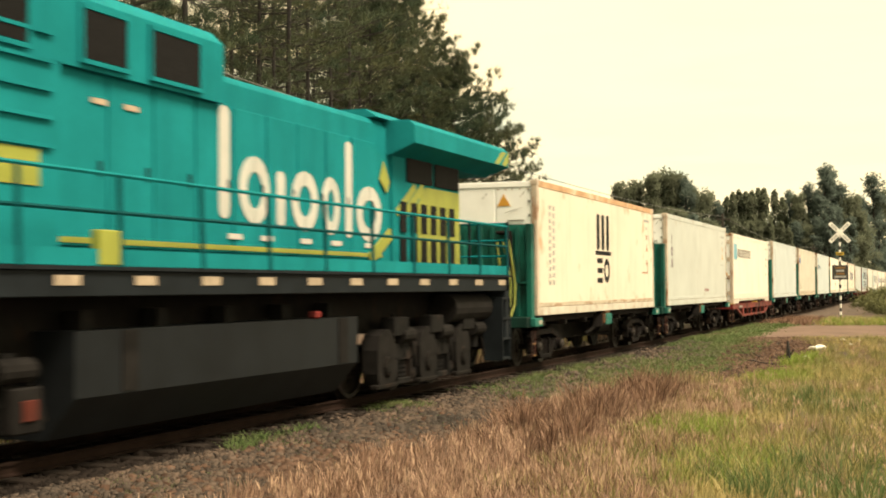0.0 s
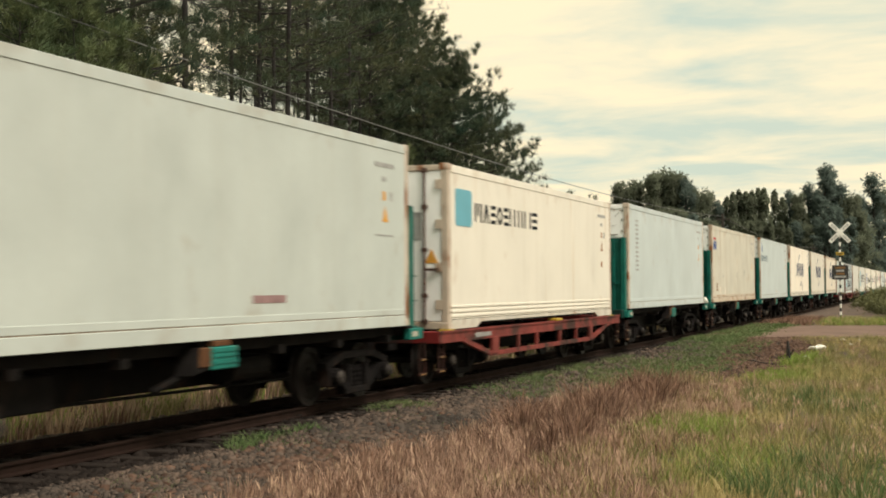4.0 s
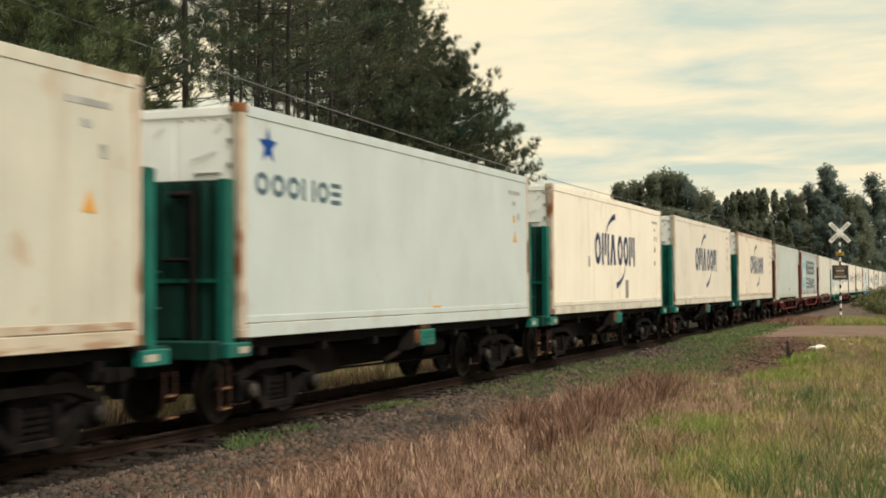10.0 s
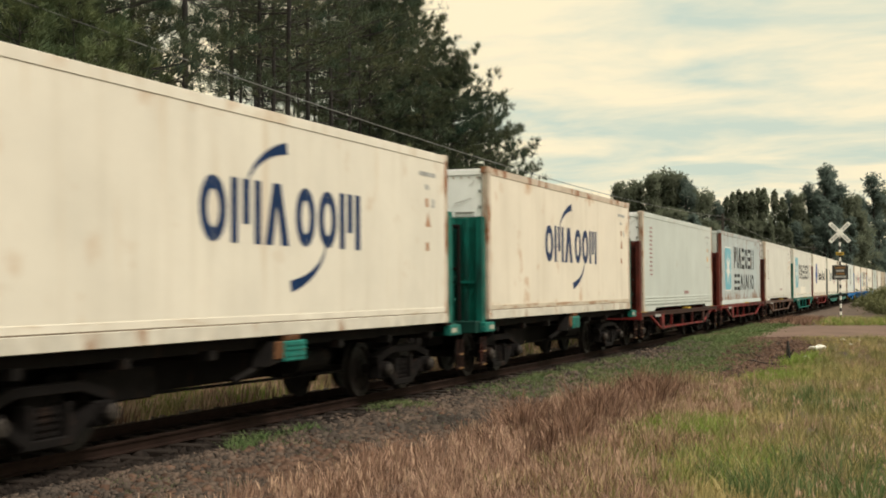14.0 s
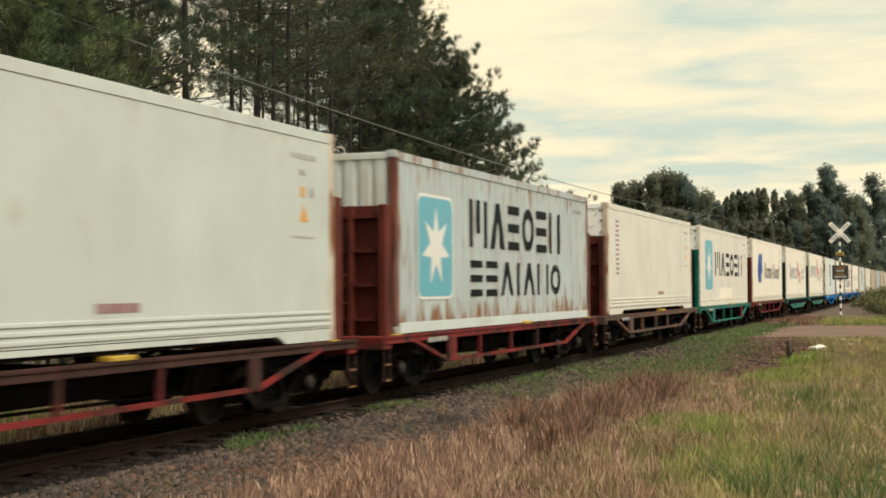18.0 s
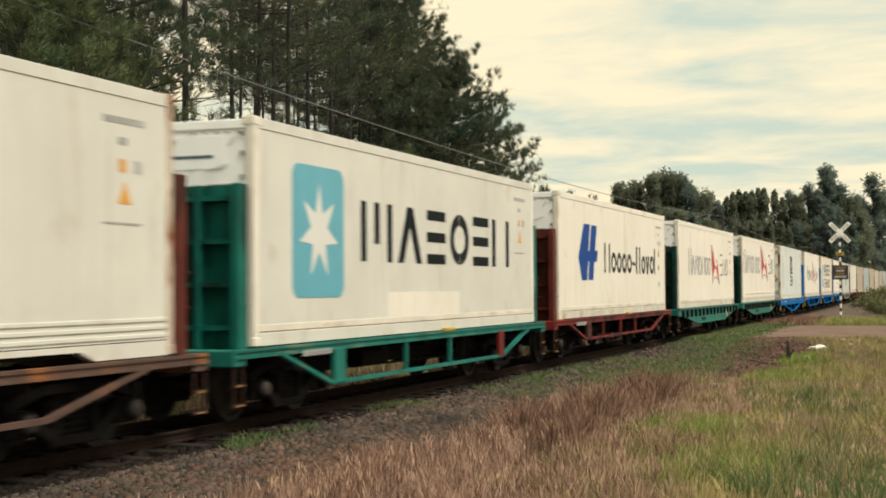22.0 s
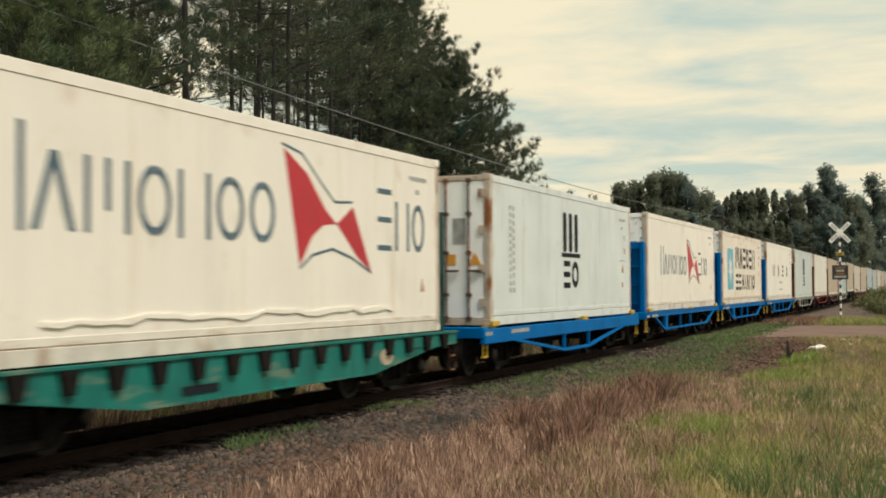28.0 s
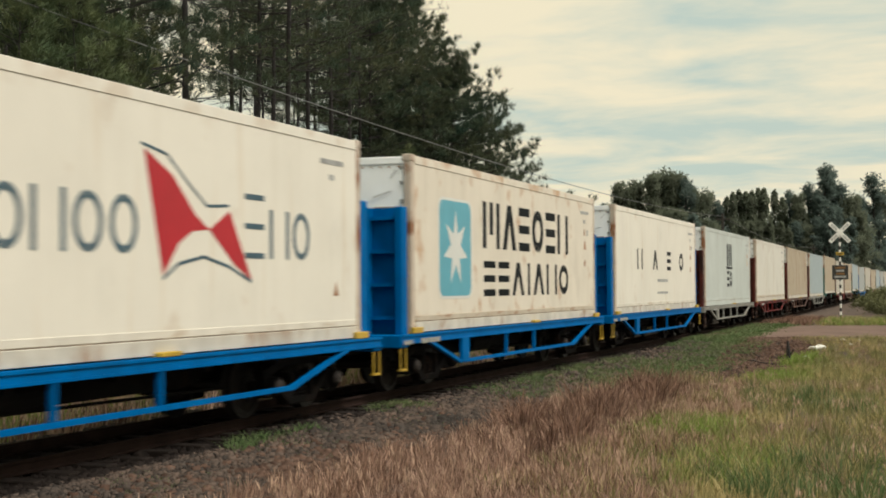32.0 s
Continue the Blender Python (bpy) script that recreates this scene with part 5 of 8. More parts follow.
def container(spec):
    """A forty-foot box: side and end panels, rails, posts, castings, its end gear and painted marks."""
    body, edge, style, end = spec["body"], spec["edge"], spec["style"], spec["end"]
    top = new("shipping_container")
    tagged(top, spec["label"], "shipping container", "containers on the train")
    b = body.name

    def panel(sgn):
        if style == "fluted":      # shallow upright corrugations
            pts = [(-5.95, sgn * 1.15)]
            for k in range(43):
                x = -5.95 + 11.9 * k / 43
                pts += [(x, sgn * 1.209), (x + 0.15, sgn * 1.209), (x + 0.18, sgn * 1.190), (x + 0.25, sgn * 1.190)]
            pts += [(5.95, sgn * 1.209), (5.95, sgn * 1.15)]

            def wave(bm):
                lo, hi = [bm.verts.new((x, y, 0.172)) for x, y in pts], [bm.verts.new((x, y, 2.7425)) for x, y in pts]
                for a in range(len(pts)):
                    c = (a + 1) % len(pts)
                    bm.faces.new((lo[c], lo[a], hi[a], hi[c]))
            return wave
        return lambda bm: box(bm, -5.95, 5.95, sgn * 1.209, sgn * 1.15, 0.172, 2.7425)
    if style == "ribbed":
        for z in (0.20, 0.285, 0.37):
            part("side_rib", lambda bm, z=z: box(bm, -5.94, 5.94, -1.222, -1.205, z, z + 0.045, 0.006), body, top, key=("rib", z, b))
    for sgn in (-1, 1):
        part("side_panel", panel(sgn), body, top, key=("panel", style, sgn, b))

        def low(bm, sgn=sgn):
            if style == "ribbed":
                prism(bm, [(-5.94, 0.0), (-4.6, 0.0), (-4.35, 0.10), (4.35, 0.10), (4.6, 0.0), (5.94, 0.0), (5.94, 0.16), (-5.94, 0.16)], sgn * 1.224, sgn * 1.12)
            else:
                box(bm, -5.94, 5.94, sgn * 1.226, sgn * 1.12, 0.0, 0.168, 0.006)
        part("bottom_rail", low, spec["rail"], top, key=("low", style, sgn, spec["rail"].name))
        part("top_rail", lambda bm, sgn=sgn: box(bm, -5.94, 5.94, sgn * 1.219, sgn * 1.13, 2.7435, 2.880, 0.005), spec["toprail"], top, key=("trail", sgn, spec["toprail"].name))
        for ex in (-1, 1):
            part("corner_post", lambda bm, sgn=sgn, ex=ex: box(bm, ex * 5.945, ex * 6.090, sgn * 1.215, sgn * 1.09, 0.11, 2.79, 0.01), edge, top, key=("post", sgn, ex, edge.name))
            for z in (0.0, 2.778):
                def cast(bm, sgn=sgn, ex=ex, z=z):
                    box(bm, ex * 5.918, ex * 6.098, sgn * 1.222, sgn * 1.06, z, z + 0.118, 0.012)
                    box(bm, ex * 5.965, ex * 6.045, sgn * 1.224, sgn * 1.20, z + 0.03, z + 0.085)
                part("corner_casting", cast, spec["cast"], top, key=("cast", sgn, ex, z, spec["cast"].name))
    if style == "plain":
        part("dirt_seam", lambda bm: box(bm, -5.94, 5.94, -1.2205, -1.205, 0.1685, 0.180), GRIME, top, "grimy seam along the bottom rail", key=("seam",))
        part("kick_strip", lambda bm: box(bm, -5.94, 5.94, -1.2155, -1.205, 0.1815, 0.268, 0.004), spec["kick"], top, "dirty strip along the foot of the side", key=("kick", spec["kick"].name))
    part("roof", lambda bm: box(bm, -5.94, 5.94, -1.13, 1.13, 2.82, 2.862), body, top, key=("roof", b))
    part("floor", lambda bm: box(bm, -5.94, 5.94, -1.12, 1.12, 0.05, 0.15), DARK, top, key=("floor",))
    part("end_panel", lambda bm: box(bm, 5.99, 6.07, -1.09, 1.09, 0.05, 2.84, 0.01), ENDWHITE, top, key=("farend",))
    if end == "doors":
        for sgn in (-1, 1):
            door = part("door", lambda bm, sgn=sgn: box(bm, -6.07, -5.99, sgn * 1.085, sgn * 0.012, 0.14, 2.76, 0.01), ENDWHITE, top, key=("door", sgn))
            for y in (0.32, 0.78):
                def bar(bm, sgn=sgn, y=y):
                    rod(bm, (-6.105, sgn * y, 0.08), (-6.105, sgn * y, 2.82), 0.021, n=6)
                    for z in (0.10, 0.55, 1.35, 2.1, 2.74):
                        box(bm, -6.12, -6.06, sgn * y - 0.05, sgn * y + 0.05, z, z + 0.07)
                    box(bm, -6.135, -6.10, sgn * y - 0.26, sgn * y, 1.02, 1.06)
                part("lock_rod", bar, BROWNFRAME, door, key=("lock", sgn, y))
            for z in (0.35, 1.0, 1.75, 2.45):
                part("hinge", lambda bm, sgn=sgn, z=z: box(bm, -6.10, -6.05, sgn * 0.98, sgn * 1.09, z, z + 0.16), EDGE, door, key=("hinge", sgn, z))
            part("placard", lambda bm, sgn=sgn: box(bm, -6.076, -6.069, sgn * 0.42 - 0.09, sgn * 0.42 + 0.09, 1.15, 1.36), ORANGE, door, "orange square sticker", key=("placard", sgn))
            part("placard", lambda bm, sgn=sgn: prism(bm, [(sgn * 0.90 - 0.13, 1.15), (sgn * 0.90 + 0.13, 1.15), (sgn * 0.90, 1.40)], -6.076, -6.069, axis="x"), ORANGE, door, "orange warning triangle", key=("placard2", sgn))
            part("notice", lambda bm, sgn=sgn: box(bm, -6.076, -6.069, sgn * 0.58 - 0.13, sgn * 0.58 + 0.13, 1.55, 2.05), FADED, door, "faded printed notice", key=("notice", sgn))
        part("door_sill", lambda bm: box(bm, -6.085, -5.96, -1.08, 1.08, 0.0, 0.13, 0.01), EDGE, top, key=("dsill",))
        part("door_header", lambda bm: box(bm, -6.085, -5.96, -1.08, 1.08, 2.77, 2.87, 0.01), EDGE, top, key=("dhead",))
    elif end == "corrugated":
        def wavy(bm):
            pts = [(1.09, -5.98), (-1.09, -5.98)]
            for k in range(8):
                y = -1.06 + k * 0.27
                pts += [(y, -6.03), (y + 0.03, -6.07), (y + 0.18, -6.07), (y + 0.21, -6.03)]
            pts.append((1.09, -6.03))
            lo, hi = [bm.verts.new((x, y, 0.05)) for y, x in pts], [bm.verts.new((x, y, 2.84)) for y, x in pts]
            bm.faces.new(lo), bm.faces.new(hi[::-1])
            for a in range(len(pts)):
                b2 = (a + 1) % len(pts)
                bm.faces.new((lo[b2], lo[a], hi[a], hi[b2]))
        part("end_panel", wavy, WHITE, top, "pale corrugated end wall", key=("wavy", b))
        part("end_header", lambda bm: box(bm, -6.085, -5.96, -1.08, 1.08, 2.76, 2.87, 0.01), WHITE, top, key=("ehead", edge.name))
    else:
        part("cooling_unit", lambda bm: box(bm, -6.05, -5.99, -1.09, 1.09, 0.05, 2.84), ENDWHITE, top, "white front of a cooling unit", key=("unit",))
        for k, (y0, y1, z0, z1) in enumerate(((-1.08, 1.08, 2.74, 2.86), (-1.06, -0.30, 1.95, 2.72), (-0.26, 1.05, 1.95, 2.72), (-1.06, 1.05, 0.25, 1.10))):
            part("access_panel" if k else "end_header", lambda bm, y0=y0, y1=y1, z0=z0, z1=z1, k=k: box(bm, -6.068 if k else -6.085, -6.05, y0, y1, z0, z1, 0.008), ENDWHITE, top, key=("upanel", k))

        def latch(bm):
            box(bm, -6.085, -6.06, -0.92, -0.55, 2.02, 2.045)
        part("latch", latch, GREYFRAME, top, key=("latch",))
        part("handle", lambda bm: [rod(bm, (-6.085, -0.86, 2.30), (-6.085, -0.52, 2.20), 0.006, n=5), rod(bm, (-6.085, -0.10, 2.62), (-6.085, 0.02, 2.50), 0.006, n=5), rod(bm, (-6.085, -0.95, 2.64), (-6.085, -0.84, 2.52), 0.006, n=5)], GREYFRAME, top, "thin bent handles", key=("uhandle",))
        for q in range(5):
            part("bolt", lambda bm, q=q: box(bm, -6.074, -6.066, -1.0 + 0.16 * q, -0.97 + 0.16 * q, 2.685, 2.71), RUSTDECAL, top, "rusty bolt head", key=("bolt", q))
        if spec.get("frame") == "plate":
            part("plate", lambda bm: box(bm, -6.074, -6.067, -0.55, 0.35, 2.24, 2.66, 0.003), ENDWHITE, top, "fresh white patch", key=("fplate",))
            part("print_bar", lambda bm: box(bm, -6.078, -6.066, -0.40, 0.20, 2.16, 2.185), FADED, top, "line of small print", key=("fprint",))
        elif spec.get("frame") == "logo":
            part("plate", lambda bm: box(bm, -6.074, -6.067, -0.80, 0.52, 2.24, 2.66, 0.003), ENDWHITE, top, "fresh white label", key=("lplate",))
            part("emblem", lambda bm: box(bm, -6.078, -6.070, 0.16, 0.44, 2.32, 2.60), SKYBLUE, top, "small sky blue square", key=("lblue",))
            part("emblem_star", lambda bm: prism(bm, [(0.30 + (0.11 if k % 2 == 0 else 0.05) * math.cos(k * math.pi / 7), 2.46 + (0.11 if k % 2 == 0 else 0.05) * math.sin(k * math.pi / 7)) for k in range(14)], -6.081, -6.077, axis="x"), STARWHITE, top, "small white star", key=("lstar",))
            part("print_bar", lambda bm: box(bm, -6.078, -6.066, -0.62, 0.06, 2.38, 2.42), SLATE, top, "line of small print", key=("lprint",))
        elif spec.get("frame"):
            for k, (y0, y1, z0, z1) in enumerate(((0.25, 0.38, 2.20, 2.72), (-0.54, -0.43, 2.20, 2.76), (-0.34, 0.25, 2.20, 2.25))):
                part("label_strip", lambda bm, y0=y0, y1=y1, z0=z0, z1=z1: box(bm, -6.076, -6.067, y0, y1, z0, z1), PALEGREEN, top, "pale green label strip", key=("lframe", k))
            part("label", lambda bm: prism(bm, [(0.36, 2.10), (0.36, 2.0), (0.04, 2.0)], -6.078, -6.067, axis="x"), RED, top, "small red label", key=("redlabel",))
        for z in (2.1, 2.4, 2.65):
            part("hinge", lambda bm, z=z: box(bm, -6.09, -6.06, -1.06, -1.02, z, z + 0.06), GREYFRAME, top, key=("uhinge", z))
        if spec.get("badge"):
            part("badge", lambda bm: prism(bm, [(0.06 + 0.24 * math.cos(a * math.pi / 8), spec["badge"] + 0.085 * math.sin(a * math.pi / 8)) for a in range(16)], -6.078, -6.067, axis="x"),
                 ROYAL, top, "oval blue badge", key=("badge", spec["badge"]))
        if spec.get("sticker"):
            part("sticker", lambda bm: prism(bm, [(-0.62, 2.06), (-0.36, 2.06), (-0.36, 2.28), (-0.62, 2.28)] if spec["sticker"] == "square" else [(-0.62, 2.34), (-0.32, 2.34), (-0.47, 2.60)], -6.078, -6.067, axis="x"), ORANGE, top, "orange sticker", key=("sticker", spec["sticker"]))
        if spec.get("fan"):
            part("fan_cover", lambda bm: rod(bm, (-6.05, -0.55, 2.06), (-6.09, -0.55, 2.06), 0.26, 0.22, 18), ENDWHITE, top, "round white fan cover", key=("fan",))
    for polys, mat, lab in spec["marks"]:
        marking(top, polys, mat, lab, lift=0.009 if "star" in lab else 0.006 if "panel" in lab else 0.004)
    if "dented" in spec["label"]:
        r = random.Random(4)
        upper = [(1.4 + 0.3 * k, 0.43 + r.uniform(-0.03, 0.04)) for k in range(30)]
        lower = [(x, z - r.uniform(0.03, 0.08)) for x, z in reversed(upper)]
        part("torn_strip", lambda bm: prism(bm, [(x - HALF, z) for x, z in upper + lower], -1.232, -1.206), body, top, "torn wavy strip of side cladding")
    # small print common to all boxes, near the far end of the side
    marking(top, [rect(10.85, 11.6, 2.46, 2.53), rect(11.12, 11.28, 2.24, 2.32)], FADED, "row of small illegible print")
    if spec.get("small", True):
        cool = body in (WHITE, GREYWHITE, BLUEWHITE, OFFWHITE)
        low = 0.52 if body is WHITE else 0.24 if body is BEIGE else 0.12 if body is BLUEWHITE else 0.0
        paint = ORANGE if (cool and body is not WHITE) or body is BEIGE else RUSTDECAL
        marking(top, [[(11.12, 1.62 - low), (11.36, 1.62 - low), (11.24, 1.86 - low)]], paint, "small warning triangle")
        if body is not BEIGE:
            marking(top, [rect(11.14, 11.26, 1.95 - low * (2.4 if body is WHITE else 0.4), 2.09 - low * (2.4 if body is WHITE else 0.4))], paint, "small square sticker")
        if body is WHITE:
            marking(top, [rect(11.42, 11.54, 1.60, 1.76)], paint, "small square sticker")
        marking(top, [rect(11.42, 11.54, 1.95, 2.09)] + ([rect(10.85, 11.55, 1.40, 1.425)] if body in (WHITE, GREYWHITE, OFFWHITE) else []), FADED, "small illegible print")
        if not cool and body is not BEIGE:
            marking(top, [rect(11.14, 11.28, 1.22, 1.36)], RUSTDECAL, "small square sticker")
    return top


def msc(x0=5.30):
    legs = [rounded(x0 - 0.06 + 0.50 * k, x0 + 0.24 + 0.50 * k, 1.52, 2.42, 0.10) for k in range(3)]
    return [(legs + [rect(x0 - 0.20, x0 + 1.46, 1.40, 1.50)], BLACKPAINT, "dark plain emblem of three stems on a bar"),
            (shapes("eo", x0 - 0.02, x0 + 1.30, 0.70, 1.32, 0.15, 0.2), BLACKPAINT, "dark plain shapes below the emblem")]


def bars_code(x0, x1, z0, z1, n, mat=FADED):
    return [(column(x0, x1, z0, z1, n), mat, "upright column of painted code bars")]


def upright(x0, x1, z0, z1, mat):
    """A faded word painted down the side: two short bars stand for each sign."""
    return [(column(x0, x1, z0, z1, 12, 0.42), mat, "upright column of painted bars")]


def cma():
    return [(shapes("ow^", 3.88, 6.15, 1.16, 1.96, 0.17, 0.16) + shapes("oow", 6.35, 8.45, 1.16, 1.96, 0.17, 0.16), NAVY, "navy plain word shapes"),
            ([crescent(6.35, 1.75, 1.35, 0.62, 168, 100, 0.16)], NAVY, "navy arc"), ([crescent(5.95, 1.32, 1.35, 0.62, -12, -80, 0.16)], NAVY, "navy arc")]


def sealand(x0, words_dark, shift=0.0):
    return [([rounded(x0 - 0.05, x0 + 1.67, 0.53, 2.29, 0.2)], STARWHITE, "thin white border"), ([rounded(x0, x0 + 1.62, 0.58, 2.24, 0.18)], SKYBLUE, "sky blue rounded panel"),
            (shapes("w^eoet", 3.52 + shift, 9.68, 1.46, 2.34, 0.20, 0.22) + shapes("ee^|^to", 3.56 + shift, 9.68, 0.56, 1.22, 0.15, 0.24), words_dark, "dark plain word shapes")]


def hamburg(x0, x1, f0, f1, s0, s1, z0, z1, fz0, fz1):
    red, lines = flag(f0, f1, fz0, fz1)
    w = 0.085 * (z1 - z0) + 0.02
    word = [rect(x0, x0 + w, z0 - 0.02, z1 + 0.12), rect(x0 + 0.09 * (x1 - x0), x0 + 0.09 * (x1 - x0) + w, z0 - 0.02, z1 + 0.12)]
    word += shapes("^wotoo", x0 + 0.125 * (x1 - x0), x1, z0, z1 - 0.12, w, 0.2)
    word += shapes("e", s0, s0 + 0.28 * (s1 - s0), z0, z1 + 0.05, w) + shapes("to", s0 + 0.36 * (s1 - s0), s1, z0, z1 - 0.12, w, 0.2)
    return [(word, SLATE, "thin slate blue plain word shapes"), (red, RED, "red pennant emblem"), (lines, SLATE, "wavy blue line")]


KICK = {CREAM_RUST: STAINED, CREAM: STAINED, BEIGE: STAINED, BRIGHT: KICKCREAM, WARM: KICKCREAM, SOFT: KICKCREAM, OFFWHITE: KICKCREAM}


def spec(body, label, marks, edge=EDGE, style="plain", end="unit", rail=None, toprail=None, cast=EDGE, **more):
    return dict(body=body, label=label, marks=marks, edge=edge, style=style, end=end, rail=rail or (body if body in (WHITE, BLUEWHITE, GREYWHITE, OFFWHITE) else RAILDIRT), toprail=toprail or body, cast=cast, kick=KICK.get(body, body), **more)


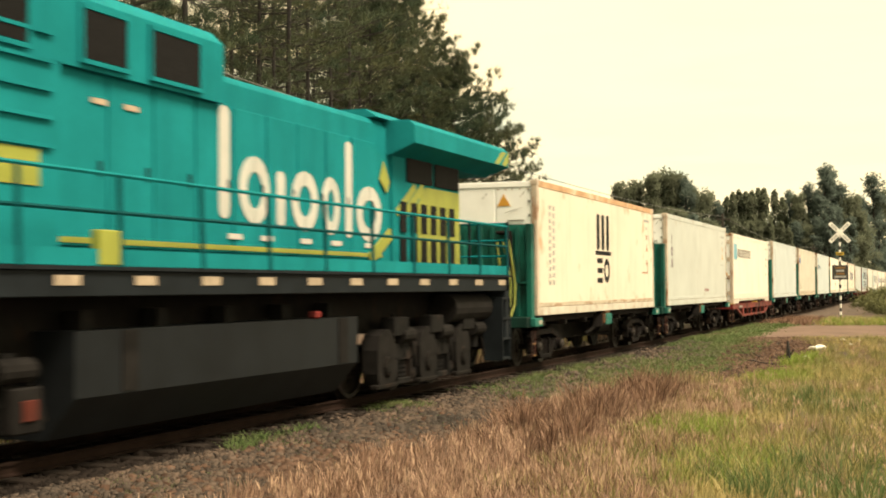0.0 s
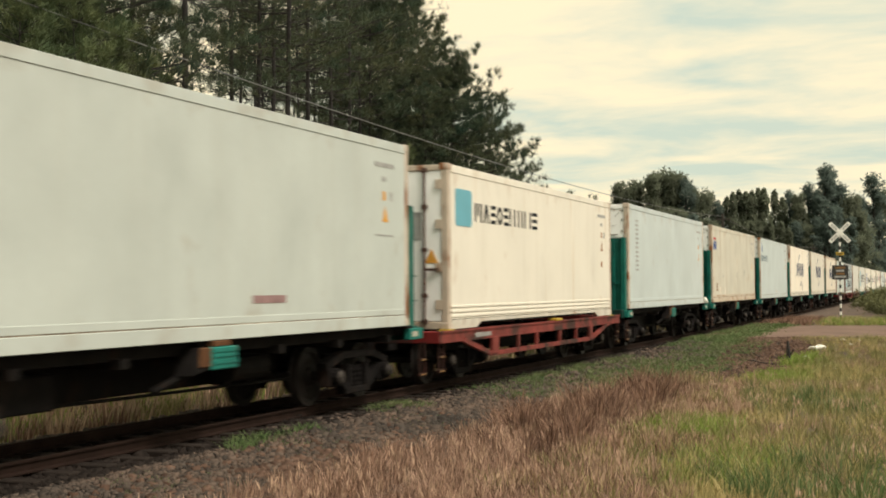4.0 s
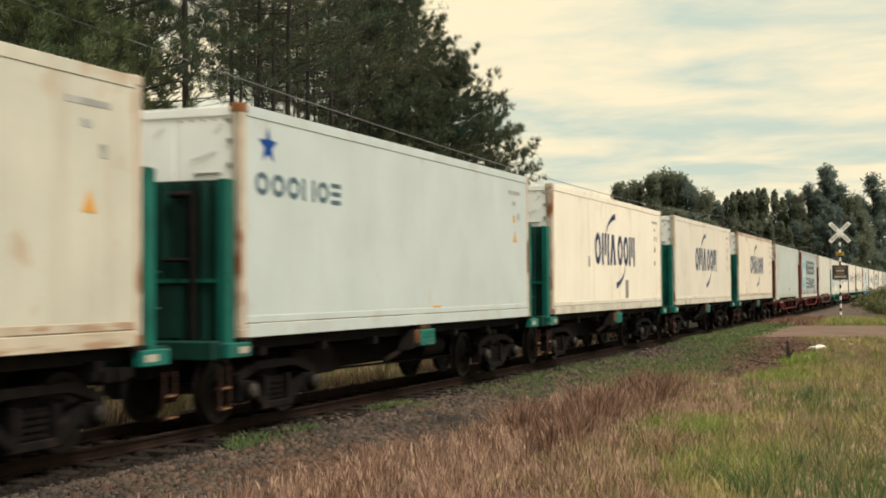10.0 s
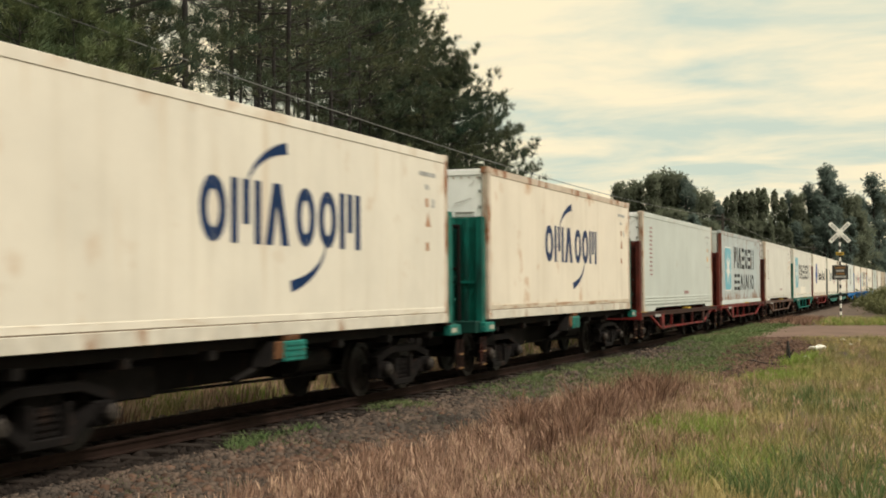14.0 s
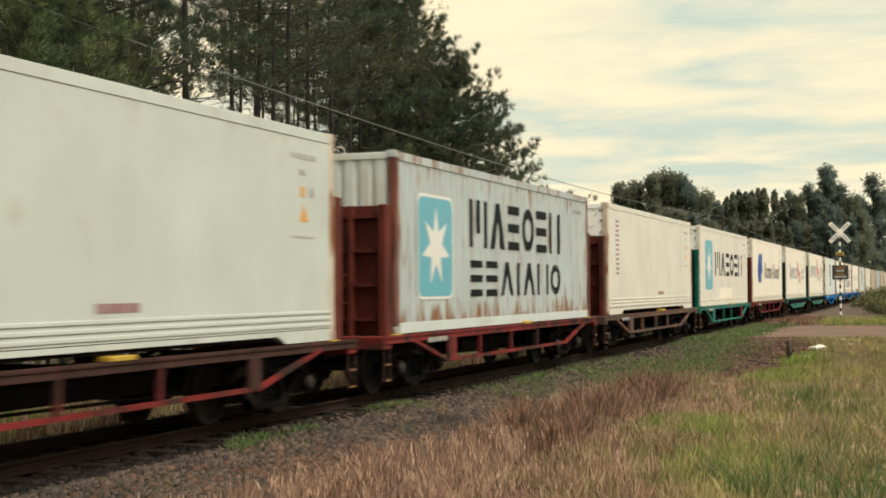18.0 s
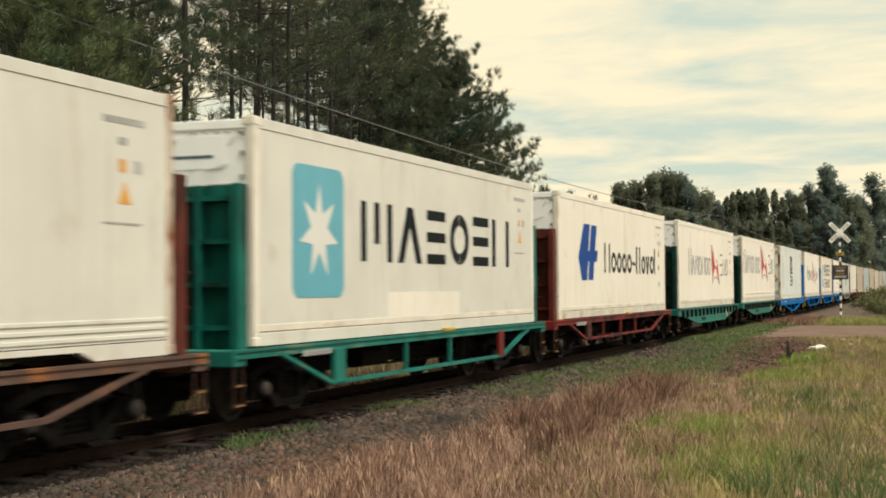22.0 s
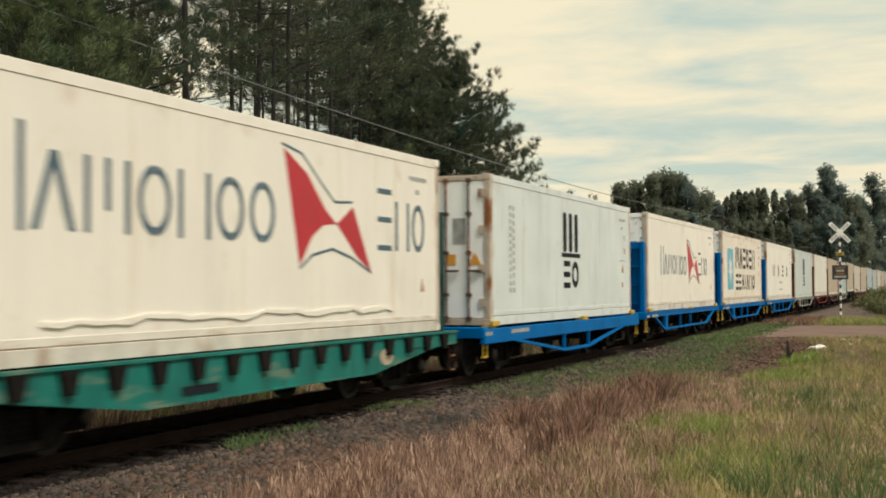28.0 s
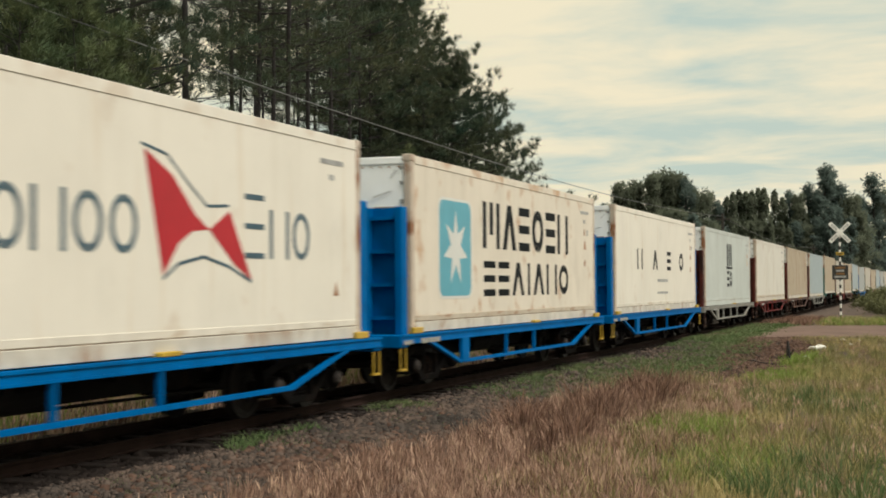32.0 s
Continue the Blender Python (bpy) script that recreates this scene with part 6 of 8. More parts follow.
# wagon kind, container, in order from the locomotive
A, B, C, N = "low", "truss", "belly", "open"
SIDEWORD = lambda mat: upright(0.95, 1.32, 1.05, 2.55, mat)
consist = [
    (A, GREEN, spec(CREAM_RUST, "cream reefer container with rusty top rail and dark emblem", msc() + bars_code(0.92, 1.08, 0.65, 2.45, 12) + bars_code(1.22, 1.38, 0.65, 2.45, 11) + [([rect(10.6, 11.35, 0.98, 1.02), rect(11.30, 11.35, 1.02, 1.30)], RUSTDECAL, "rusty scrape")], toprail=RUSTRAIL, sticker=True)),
    (A, GREEN, spec(GREYWHITE, "plain grey-white reefer container with three dusky upright shapes", [([rect(0.80, 0.90, 1.94, 2.24), *ring(0.68, 1.02, 1.56, 1.88, 0.085), *shapes("^", 0.66, 1.04, 1.20, 1.50, 0.09)], DUSK, "three dusky plain shapes, one above another"), ([rect(7.0, 7.9, 0.42, 0.52)], MAROON, "faded maroon stencil bar")], sticker="square", badge=2.04)),
    (B, REDFRAME, spec(BRIGHT, "cream reefer container, doors forward, with sky blue panel", [([rounded(0.40, 1.28, 1.82, 2.48, 0.08)], SKYBLUE, "sky blue panel"), (shapes("w^eoet", 1.45, 3.95, 1.93, 2.28, 0.085) + shapes("||te", 4.1, 5.5, 1.93, 2.28, 0.085), BLACKPAINT, "dark plain word shapes")], style="ribbed", end="doors", bare=True)),
    (A, GREEN, spec(BLUEWHITE, "pale blue-white reefer container with faded upright lettering", SIDEWORD(FADED))),
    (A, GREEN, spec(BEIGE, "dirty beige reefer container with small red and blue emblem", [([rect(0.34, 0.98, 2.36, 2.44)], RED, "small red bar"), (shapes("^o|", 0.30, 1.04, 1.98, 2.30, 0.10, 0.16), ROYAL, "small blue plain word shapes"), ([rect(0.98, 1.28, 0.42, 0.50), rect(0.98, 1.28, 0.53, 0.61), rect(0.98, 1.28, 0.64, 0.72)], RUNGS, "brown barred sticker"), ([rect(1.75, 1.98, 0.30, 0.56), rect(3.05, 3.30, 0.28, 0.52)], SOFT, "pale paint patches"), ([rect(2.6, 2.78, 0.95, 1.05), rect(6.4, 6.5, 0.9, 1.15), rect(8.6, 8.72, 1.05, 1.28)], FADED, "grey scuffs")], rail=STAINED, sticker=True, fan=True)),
    (A, GREEN, spec(BLUEWHITE, "pale blue-white reefer container with small blue word and emblem", [([star(0.72, 2.42, 0.26, 0.24, 5)], ROYAL, "small blue emblem"), (shapes("oootoe", 0.38, 2.92, 1.78, 2.08, 0.075), SLATE, "blue plain word shapes"), ([rect(6.6, 7.0, 0.22, 0.30)], ORANGE, "orange sticker")], dim=True)),
    (A, GREEN, spec(WARM, "clean cream reefer container with navy word between two arcs", cma() + [([rect(7.25, 7.62, 0.30, 0.78)], GREYFRAME, "grey vent plate"), ([rect(3.2, 3.4, 1.1, 1.35)], FADED, "")], dim=True)),
    (A, GREEN, spec(SOFT, "cream reefer container with navy word between two arcs", cma(), sticker="square")),
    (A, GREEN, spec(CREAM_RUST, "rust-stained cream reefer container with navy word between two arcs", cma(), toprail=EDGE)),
    (B, REDFRAME, spec(GREYWHITE, "grey-white reefer container with ribbed lower side and maroon upright lettering", SIDEWORD(MAROON) + [([rect(6.5, 7.3, 0.48, 0.58)], MAROON, "faded maroon stencil bar")], style="ribbed", grimy=True)),
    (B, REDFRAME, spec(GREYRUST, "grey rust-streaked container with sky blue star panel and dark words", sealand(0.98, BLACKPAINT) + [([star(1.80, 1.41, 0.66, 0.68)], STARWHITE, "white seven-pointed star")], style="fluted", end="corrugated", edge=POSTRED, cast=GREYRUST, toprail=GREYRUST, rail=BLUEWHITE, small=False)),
    (B, BROWNFRAME, spec(OFFWHITE, "cream-white reefer container with ribbed lower side and maroon upright lettering", SIDEWORD(MAROON) + [([rect(6.5, 7.3, 0.48, 0.58)], MAROON, "faded maroon stencil bar")], style="ribbed", badge=2.13, frame="plate")),
    (B, TEAL, spec(OFFWHITE, "white reefer container with sky blue star panel and large dark word", [([rounded(1.06, 2.68, 0.60, 2.40, 0.18)], SKYBLUE, "sky blue rounded panel"), ([star(1.87, 1.50, 0.62, 0.66)], STARWHITE, "white seven-pointed star"), (shapes("w^eoet", 3.30, 10.5, 1.12, 2.02, 0.20), BLACKPAINT, "dark plain word shapes"), ([rect(4.3, 7.6, 0.20, 0.66)], BRIGHT, "fresh cream paint patch")], cast=BRIGHT, edge=BRIGHT, frame="logo")),
    (B, REDFRAME, spec(BRIGHT, "white reefer container with royal blue emblem and dark word", [([[(1.72, 1.42), (2.26, 2.24), (2.86, 2.24), (2.68, 1.60), (2.78, 1.60), (2.99, 2.23), (3.56, 2.23), (3.36, 1.62), (3.62, 1.62), (3.55, 1.34), (3.27, 1.34), (3.14, 0.89), (2.66, 0.89), (2.76, 1.34), (2.66, 1.34), (2.54, 0.88), (2.06, 0.88)]], ROYAL, "royal blue slanted emblem"), (shapes("t", 4.32, 4.95, 1.08, 1.84, 0.13) + shapes("oooo", 5.08, 7.50, 1.08, 1.62, 0.13, 0.14) + shapes("-", 7.60, 7.92, 1.08, 1.62, 0.10) + [rect(8.06, 8.22, 1.08, 1.84), rect(8.48, 8.62, 1.08, 1.84)] + shapes("ov", 8.80, 9.86, 1.08, 1.60, 0.13, 0.14) + shapes("o", 9.95, 10.52, 1.08, 1.62, 0.13) + [rect(10.57, 10.70, 1.08, 1.84)], BLACKPAINT, "dark plain word shapes"), ([rect(11.20, 11.34, 0.72, 0.86)], SKYBLUE, "small sky blue sticker")], cast=BRIGHT, edge=BRIGHT, badge=2.52)),
    (C, TEAL, spec(BRIGHT, "white reefer container with slate blue word and red pennant", hamburg(1.85, 6.4, 6.50, 8.55, 8.7, 10.6, 1.12, 1.90, 0.78, 2.24), cast=BRIGHT, edge=BRIGHT)),
    (C, TEAL, spec(BRIGHT, "white dented reefer container with slate blue word and red pennant", hamburg(0.55, 6.2, 6.40, 9.35, 9.55, 11.5, 1.30, 2.20, 0.92, 2.62) + [([[(11.30, 0.66), (11.50, 0.66), (11.40, 0.88)]], RUSTDECAL, "small warning triangle")], cast=BRIGHT, small=False)),
    (N, BLUE, spec(WHITE, "white reefer container, door end forward, with dark emblem", msc(5.30) + bars_code(1.22, 1.34, 0.62, 2.4, 13, FADED) + bars_code(1.44, 1.56, 0.62, 2.4, 12, FADED), end="doors")),
    (B, BLUE, spec(BRIGHT, "cream reefer container with slate blue word and red pennant", hamburg(1.98, 6.35, 6.42, 8.92, 8.7, 10.5, 1.10, 1.85, 0.78, 2.30) + [([[(11.25, 0.62), (11.43, 0.62), (11.34, 0.82)]], RUSTDECAL, "small warning triangle")], frame=True, small=False)),
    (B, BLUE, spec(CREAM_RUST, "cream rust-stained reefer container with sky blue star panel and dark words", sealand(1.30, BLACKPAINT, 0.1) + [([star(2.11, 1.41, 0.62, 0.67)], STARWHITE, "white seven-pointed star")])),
    (B, BLUE, spec(BRIGHT, "white reefer container with four widely spaced dark letters", [(shapes("t^eo", 2.75, 9.85, 1.22, 1.80, 0.14, 2.0), BLACKPAINT, "four wide-set dark plain shapes"), ([rect(5.6, 7.2, 0.86, 0.95), rect(5.6, 7.2, 0.5, 0.57)], FADED, "illegible small print")])),
    (B, GREYFRAME, spec(GREYWHITE, "grey-white reefer container with dark emblem", msc(5.36))),
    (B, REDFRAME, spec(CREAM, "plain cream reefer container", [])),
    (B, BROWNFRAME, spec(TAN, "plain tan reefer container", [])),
    # from here on all but the tan boxes carry paint dimmed for distance
    (B, GREYFRAME, spec(FARBLUE, "plain blue-grey reefer container, dimmed as if hazed by distance", [])),
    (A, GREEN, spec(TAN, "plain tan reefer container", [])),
    (B, REDFRAME, spec(FARCREAM, "plain cream reefer container, dimmed as if hazed by distance", [])),
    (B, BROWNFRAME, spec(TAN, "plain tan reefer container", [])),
    (A, GREEN, spec(FARBLUE, "plain blue-grey reefer container, dimmed as if hazed by distance", [])),
    (B, BLUE, spec(FARGREY, "plain grey reefer container, dimmed as if hazed by distance", [])),
    (A, GREEN, spec(FARCREAM, "plain cream reefer container, dimmed as if hazed by distance", [])),
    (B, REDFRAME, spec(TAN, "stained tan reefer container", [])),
    (A, GREEN, spec(FARBLUE, "plain blue-grey reefer container, dimmed as if hazed by distance", [])),
    (B, BLUE, spec(FARGREY, "plain grey reefer container, dimmed as if hazed by distance", [])),
    (A, GREEN, spec(FARCREAM, "plain cream reefer container, dimmed as if hazed by distance", [])),
    (B, BLUE, spec(FARGREY, "plain grey reefer container, dimmed as if hazed by distance", [])),
    (B, REDFRAME, spec(FARCREAM, "plain cream reefer container, dimmed as if hazed by distance", [])),
    (A, GREEN, spec(FARBLUE, "plain blue-grey reefer container, dimmed as if hazed by distance", [])),
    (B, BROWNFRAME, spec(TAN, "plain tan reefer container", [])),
]
FIRST, LATER = [27.38, 41.64, 55.66, 69.94, 84.16, 98.51, 112.48, 126.85, 141.26, 155.23, 169.68, 183.90, 197.95, 212.13, 226.66, 241.48, 256.43, 270.88, 285.09, 299.46, 313.66, 328.09, 342.41], 14.33
WHEEL_R = 0.43


def bogie(parent, x, wheelbase=1.80, axles=2, radius=WHEEL_R, loco=False):
    """Cast side frames with springs and axle boxes, a bolster and turning wheelsets."""
    half = wheelbase * (axles - 1) / 2
    kind = "loco" if loco else "wagon"
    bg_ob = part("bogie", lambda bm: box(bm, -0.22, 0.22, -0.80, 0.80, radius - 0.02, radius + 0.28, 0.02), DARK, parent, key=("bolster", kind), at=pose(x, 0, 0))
    for sgn in (-1, 1):
        def side(bm, sgn=sgn):
            y0, y1 = (sgn * 0.80, sgn * 0.97) if not loco else (sgn * 0.95, sgn * 1.15)
            r = radius
            if loco:
                prism(bm, [(-half - 0.22, r + 0.10), (half + 0.22, r + 0.10), (half + 0.20, r + 0.22), (half - 0.30, r + 0.36), (-half + 0.30, r + 0.36), (-half - 0.20, r + 0.22)], y0, y1)
            else:
                beam(bm, -half - 0.20, r + 0.15, -half + 0.34, r + 0.29, 0.11, y0, y1)
                beam(bm, half + 0.20, r + 0.15, half - 0.34, r + 0.29, 0.11, y0, y1)
                box(bm, -half + 0.30, half - 0.30, y0, y1, r + 0.235, r + 0.345, 0.012)
            for k in range(axles):
                ax = -half + wheelbase * k
                box(bm, ax - 0.15, ax + 0.15, y0, y1 + sgn * 0.02, r - 0.15, r + 0.12, 0.02)
                c = bmesh.new()
                lathe(c, [(0.05, 0.0), (0.125, 0.0), (0.125, 0.10), (0.06, 0.13)], 12)
                bmesh.ops.transform(c, matrix=Matrix.Translation((ax, y1 + (0.0 if sgn > 0 else 0.0), r)) @ Matrix.Scale(sgn, 4, (0, 1, 0)), verts=c.verts)
                tmp = bpy.data.meshes.new("tmp")
                c.to_mesh(tmp)
                c.free()
                bm.from_mesh(tmp)
                bpy.data.meshes.remove(tmp)
            for k in range(axles - 1):
                mid = -half + wheelbase * (k + 0.5)
                w = wheelbase / 2
                beam(bm, mid - w + 0.10, r + 0.05, mid - 0.32, r - 0.22, 0.12, y0, y1)
                beam(bm, mid + w - 0.10, r + 0.05, mid + 0.32, r - 0.22, 0.12, y0, y1)
                box(bm, mid - 0.42, mid + 0.42, y0, y1, r - 0.29, r - 0.19, 0.015)
                box(bm, mid - 0.36, mid - 0.27, y0, y1, r - 0.22, r + 0.15)
                box(bm, mid + 0.27, mid + 0.36, y0, y1, r - 0.22, r + 0.15)
                for sx in (-0.15, 0.0, 0.15):
                    rod(bm, (mid + sx, (y0 + y1) / 2, r - 0.2), (mid + sx, (y0 + y1) / 2, r + 0.12), 0.055, n=8)
                    for q in range(4):
                        rod(bm, (mid + sx, (y0 + y1) / 2, r - 0.17 + 0.07 * q), (mid + sx, (y0 + y1) / 2, r - 0.14 + 0.07 * q), 0.072, n=8)
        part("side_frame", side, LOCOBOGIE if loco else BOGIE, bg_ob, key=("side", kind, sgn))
    if loco:
        for k in range(axles):
            part("axle_guard", lambda bm: prism(bm, [(-0.30, 0.22), (0.30, 0.22), (0.36, 0.40), (0.36, 0.76), (0.26, 0.98), (0.10, 1.07), (-0.10, 1.07), (-0.26, 0.98), (-0.36, 0.76), (-0.36, 0.40)], -1.22, -0.96), GUARD, bg_ob, key=("guard",), at=pose(-half + wheelbase * k, 0, 0))
            part("axle_cap", lambda bm: [rod(bm, (0, -1.22, 0.50), (0, -1.27, 0.50), 0.17, 0.14, 14), box(bm, -0.40, 0.40, -1.235, -1.10, 0.16, 0.24, 0.02)], DARK, bg_ob, key=("lcap",), at=pose(-half + wheelbase * k, 0, 0))
            part("brake_cylinder", lambda bm: [rod(bm, (-0.26, -1.16, 0.96), (0.26, -1.16, 0.96), 0.12, n=12), rod(bm, (0.20, -1.16, 0.92), (0.52, -1.14, 0.45), 0.035, n=6)], GUARD, bg_ob, key=("lbrake",), at=pose(-half + wheelbase * (k + 0.5), 0, 0))
            part("spring", lambda bm: rod(bm, (0, -1.08, 0.62), (0, -1.08, 1.12), 0.10, n=10), LOCOBOGIE, bg_ob, key=("lspring",), at=pose(-half + wheelbase * (k + 0.5), 0, 0))
    else:
        for k in range(axles):
            for sgn in (-1, 1):
                part("axle_cap", lambda bm, sgn=sgn: [rod(bm, (0, sgn * 1.09, radius), (0, sgn * 1.125, radius), 0.095, 0.075, 12), rod(bm, (0, sgn * 1.12, radius), (0, sgn * 1.14, radius), 0.03, n=6)], CAP, bg_ob, "pale worn axle cap", key=("acap", sgn), at=pose(-half + wheelbase * k, 0, 0))
    wheels = []
    for k in range(axles):
        def wheelset(bm):
            for sgn in (-1, 1):
                prof = [(0.07, -0.09), (0.13, -0.09), (0.15, -0.045), (radius - 0.10, -0.02), (radius - 0.06, -0.055), (radius, -0.055), (radius + 0.005, 0.03), (radius + 0.028, 0.045), (radius + 0.028, 0.065), (radius - 0.06, 0.065), (radius - 0.10, 0.03), (0.14, 0.06), (0.10, 0.09)]
                c = bmesh.new()
                lathe(c, prof, 24)
                bmesh.ops.transform(c, matrix=Matrix.Translation((0, sgn * 0.535, 0)) @ Matrix.Scale(-sgn, 4, (0, 1, 0)), verts=c.verts)
                tmp = bpy.data.meshes.new("tmp")
                c.to_mesh(tmp)
                c.free()
                bm.from_mesh(tmp)
                bpy.data.meshes.remove(tmp)
                for q in range(4):
                    a = math.pi / 2 * q
                    box(bm, 0.2 * math.cos(a) - 0.03, 0.2 * math.cos(a) + 0.03, sgn * 0.56, sgn * 0.585, 0.2 * math.sin(a) - 0.03, 0.2 * math.sin(a) + 0.03)
            rod(bm, (0, -0.80, 0), (0, 0.80, 0), 0.07, n=8)
        ob = part("wheelset", wheelset, WHEEL, bg_ob, key=("wheels", kind), at=pose(-half + wheelbase * k, 0, radius))
        wheels.append(ob)
    return wheels


def bulkhead(parent, ex, mat, low_z, top_z, recess, ribbed, plate_mat=None):
    """Upright end wall of a wagon: plate, posts, ribs, hand grips."""
    wall = plate_mat or mat
    code = (ex, mat.name, low_z, recess, wall.name)
    out = 6.19 + recess

    def plate(bm):
        if ribbed:
            box(bm, ex * (out - 0.05), ex * (out - 0.02), -1.12, 1.12, low_z, top_z)
        else:
            box(bm, ex * 6.20, ex * 6.25, -1.12, 1.12, low_z, top_z)
    ob = part("bulkhead", plate, wall, parent, key=("bplate", *code))
    for y in (-1.12, -0.02, 1.12):
        wide = 0.06 if y else 0.05
        part("post", lambda bm, y=y, wide=wide: box(bm, ex * 6.19, ex * (6.25 + recess), y - wide, y + wide, low_z - 0.02, top_z + 0.01, 0.01), mat, ob, key=("bpost", y, *code))
    if ribbed:
        for k, y in enumerate((-0.85, -0.57, -0.29, 0.28, 0.56, 0.84)):
            part("rib", lambda bm, y=y: box(bm, ex * (out - 0.03), ex * (out + 0.02), y - 0.045, y + 0.045, low_z + 0.02, top_z - 0.03, 0.01), wall, ob, key=("brib", k, *code))
        part("tie_bar", lambda bm: box(bm, ex * out, ex * (out + 0.05), -1.05, 1.05, low_z + 0.72, low_z + 0.77), mat, ob, key=("tie", *code))
        part("brake_pipe", lambda bm: [rod(bm, (ex * (out + 0.05), -0.72, low_z), (ex * (out + 0.05), -0.72, top_z - 0.15), 0.04, n=8), rod(bm, (ex * (out + 0.05), -0.72, top_z - 0.17), (ex * (out + 0.05), -0.40, top_z - 0.17), 0.04, n=8), rod(bm, (ex * (out + 0.05), -0.72, low_z + 1.0), (ex * (out + 0.05), -0.30, low_z + 1.0), 0.03, n=6)], DARK, ob, "dark upright brake pipe", key=("bpipe", *code))
        # dark patch on the plate that stands for an open doorway
        part("hatch", lambda bm: box(bm, ex * (out + 0.022), ex * (out + 0.03), -0.55, 0.20, low_z + 0.05, low_z + 0.70), SHADEGREEN, ob, "dark low patch in place of an open doorway", key=("hatch", *code))
        part("valve_box", lambda bm: box(bm, ex * out, ex * (out + 0.22), 0.25, 0.75, low_z + 1.05, low_z + 1.55, 0.02), wall, ob, key=("vbox", *code))
    else:
        for k in range(4):
            z = low_z + 0.25 + k * (top_z - low_z - 0.45) / 3
            if k < 2:
                part("post", lambda bm, k=k: box(bm, ex * 6.25, ex * (6.25 + recess * 0.75), -0.60 + 1.16 * k, -0.52 + 1.16 * k, low_z, top_z, 0.01), mat, ob, key=("mpost", k, *code))
            part("rib", lambda bm, z=z: box(bm, ex * 6.25, ex * (6.25 + recess * 0.6), -1.04, 1.04, z, z + 0.06), mat, ob, key=("brib", k, *code))
        if mat is BLUE:
            face = ex * (6.27 + recess)
            part("hand_lever", lambda bm: [rod(bm, (face, -0.54, low_z), (face, -0.54, low_z + 0.50), 0.022, n=6), rod(bm, (face, -0.54, low_z + 0.49), (face, -0.46, low_z + 0.50), 0.022, n=6)], YELLOW, ob, "yellow brake hand lever", key=("lever", *code))
            part("hand_lever", lambda bm: [rod(bm, (face, 0.07, low_z + 0.99), (face, -0.08, low_z + 0.96), 0.02, n=6), rod(bm, (face, -0.08, low_z + 0.96), (face, -0.30, low_z + 0.72), 0.02, n=6), rod(bm, (face, -0.30, low_z + 0.72), (face, -0.38, low_z + 0.72), 0.02, n=6)], YELLOW, ob, "bent yellow brake lever", key=("lever2", *code))
            part("brace", lambda bm: rod(bm, (ex * (6.25 + recess * 0.6), 0.04, low_z + 1.75), (ex * (6.25 + recess * 0.6), -0.40, low_z + 0.02), 0.035, n=4), mat, ob, "slanting brace", key=("brace", *code))
            part("vent_opening", lambda bm: prism(bm, [(0.02, low_z + 0.12), (-0.24, low_z + 0.12), (-0.17, low_z + 0.55), (0.02, low_z + 0.55)], ex * 6.25, ex * 6.258, axis="x"), DARK, ob, "dark low opening", key=("vent", *code))
    for z in (1.5, 1.9):
        part("grip", lambda bm, z=z: rod(bm, (ex * 6.28, -1.235, z), (ex * (6.25 + recess), -1.235, z), 0.009, n=6), mat, ob, key=("bgrip", z, *code))
    return ob


def end_gear(parent, ex, mat, beam_z0, beam_z1):
    """Headstock, coupler, hose and corner steps at one end of a wagon."""
    m = mat.name
    if mat is TEAL and beam_z0 == 0.80:
        part("end_beam", lambda bm: box(bm, ex * 6.30, ex * 6.70, -1.16, 1.16, 0.86, beam_z1, 0.015), SHADEGREEN, parent, key=("ebeamA", ex))
        part("corner_bracket", lambda bm: box(bm, ex * 5.98, ex * 6.52, -1.29, -1.17, 0.88, 1.06, 0.012), mat, parent, key=("cbrk", ex))
        part("white_plate", lambda bm: box(bm, ex * 6.04, ex * 6.28, -1.296, -1.289, 0.93, 1.01), REFLECT, parent, key=("wpl", ex))
    else:
        part("end_beam", lambda bm: box(bm, ex * 6.42, ex * 6.72, -1.28, 1.28, beam_z0, beam_z1, 0.015), mat, parent, key=("ebeam", ex, m, beam_z0))

    def knuckle(bm):
        box(bm, ex * 6.70, ex * 6.98, -0.09, 0.09, 0.64, 0.82, 0.02)
        box(bm, ex * 6.94, ex * 7.13, -0.17, 0.15, 0.60, 0.86, 0.03)
    part("coupler", knuckle, DARK, parent, key=("knuckle", ex))

    def hose(bm):
        pts = [(6.72, 0.35, 0.75), (6.85, 0.37, 0.50), (7.0, 0.33, 0.38), (7.12, 0.2, 0.40)]
        for a, b in zip(pts, pts[1:]):
            rod(bm, (ex * a[0], a[1], a[2]), (ex * b[0], b[1], b[2]), 0.025, n=6)
    part("brake_hose", hose, DARK, parent, key=("bhose", ex))

    def steps(bm):
        low = 0.40 if mat is BLUE else 0.26
        for x in (6.46, 6.68):
            box(bm, ex * x - 0.010, ex * x + 0.010, -1.265, -1.245, low, beam_z0)
        for z in (low,) if mat is BLUE else (0.28, 0.52):
            box(bm, ex * 6.57 - 0.11, ex * 6.57 + 0.11, -1.28, -1.21, z, z + 0.03)
    part("step", steps, YELLOW if mat is BLUE else OLDRED, parent, key=("steps", ex, m))

    for z in () if mat is BLUE else (0.295, 0.535):
        part("rung", lambda bm, z=z: box(bm, ex * 6.57 - 0.10, ex * 6.57 + 0.10, -1.285, -1.278, z - 0.01, z + 0.01), RUNGS, parent, key=("rung", ex, z))


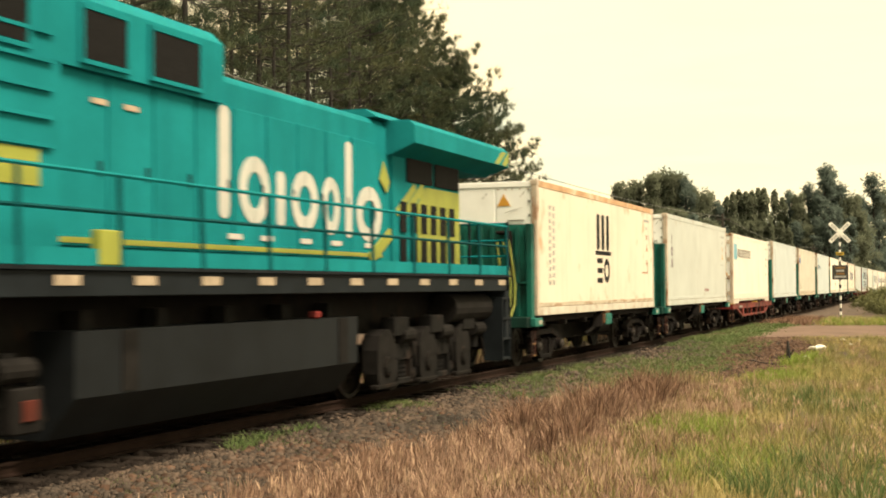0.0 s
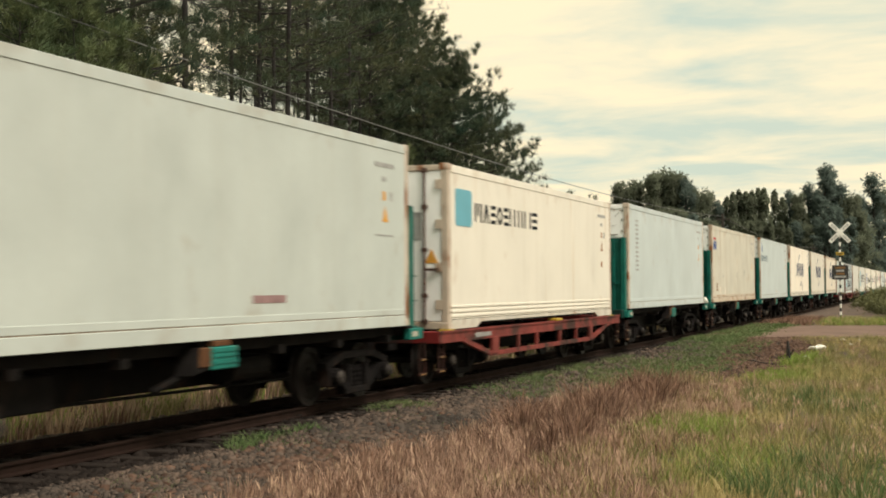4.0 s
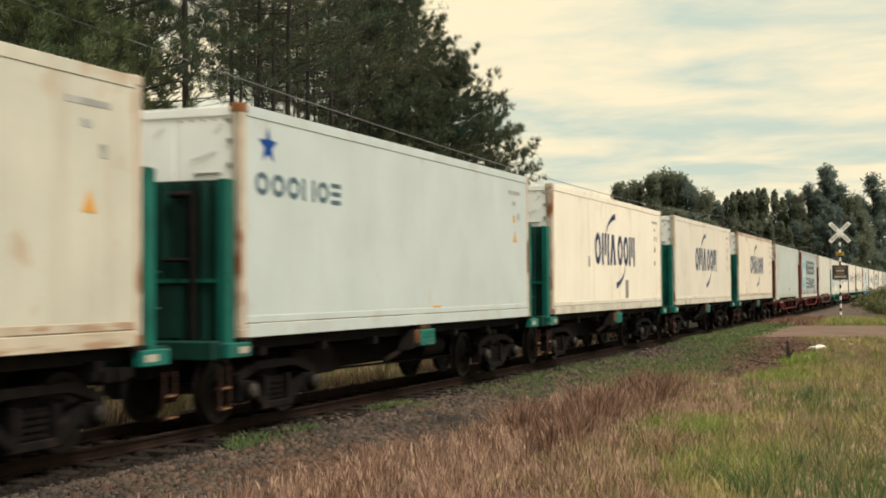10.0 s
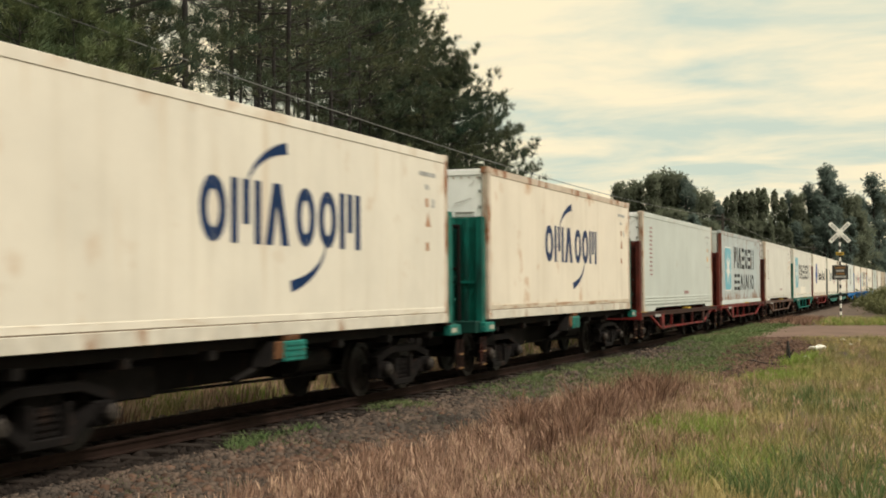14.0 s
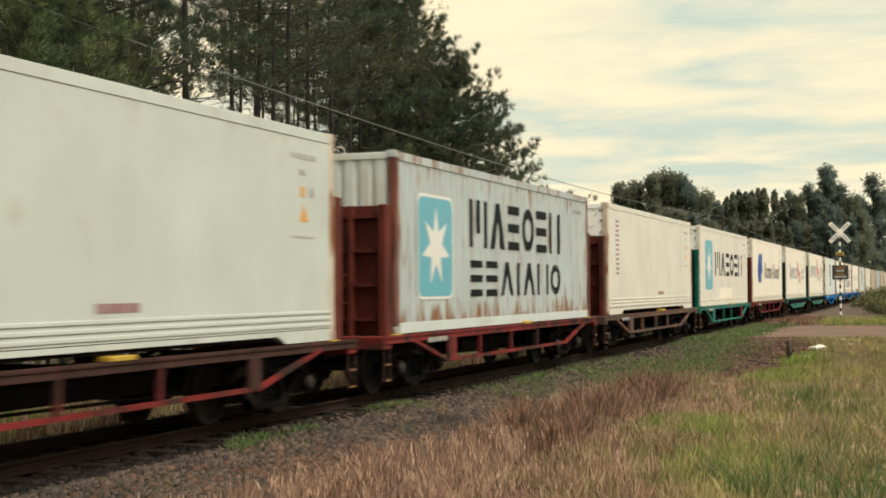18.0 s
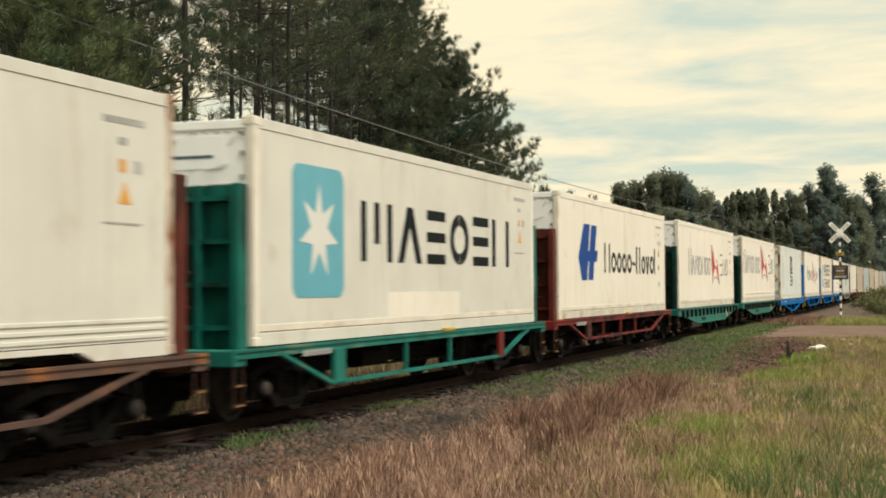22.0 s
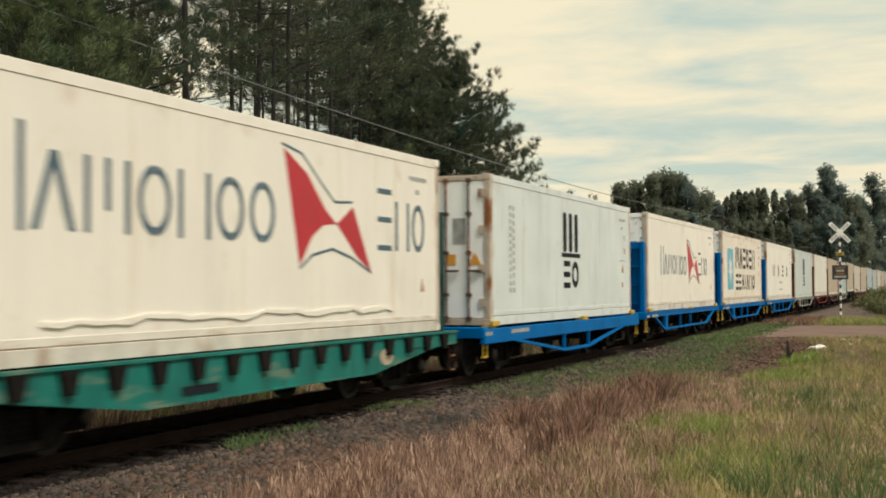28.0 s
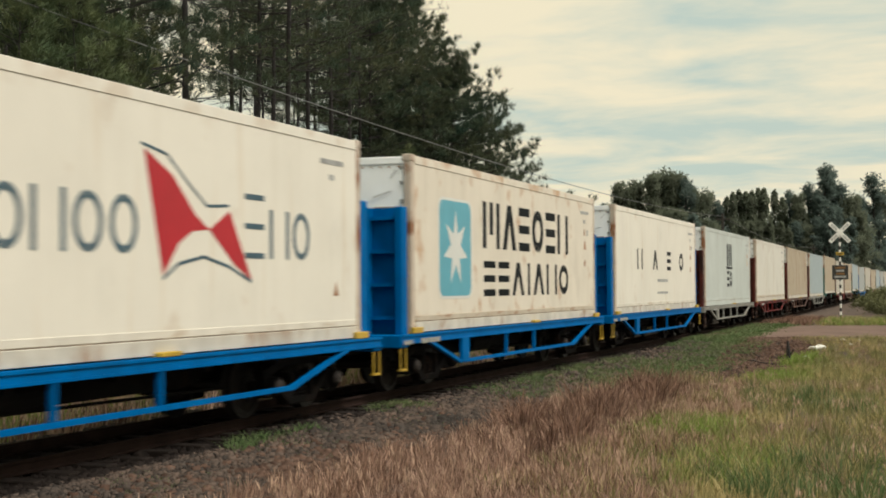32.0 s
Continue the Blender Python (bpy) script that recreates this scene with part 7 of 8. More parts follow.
def wagon(kind, mat, bare=False, grimy=False, dim=False):
    """A container wagon: underframe, end walls, running gear."""
    names = {GREEN: "dark green", REDFRAME: "faded red", BROWNFRAME: "rusty brown", TEAL: "weathered teal green", BLUE: "bright blue", GREYFRAME: "grey"}
    forms = {A: "low-deck", B: "truss-sided", C: "deep-sided", N: "open-ended"}
    top = tagged(new("container_wagon"), f"{names[mat]} {forms[kind]} steel container wagon on the rails", "railway wagon", "wagons of the train")
    deck = 1.105 if kind == A else 0.985
    m = mat.name
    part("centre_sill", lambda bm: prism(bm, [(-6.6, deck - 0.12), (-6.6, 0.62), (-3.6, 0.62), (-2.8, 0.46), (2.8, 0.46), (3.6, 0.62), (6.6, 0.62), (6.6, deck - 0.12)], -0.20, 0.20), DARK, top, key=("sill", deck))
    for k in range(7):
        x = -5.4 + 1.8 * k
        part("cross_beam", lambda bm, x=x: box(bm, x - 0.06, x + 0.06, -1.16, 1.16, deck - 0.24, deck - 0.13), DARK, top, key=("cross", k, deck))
    for ex in (-1, 1):
        end_gear(top, ex, TEAL if mat is GREEN else mat, 0.80 if kind == A else 0.76, deck - 0.02)
        if kind != N and not bare:
            # belly wagons' walls and dim plates get the green with shade painted in
            bulkhead(top, ex, SHADEGREEN if kind == C else {REDFRAME: REDBROWN, BROWNFRAME: REDBROWN, TEAL: GREEN, GREYFRAME: REDBROWN}.get(mat, mat), deck - 0.04, 3.03 if kind == A else 3.00, 0.16 if kind == A else 0.18, kind == A, SHADEGREEN if dim and ex < 0 else None)
        for sgn in (-1, 1):
            def lock(bm, ex=ex, sgn=sgn):
                box(bm, ex * 5.90, ex * 6.16, sgn * 1.26, sgn * 1.05, deck - 0.05, deck - 0.002, 0.008)
                if mat is BLUE:
                    box(bm, ex * 5.78, ex * 6.20, sgn * 1.298, sgn * 1.232, deck - 0.012, deck + 0.085, 0.008)
            part("twist_lock", lock, YELLOW if mat in (BLUE, REDFRAME) else DARK, top, key=("lock", ex, sgn, deck, {BLUE: 1, REDFRAME: 2}.get(mat, 0)))
    if kind == A:
        for sgn in (-1, 1):
            part("deck_rail", lambda bm, sgn=sgn: box(bm, -6.45, 6.45, sgn * 1.02, sgn * 0.92, deck - 0.16, deck - 0.02), DARK, top, key=("drail", sgn))

            def bracket(bm, sgn=sgn):
                box(bm, -0.20, 0.42, sgn * 1.275, sgn * 1.20, 0.76, 1.03, 0.015)
                for z in (0.83, 0.91, 0.97):
                    box(bm, -0.18, 0.40, sgn * 1.285, sgn * 1.27, z, z + 0.03)
            br = part("side_bracket", bracket, TEAL, top, "teal ribbed bracket", key=("brk", sgn))

            def arm(bm, sgn=sgn):
                prism(bm, [(-0.62, 0.72), (-0.20, 0.78), (-0.20, 1.02), (-0.45, 1.04)], sgn * 1.25, sgn * 1.02)
                box(bm, -0.26, 0.34, sgn * 1.15, sgn * 1.04, 1.03, 1.102)
            part("arm", arm, DARK, br, key=("brkarm", sgn))
            part("rusty_block", lambda bm, sgn=sgn: [box(bm, -0.44, -0.20, sgn * 1.265, sgn * 1.16, 0.80, 1.03, 0.012), box(bm, -0.12, 0.26, sgn * 1.262, sgn * 1.16, 1.032, 1.10, 0.01)], RUSTBLOCK, br, "rust-brown block", key=("brkrust", sgn))
        part("air_reservoir", lambda bm: rod(bm, (1.2, -0.62, 0.68), (2.2, -0.62, 0.68), 0.17, n=14), DARK, top, key=("ares",))
        part("battery_box", lambda bm: box(bm, -3.9, -2.5, -0.80, -0.30, 0.48, 0.86, 0.02), BOGIE, top, key=("bbox",))
        part("brake_rod", lambda bm: [rod(bm, (-4.2, -0.45, 0.5), (4.2, -0.50, 0.42), 0.022, n=6), rod(bm, (-0.9, -0.9, 0.55), (-0.3, -1.15, 0.80), 0.05, n=6)], DARK, top, key=("brod",))
        part("brake_cylinder", lambda bm: rod(bm, (-1.4, 0.45, 0.6), (-0.7, 0.45, 0.6), 0.15, n=12), DARK, top, key=("bcyl",))
    elif kind == C:
        for sgn in (-1, 1):
            def belly(bm, sgn=sgn):
                prism(bm, [(-6.7, deck - 0.02), (-6.7, 0.74), (-5.7, 0.72), (-3.1, 0.43), (3.1, 0.43), (5.7, 0.72), (6.7, 0.74), (6.7, deck - 0.02)], sgn * 1.30, sgn * 1.24)
                box(bm, -6.7, 6.7, sgn * 1.33, sgn * 1.24, deck - 0.05, deck - 0.015)
                prism(bm, [(-3.1, 0.43), (3.1, 0.43), (3.1, 0.455), (-3.1, 0.455)], sgn * 1.33, sgn * 1.24)
            part("side_sill", belly, mat, top, key=("belly", sgn, m))
            for k in range(16):
                x = -6.0 + 0.8 * k
                part("stake_pocket", lambda bm, sgn=sgn, x=x: prism(bm, [(x - 0.15, deck - 0.06), (x + 0.15, deck - 0.06), (x + 0.08, deck - 0.30), (x - 0.08, deck - 0.30)], sgn * 1.36, sgn * 1.295), DARK, top, key=("pocket", sgn, k, m))
            part("disc_plate", lambda bm, sgn=sgn: prism(bm, [(3.55 + 0.24 * math.cos(q * math.pi / 8), 0.66 + 0.13 * math.sin(q * math.pi / 8)) for q in range(16)], sgn * 1.312, sgn * 1.298), TAN, top, "pale worn disc plate", key=("disc", sgn))
            part("plate", lambda bm, sgn=sgn: box(bm, 4.55, 5.05, sgn * 1.315, sgn * 1.298, 0.74, 0.90, 0.008), mat, top, key=("eplate", sgn, m))
            part("plate", lambda bm, sgn=sgn: box(bm, -2.3, -1.5, sgn * 1.312, sgn * 1.298, 0.52, 0.62), SILLBLACK, top, "dark name plate", key=("cplate", sgn))
    else:
        plain = kind == N
        skin = PINKRED if bare else mat
        sill_z, chord_z, posts = {TEAL: (0.855, 0.36, (-1.2, 0.82)), BLUE: (0.82, 0.375, (-1.28, 0.60))}.get(mat, (0.85, 0.43, (-2.2, -0.3, 1.5)))
        thick, slim = 0.055, 0.032
        if bare:
            sill_z, chord_z, posts, thick, slim = 0.765, 0.43, (-2.2, -0.9, 0.9, 2.3), 0.085, 0.05
        if plain:
            sill_z, chord_z, posts = 0.655, 0.27, (-1.05, 1.15)
        for sgn in (-1, 1):
            def channel(bm, sgn=sgn):
                z0 = sill_z
                if plain:      # plain deep plate
                    box(bm, -6.70, 6.70, sgn * 1.30, sgn * 1.20, z0, deck - 0.055, 0.008)
                    return
                prism(bm, [(sgn * 1.30, deck - 0.015), (sgn * 1.30, deck - 0.05), (sgn * 1.282, deck - 0.05), (sgn * 1.282, z0 + 0.03), (sgn * 1.30, z0 + 0.03), (sgn * 1.30, z0), (sgn * 1.20, z0), (sgn * 1.20, deck - 0.015)], -6.70, 6.70, axis="x")
            part("side_sill", channel, OLDRED if grimy else skin, top, key=("channel", sgn, m, plain, grimy, bare))

            def chord(bm, sgn=sgn):
                y0, y1 = sgn * 1.30, sgn * 1.23
                c, h = chord_z + 0.04, sill_z + 0.02
                if plain:
                    beam(bm, -4.8, h, -1.05, c, 0.06, y0, y1)
                    beam(bm, 4.8, h, 1.15, c, 0.06, y0, y1)
                    box(bm, -1.05, 1.15, y0, y1, c - 0.03, c + 0.03)
                else:
                    beam(bm, -5.5, h, -3.95, c, thick, y0, y1)
                    beam(bm, 5.5, h, 3.75, c, thick, y0, y1)
                    box(bm, -3.97, 3.77, y0, y1, c - thick / 2, c + thick / 2)
            part("truss_chord", chord, skin, top, key=("chord", sgn, m, plain, bare))
            for x in posts:
                part("truss_post", lambda bm, x=x, sgn=sgn: box(bm, x - slim, x + slim, sgn * 1.295, sgn * 1.235, chord_z + 0.06, sill_z + 0.01), skin, top, key=("tpost", x, sgn, m, bare))
            if not plain:
                part("gusset_plate", lambda bm, sgn=sgn: box(bm, -3.92, -3.56, sgn * 1.312, sgn * 1.24, chord_z + 0.03, sill_z + 0.02, 0.01), skin, top, key=("gus", sgn, m, bare))
                if bare or grimy or mat is TEAL:
                    part("gusset_plate", lambda bm, sgn=sgn: box(bm, 3.48, 3.76, sgn * 1.312, sgn * 1.24, chord_z + 0.03, sill_z + 0.02, 0.01), REDFRAME if mat is TEAL else OLDRED if grimy else skin, top, key=("gus2", sgn, m, grimy, bare))
            part("deck_lock", lambda bm, sgn=sgn: box(bm, 0.55, 1.0, sgn * 1.31, sgn * 1.10, deck - (0.06 if plain else 0.016), deck - 0.002 + 0.04, 0.008), YELLOW, top, "yellow deck lock", key=("dlock", sgn, deck, plain))
        x0, x1, n = (-5.05, -3.85, 9) if plain else (-5.90, -5.0, 7) if mat is BLUE else (-4.9, -4.0, 7)
        for k in range(n):
            part("stencil", lambda bm, k=k: box(bm, x0 + (x1 - x0) * k / n, x0 + (x1 - x0) * (k + 0.72) / n, -1.306, -1.300, deck - 0.175, deck - 0.095), REFLECT if mat is BLUE else FADED, top, "worn white stencil bar", key=("stencil", mat is BLUE, plain, deck, k))
        if mat is BLUE:
            for k in range(4):
                part("stencil", lambda bm, k=k: box(bm, -6.64 + 0.1 * k, -6.57 + 0.1 * k, -1.306, -1.300, deck - 0.175, deck - 0.105), REFLECT, top, "worn white stencil bar", key=("stencil2", deck, k))
        part("air_reservoir", lambda bm: rod(bm, (-1.6, -0.55, 0.62), (-0.5, -0.55, 0.62), 0.16, n=14), DARK, top, key=("ares2",))
        part("brake_rod", lambda bm: [rod(bm, (-4.2, -0.45, 0.5), (4.2, -0.50, 0.42), 0.022, n=6), rod(bm, (0.6, 0.4, 0.6), (2.6, 0.5, 0.55), 0.03, n=6)], DARK, top, key=("brod2",))
    sets = []
    for x in (-4.65, 4.65):
        sets += bogie(top, x)
    return top, sets


train = []      # (thing, metres behind the start point, height)
wheelsets = []  # (wheelset, x in bogie, along-train offset, radius)
made = {}
for i, (kind, mat, what) in enumerate(consist):
    s0 = (FIRST[i] if i < len(FIRST) else FIRST[-1] + LATER * (i - len(FIRST) + 1)) + HALF
    x, y, a = line_at(s0)
    w, sets = wagon(kind, mat, what.get("bare", False), what.get("grimy", False), what.get("dim", False))
    w.matrix_basis = pose(x, y, 0, 0, 0, math.degrees(a))
    train.append((w, s0, 0.0))
    box_ob = container(what)
    deck = 1.105 if kind == A else 0.985
    box_ob.matrix_basis = pose(x, y, deck, 0, 0, math.degrees(a))
    train.append((box_ob, s0, deck))
    for k, ob in enumerate(sets):
        wheelsets.append((ob, -0.9 if k % 2 == 0 else 0.9, s0, WHEEL_R))


def riding_bag(s, y, z):
    b = bmesh.new()
    bmesh.ops.create_icosphere(b, subdivisions=3, radius=0.115)
    for q in b.verts:
        n = noise.noise(q.co * 9.0) * 0.5
        q.co = Vector((q.co.x, q.co.y, max(-0.10, q.co.z * (1.3 if q.co.z > 0 else 1.0)))) * (1 + n)
    ob = new("white_bag", finish(b, "white_bag", PLASTIC, True))
    x0, y0, a = line_at(s)
    ob.matrix_basis = pose(x0, y0, z)
    tagged(ob, "crumpled white bag lying on a wagon's end platform", "bag")
    return ob, y


bag, bag_y = riding_bag(FIRST[4] + HALF - 6.48, -1.0, 1.155)


def locomotive():
    """Green diesel locomotive, radiator end towards the wagons; origin 15 m along the line at the start."""
    top = tagged(new("locomotive"), "green and lime diesel locomotive with long railed walkway", "locomotive")
    part("frame", lambda bm: box(bm, -10.0, 9.55, -1.46, 1.46, 1.64, 1.90, 0.01), SILLBLACK, top)
    part("walkway", lambda bm: box(bm, -10.0, 9.60, -1.50, 1.50, 1.90, 1.94), SILLBLACK, top)
    for k in range(15):
        x = -9.6 + 1.34 * k
        part("reflector", lambda bm: box(bm, -0.20, 0.20, -1.472, -1.458, 1.75, 1.85), SILLTAB, top, "white sill reflector", key=("refl",), at=pose(x, 0, 0))
    part("toe_board", lambda bm: box(bm, -10.0, 9.55, -1.49, -1.46, 1.945, 2.11), LOCO, top)

    def hood(bm):
        prism(bm, [(-0.92, 1.94), (0.92, 1.94), (0.92, 4.28), (0.86, 4.36), (0.76, 4.40), (-0.76, 4.40), (-0.86, 4.36), (-0.92, 4.28)], -9.0, 5.0, axis="x")
    part("hood", hood, LOCO, top)
    for k in range(15):
        x = -8.7 + 0.9 * k
        part("hood_door", lambda bm: box(bm, -0.41, 0.41, -0.945, -0.915, 2.16, 3.98, 0.008), LOCO, top, key=("hdoor",), at=pose(x, 0, 0))
        part("door_handle", lambda bm: box(bm, 0.30, 0.34, -0.965, -0.94, 2.9, 3.06), SILLBLACK, top, key=("hhandle",), at=pose(x, 0, 0))

    def tall(bm):
        prism(bm, [(-1.02, 3.98), (1.02, 3.98), (1.02, 4.70), (0.85, 4.86), (-0.85, 4.86), (-1.02, 4.70)], -9.0, -0.50, axis="x")
    part("upper_housing", tall, LOCO, top)
    for x0, x1 in ((-3.40, -2.62), (-2.12, -1.10), (-5.1, -4.3)):
        gr = part("grille", lambda bm, x0=x0, x1=x1: box(bm, x0, x1, -1.05, -1.01, 4.08, 4.60, 0.01), WINDOWDARK, top, "dark air intake grille")
        part("grille_frame", lambda bm, x0=x0, x1=x1: [box(bm, x0 - 0.05, x0, -1.06, -1.01, 4.03, 4.65), box(bm, x1, x1 + 0.05, -1.06, -1.01, 4.03, 4.65), box(bm, x0, x1, -1.06, -1.01, 4.60, 4.65), box(bm, x0, x1, -1.06, -1.01, 4.03, 4.08)], LOCO, gr)
    for k in range(5):
        part("louvre", lambda bm, k=k: box(bm, -8.9, -3.9, -1.06, -1.0, 3.1 + 0.28 * k, 3.14 + 0.28 * k), LOCO, top)
    part("corner_panel", lambda bm: box(bm, -8.95, -3.75, -1.02, -0.90, 1.95, 4.0, 0.01), LOCO, top)
    part("lime_panel", lambda bm: box(bm, -6.2, -4.10, -1.034, -1.018, 2.72, 3.08), LIME, top, "lime rectangle")
    part("lime_box", lambda bm: box(bm, -3.78, -3.42, -1.505, -1.40, 1.95, 2.30, 0.01), LIME, top, "lime square")
    part("stripe", lambda bm: box(bm, -3.7, 4.6, -0.955, -0.940, 2.19, 2.25), LIME, top, "thin lime stripe")

    # large rounded emblem: tall stems and hollow ovals
    for pts in [rounded(-0.50, -0.24, 2.58, 3.98, 0.12), rounded(3.22, 3.45, 2.46, 3.90, 0.11), rounded(1.02, 1.26, 2.52, 3.28, 0.11)] + ring(0.0, 0.82, 2.54, 3.42, 0.20) + ring(1.46, 2.28, 2.50, 3.34, 0.20) + ring(2.40, 3.02, 2.48, 3.32, 0.18) + ring(3.62, 4.58, 2.42, 3.28, 0.21):
        part("emblem_shape", lambda bm, pts=pts: prism(bm, pts, -0.958, -0.944), LOCOWHITE, top, "large white rounded emblem shape")
    part("emblem_accent", lambda bm: prism(bm, [(4.52, 3.42), (4.68, 3.72), (4.92, 3.40), (4.80, 3.22)], -0.958, -0.944), LIME, top, "lime accent")
    for x in (-0.1, 0.75, 1.9, 2.9, 4.1):
        part("stencil", lambda bm: box(bm, -0.17, 0.17, -0.962, -0.944, 2.33, 2.40), LOCOWHITE, top, "small white stencil bar", key=("lst",), at=pose(x, 0, 0))
    for x in (-3.0, -2.4):
        part("stencil", lambda bm: box(bm, -0.14, 0.14, -0.962, -0.944, 3.66, 3.72), SILLTAB, top, key=("lst2",), at=pose(x, 0, 0))
    # radiator end
    part("radiator_body", lambda bm: box(bm, 5.0, 8.15, -0.98, 0.98, 1.945, 4.0, 0.01), LOCO, top)
    part("lime_side", lambda bm: prism(bm, [(6.05, 2.05), (8.10, 2.05), (8.10, 3.42), (6.45, 3.42), (6.05, 3.10)], -1.0, -0.978), LIME, top, "lime side panel")
    part("diagonal", lambda bm: beam(bm, 5.45, 2.92, 6.30, 3.42, 0.17, -1.004, -0.999), LIME, top)
    part("diagonal", lambda bm: beam(bm, 5.10, 2.92, 5.92, 3.40, 0.13, -1.004, -0.999), LIME, top)
    part("diagonal", lambda bm: beam(bm, 4.1, 2.14, 4.95, 2.58, 0.20, -0.968, -0.944), LIME, top)
    for k in range(6):
        x = 5.25 + 0.46 * k
        for z0, z1 in ((2.08, 2.52), (2.62, 3.12)):
            part("vent", lambda bm, x=x, z0=z0, z1=z1: box(bm, x, x + 0.27, -1.010, -0.995, z0, z1), WINDOWDARK, top, "dark upright vent")
    for x0, x1 in ((5.55, 6.72), (6.84, 8.06)):
        part("intake", lambda bm, x0=x0, x1=x1: box(bm, x0, x1, -1.012, -0.97, 3.46, 3.88, 0.01), WINDOWDARK, top, "dark intake screen")

    def wing(bm):
        prism(bm, [(-1.42, 4.02), (-1.42, 4.30), (-1.32, 4.39), (1.32, 4.39), (1.42, 4.30), (1.42, 4.02), (0.98, 3.84), (-0.98, 3.84)], 4.85, 9.75, axis="x")
        prism(bm, [(-1.0, 4.39), (1.0, 4.39), (0.8, 4.52), (-0.8, 4.52)], 4.3, 9.0, axis="x")
    part("radiator_wing", wing, LOCO, top)
    part("wing_stripe", lambda bm: prism(bm, [(8.9, 4.03), (9.15, 4.03), (9.6, 4.29), (9.35, 4.29)], -1.428, -1.419), LIME, top)
    part("wing_stripe", lambda bm: prism(bm, [(9.35, 4.03), (9.6, 4.03), (9.74, 4.12), (9.74, 4.29), (9.7, 4.29)], -1.428, -1.419), LIME, top)
    # railings
    for k in range(13):
        x = -9.8 + 1.6 * k
        part("rail_post", lambda bm: rod(bm, (0, -1.495, 1.93), (0, -1.47, 2.86), 0.028, n=6), LOCOSHADE, top, key=("rpost",), at=pose(x, 0, 0))
    for z in (2.48, 2.86):
        part("handrail", lambda bm, z=z: rod(bm, (-9.9, -1.47, z), (9.5, -1.47, z), 0.024, n=6), LOCO if z > 2.6 else LOCOSHADE, top)
    for y in (-1.47, -0.7, 0.7, 1.47):
        part("end_post", lambda bm, y=y: rod(bm, (9.5, y, 1.75), (9.5, y, 2.95), 0.03, n=6), SILLBLACK, top)
    for z in (2.3, 2.6, 2.92):
        part("end_rail", lambda bm, z=z: rod(bm, (9.5, -1.47, z), (9.5, 1.47, z), 0.024, n=6), LOCO, top)
    part("end_plate", lambda bm: box(bm, 9.4, 9.6, -1.46, 1.46, 0.75, 1.90, 0.02), SILLBLACK, top)

    def stair(bm):
        for z in (0.35, 0.72, 1.10, 1.48):
            box(bm, 9.15, 9.62, -1.48, -1.10, z, z + 0.04)
        box(bm, 9.13, 9.17, -1.48, -1.10, 0.33, 1.5)
        box(bm, 9.60, 9.64, -1.48, -1.10, 0.33, 1.5)
    part("stair", stair, SILLBLACK, top)

    for dy, dx in ((0.0, 0.0), (0.12, 0.10), (0.24, -0.06)):
        def pipe(bm, dy=dy, dx=dx):
            pts = [(9.66, -1.44 + dy, 2.62), (9.84 + dx, -1.45 + dy, 2.2), (10.06 + dx, -1.44 + dy, 1.75), (10.14 + dx, -1.40 + dy, 1.35), (9.98 + dx, -1.3 + dy, 0.98), (9.75, -1.2 + dy, 0.82)]
            rings = []
            for p in pts:
                rings.append([bm.verts.new((p[0] + 0.022 * math.cos(q * math.pi / 3), p[1] + 0.022 * math.sin(q * math.pi / 3), p[2])) for q in range(6)])
            for a, b in zip(rings, rings[1:]):
                for q in range(6):
                    bm.faces.new((a[q], a[(q + 1) % 6], b[(q + 1) % 6], b[q]))
        part("hose", pipe, HOSE, top, "lime jumper hose")
    part("coupler", lambda bm: [box(bm, 9.55, 9.95, -0.1, 0.1, 0.62, 0.84, 0.02), box(bm, 9.9, 10.12, -0.18, 0.18, 0.58, 0.88, 0.03)], DARK, top)
    # below the frame
    part("fuel_tank", lambda bm: prism(bm, [(-1.30, 0.64), (-1.30, 1.30), (1.30, 1.30), (1.30, 0.64), (0.95, 0.22), (-0.95, 0.22)], -3.9, 2.85, axis="x"), TANK, top, "dark grey fuel tank")
    for x in (-3.1, 2.2):
        part("tank_band", lambda bm, x=x: box(bm, x, x + 0.30, -1.312, -1.28, 0.66, 1.29), GUARD, top)
    for x in (-3.4, -2.0, -0.5, 1.0, 2.4):
        part("tank_bracket", lambda bm: box(bm, -0.12, 0.12, -1.1, -0.9, 1.28, 1.50), LOCOBOGIE, top, key=("tbrk",), at=pose(x, 0, 0))
    part("red_plate", lambda bm: box(bm, -4.62, -4.40, -1.262, -1.235, 0.48, 0.68, 0.008), REDBROWN, top, "small red plate")
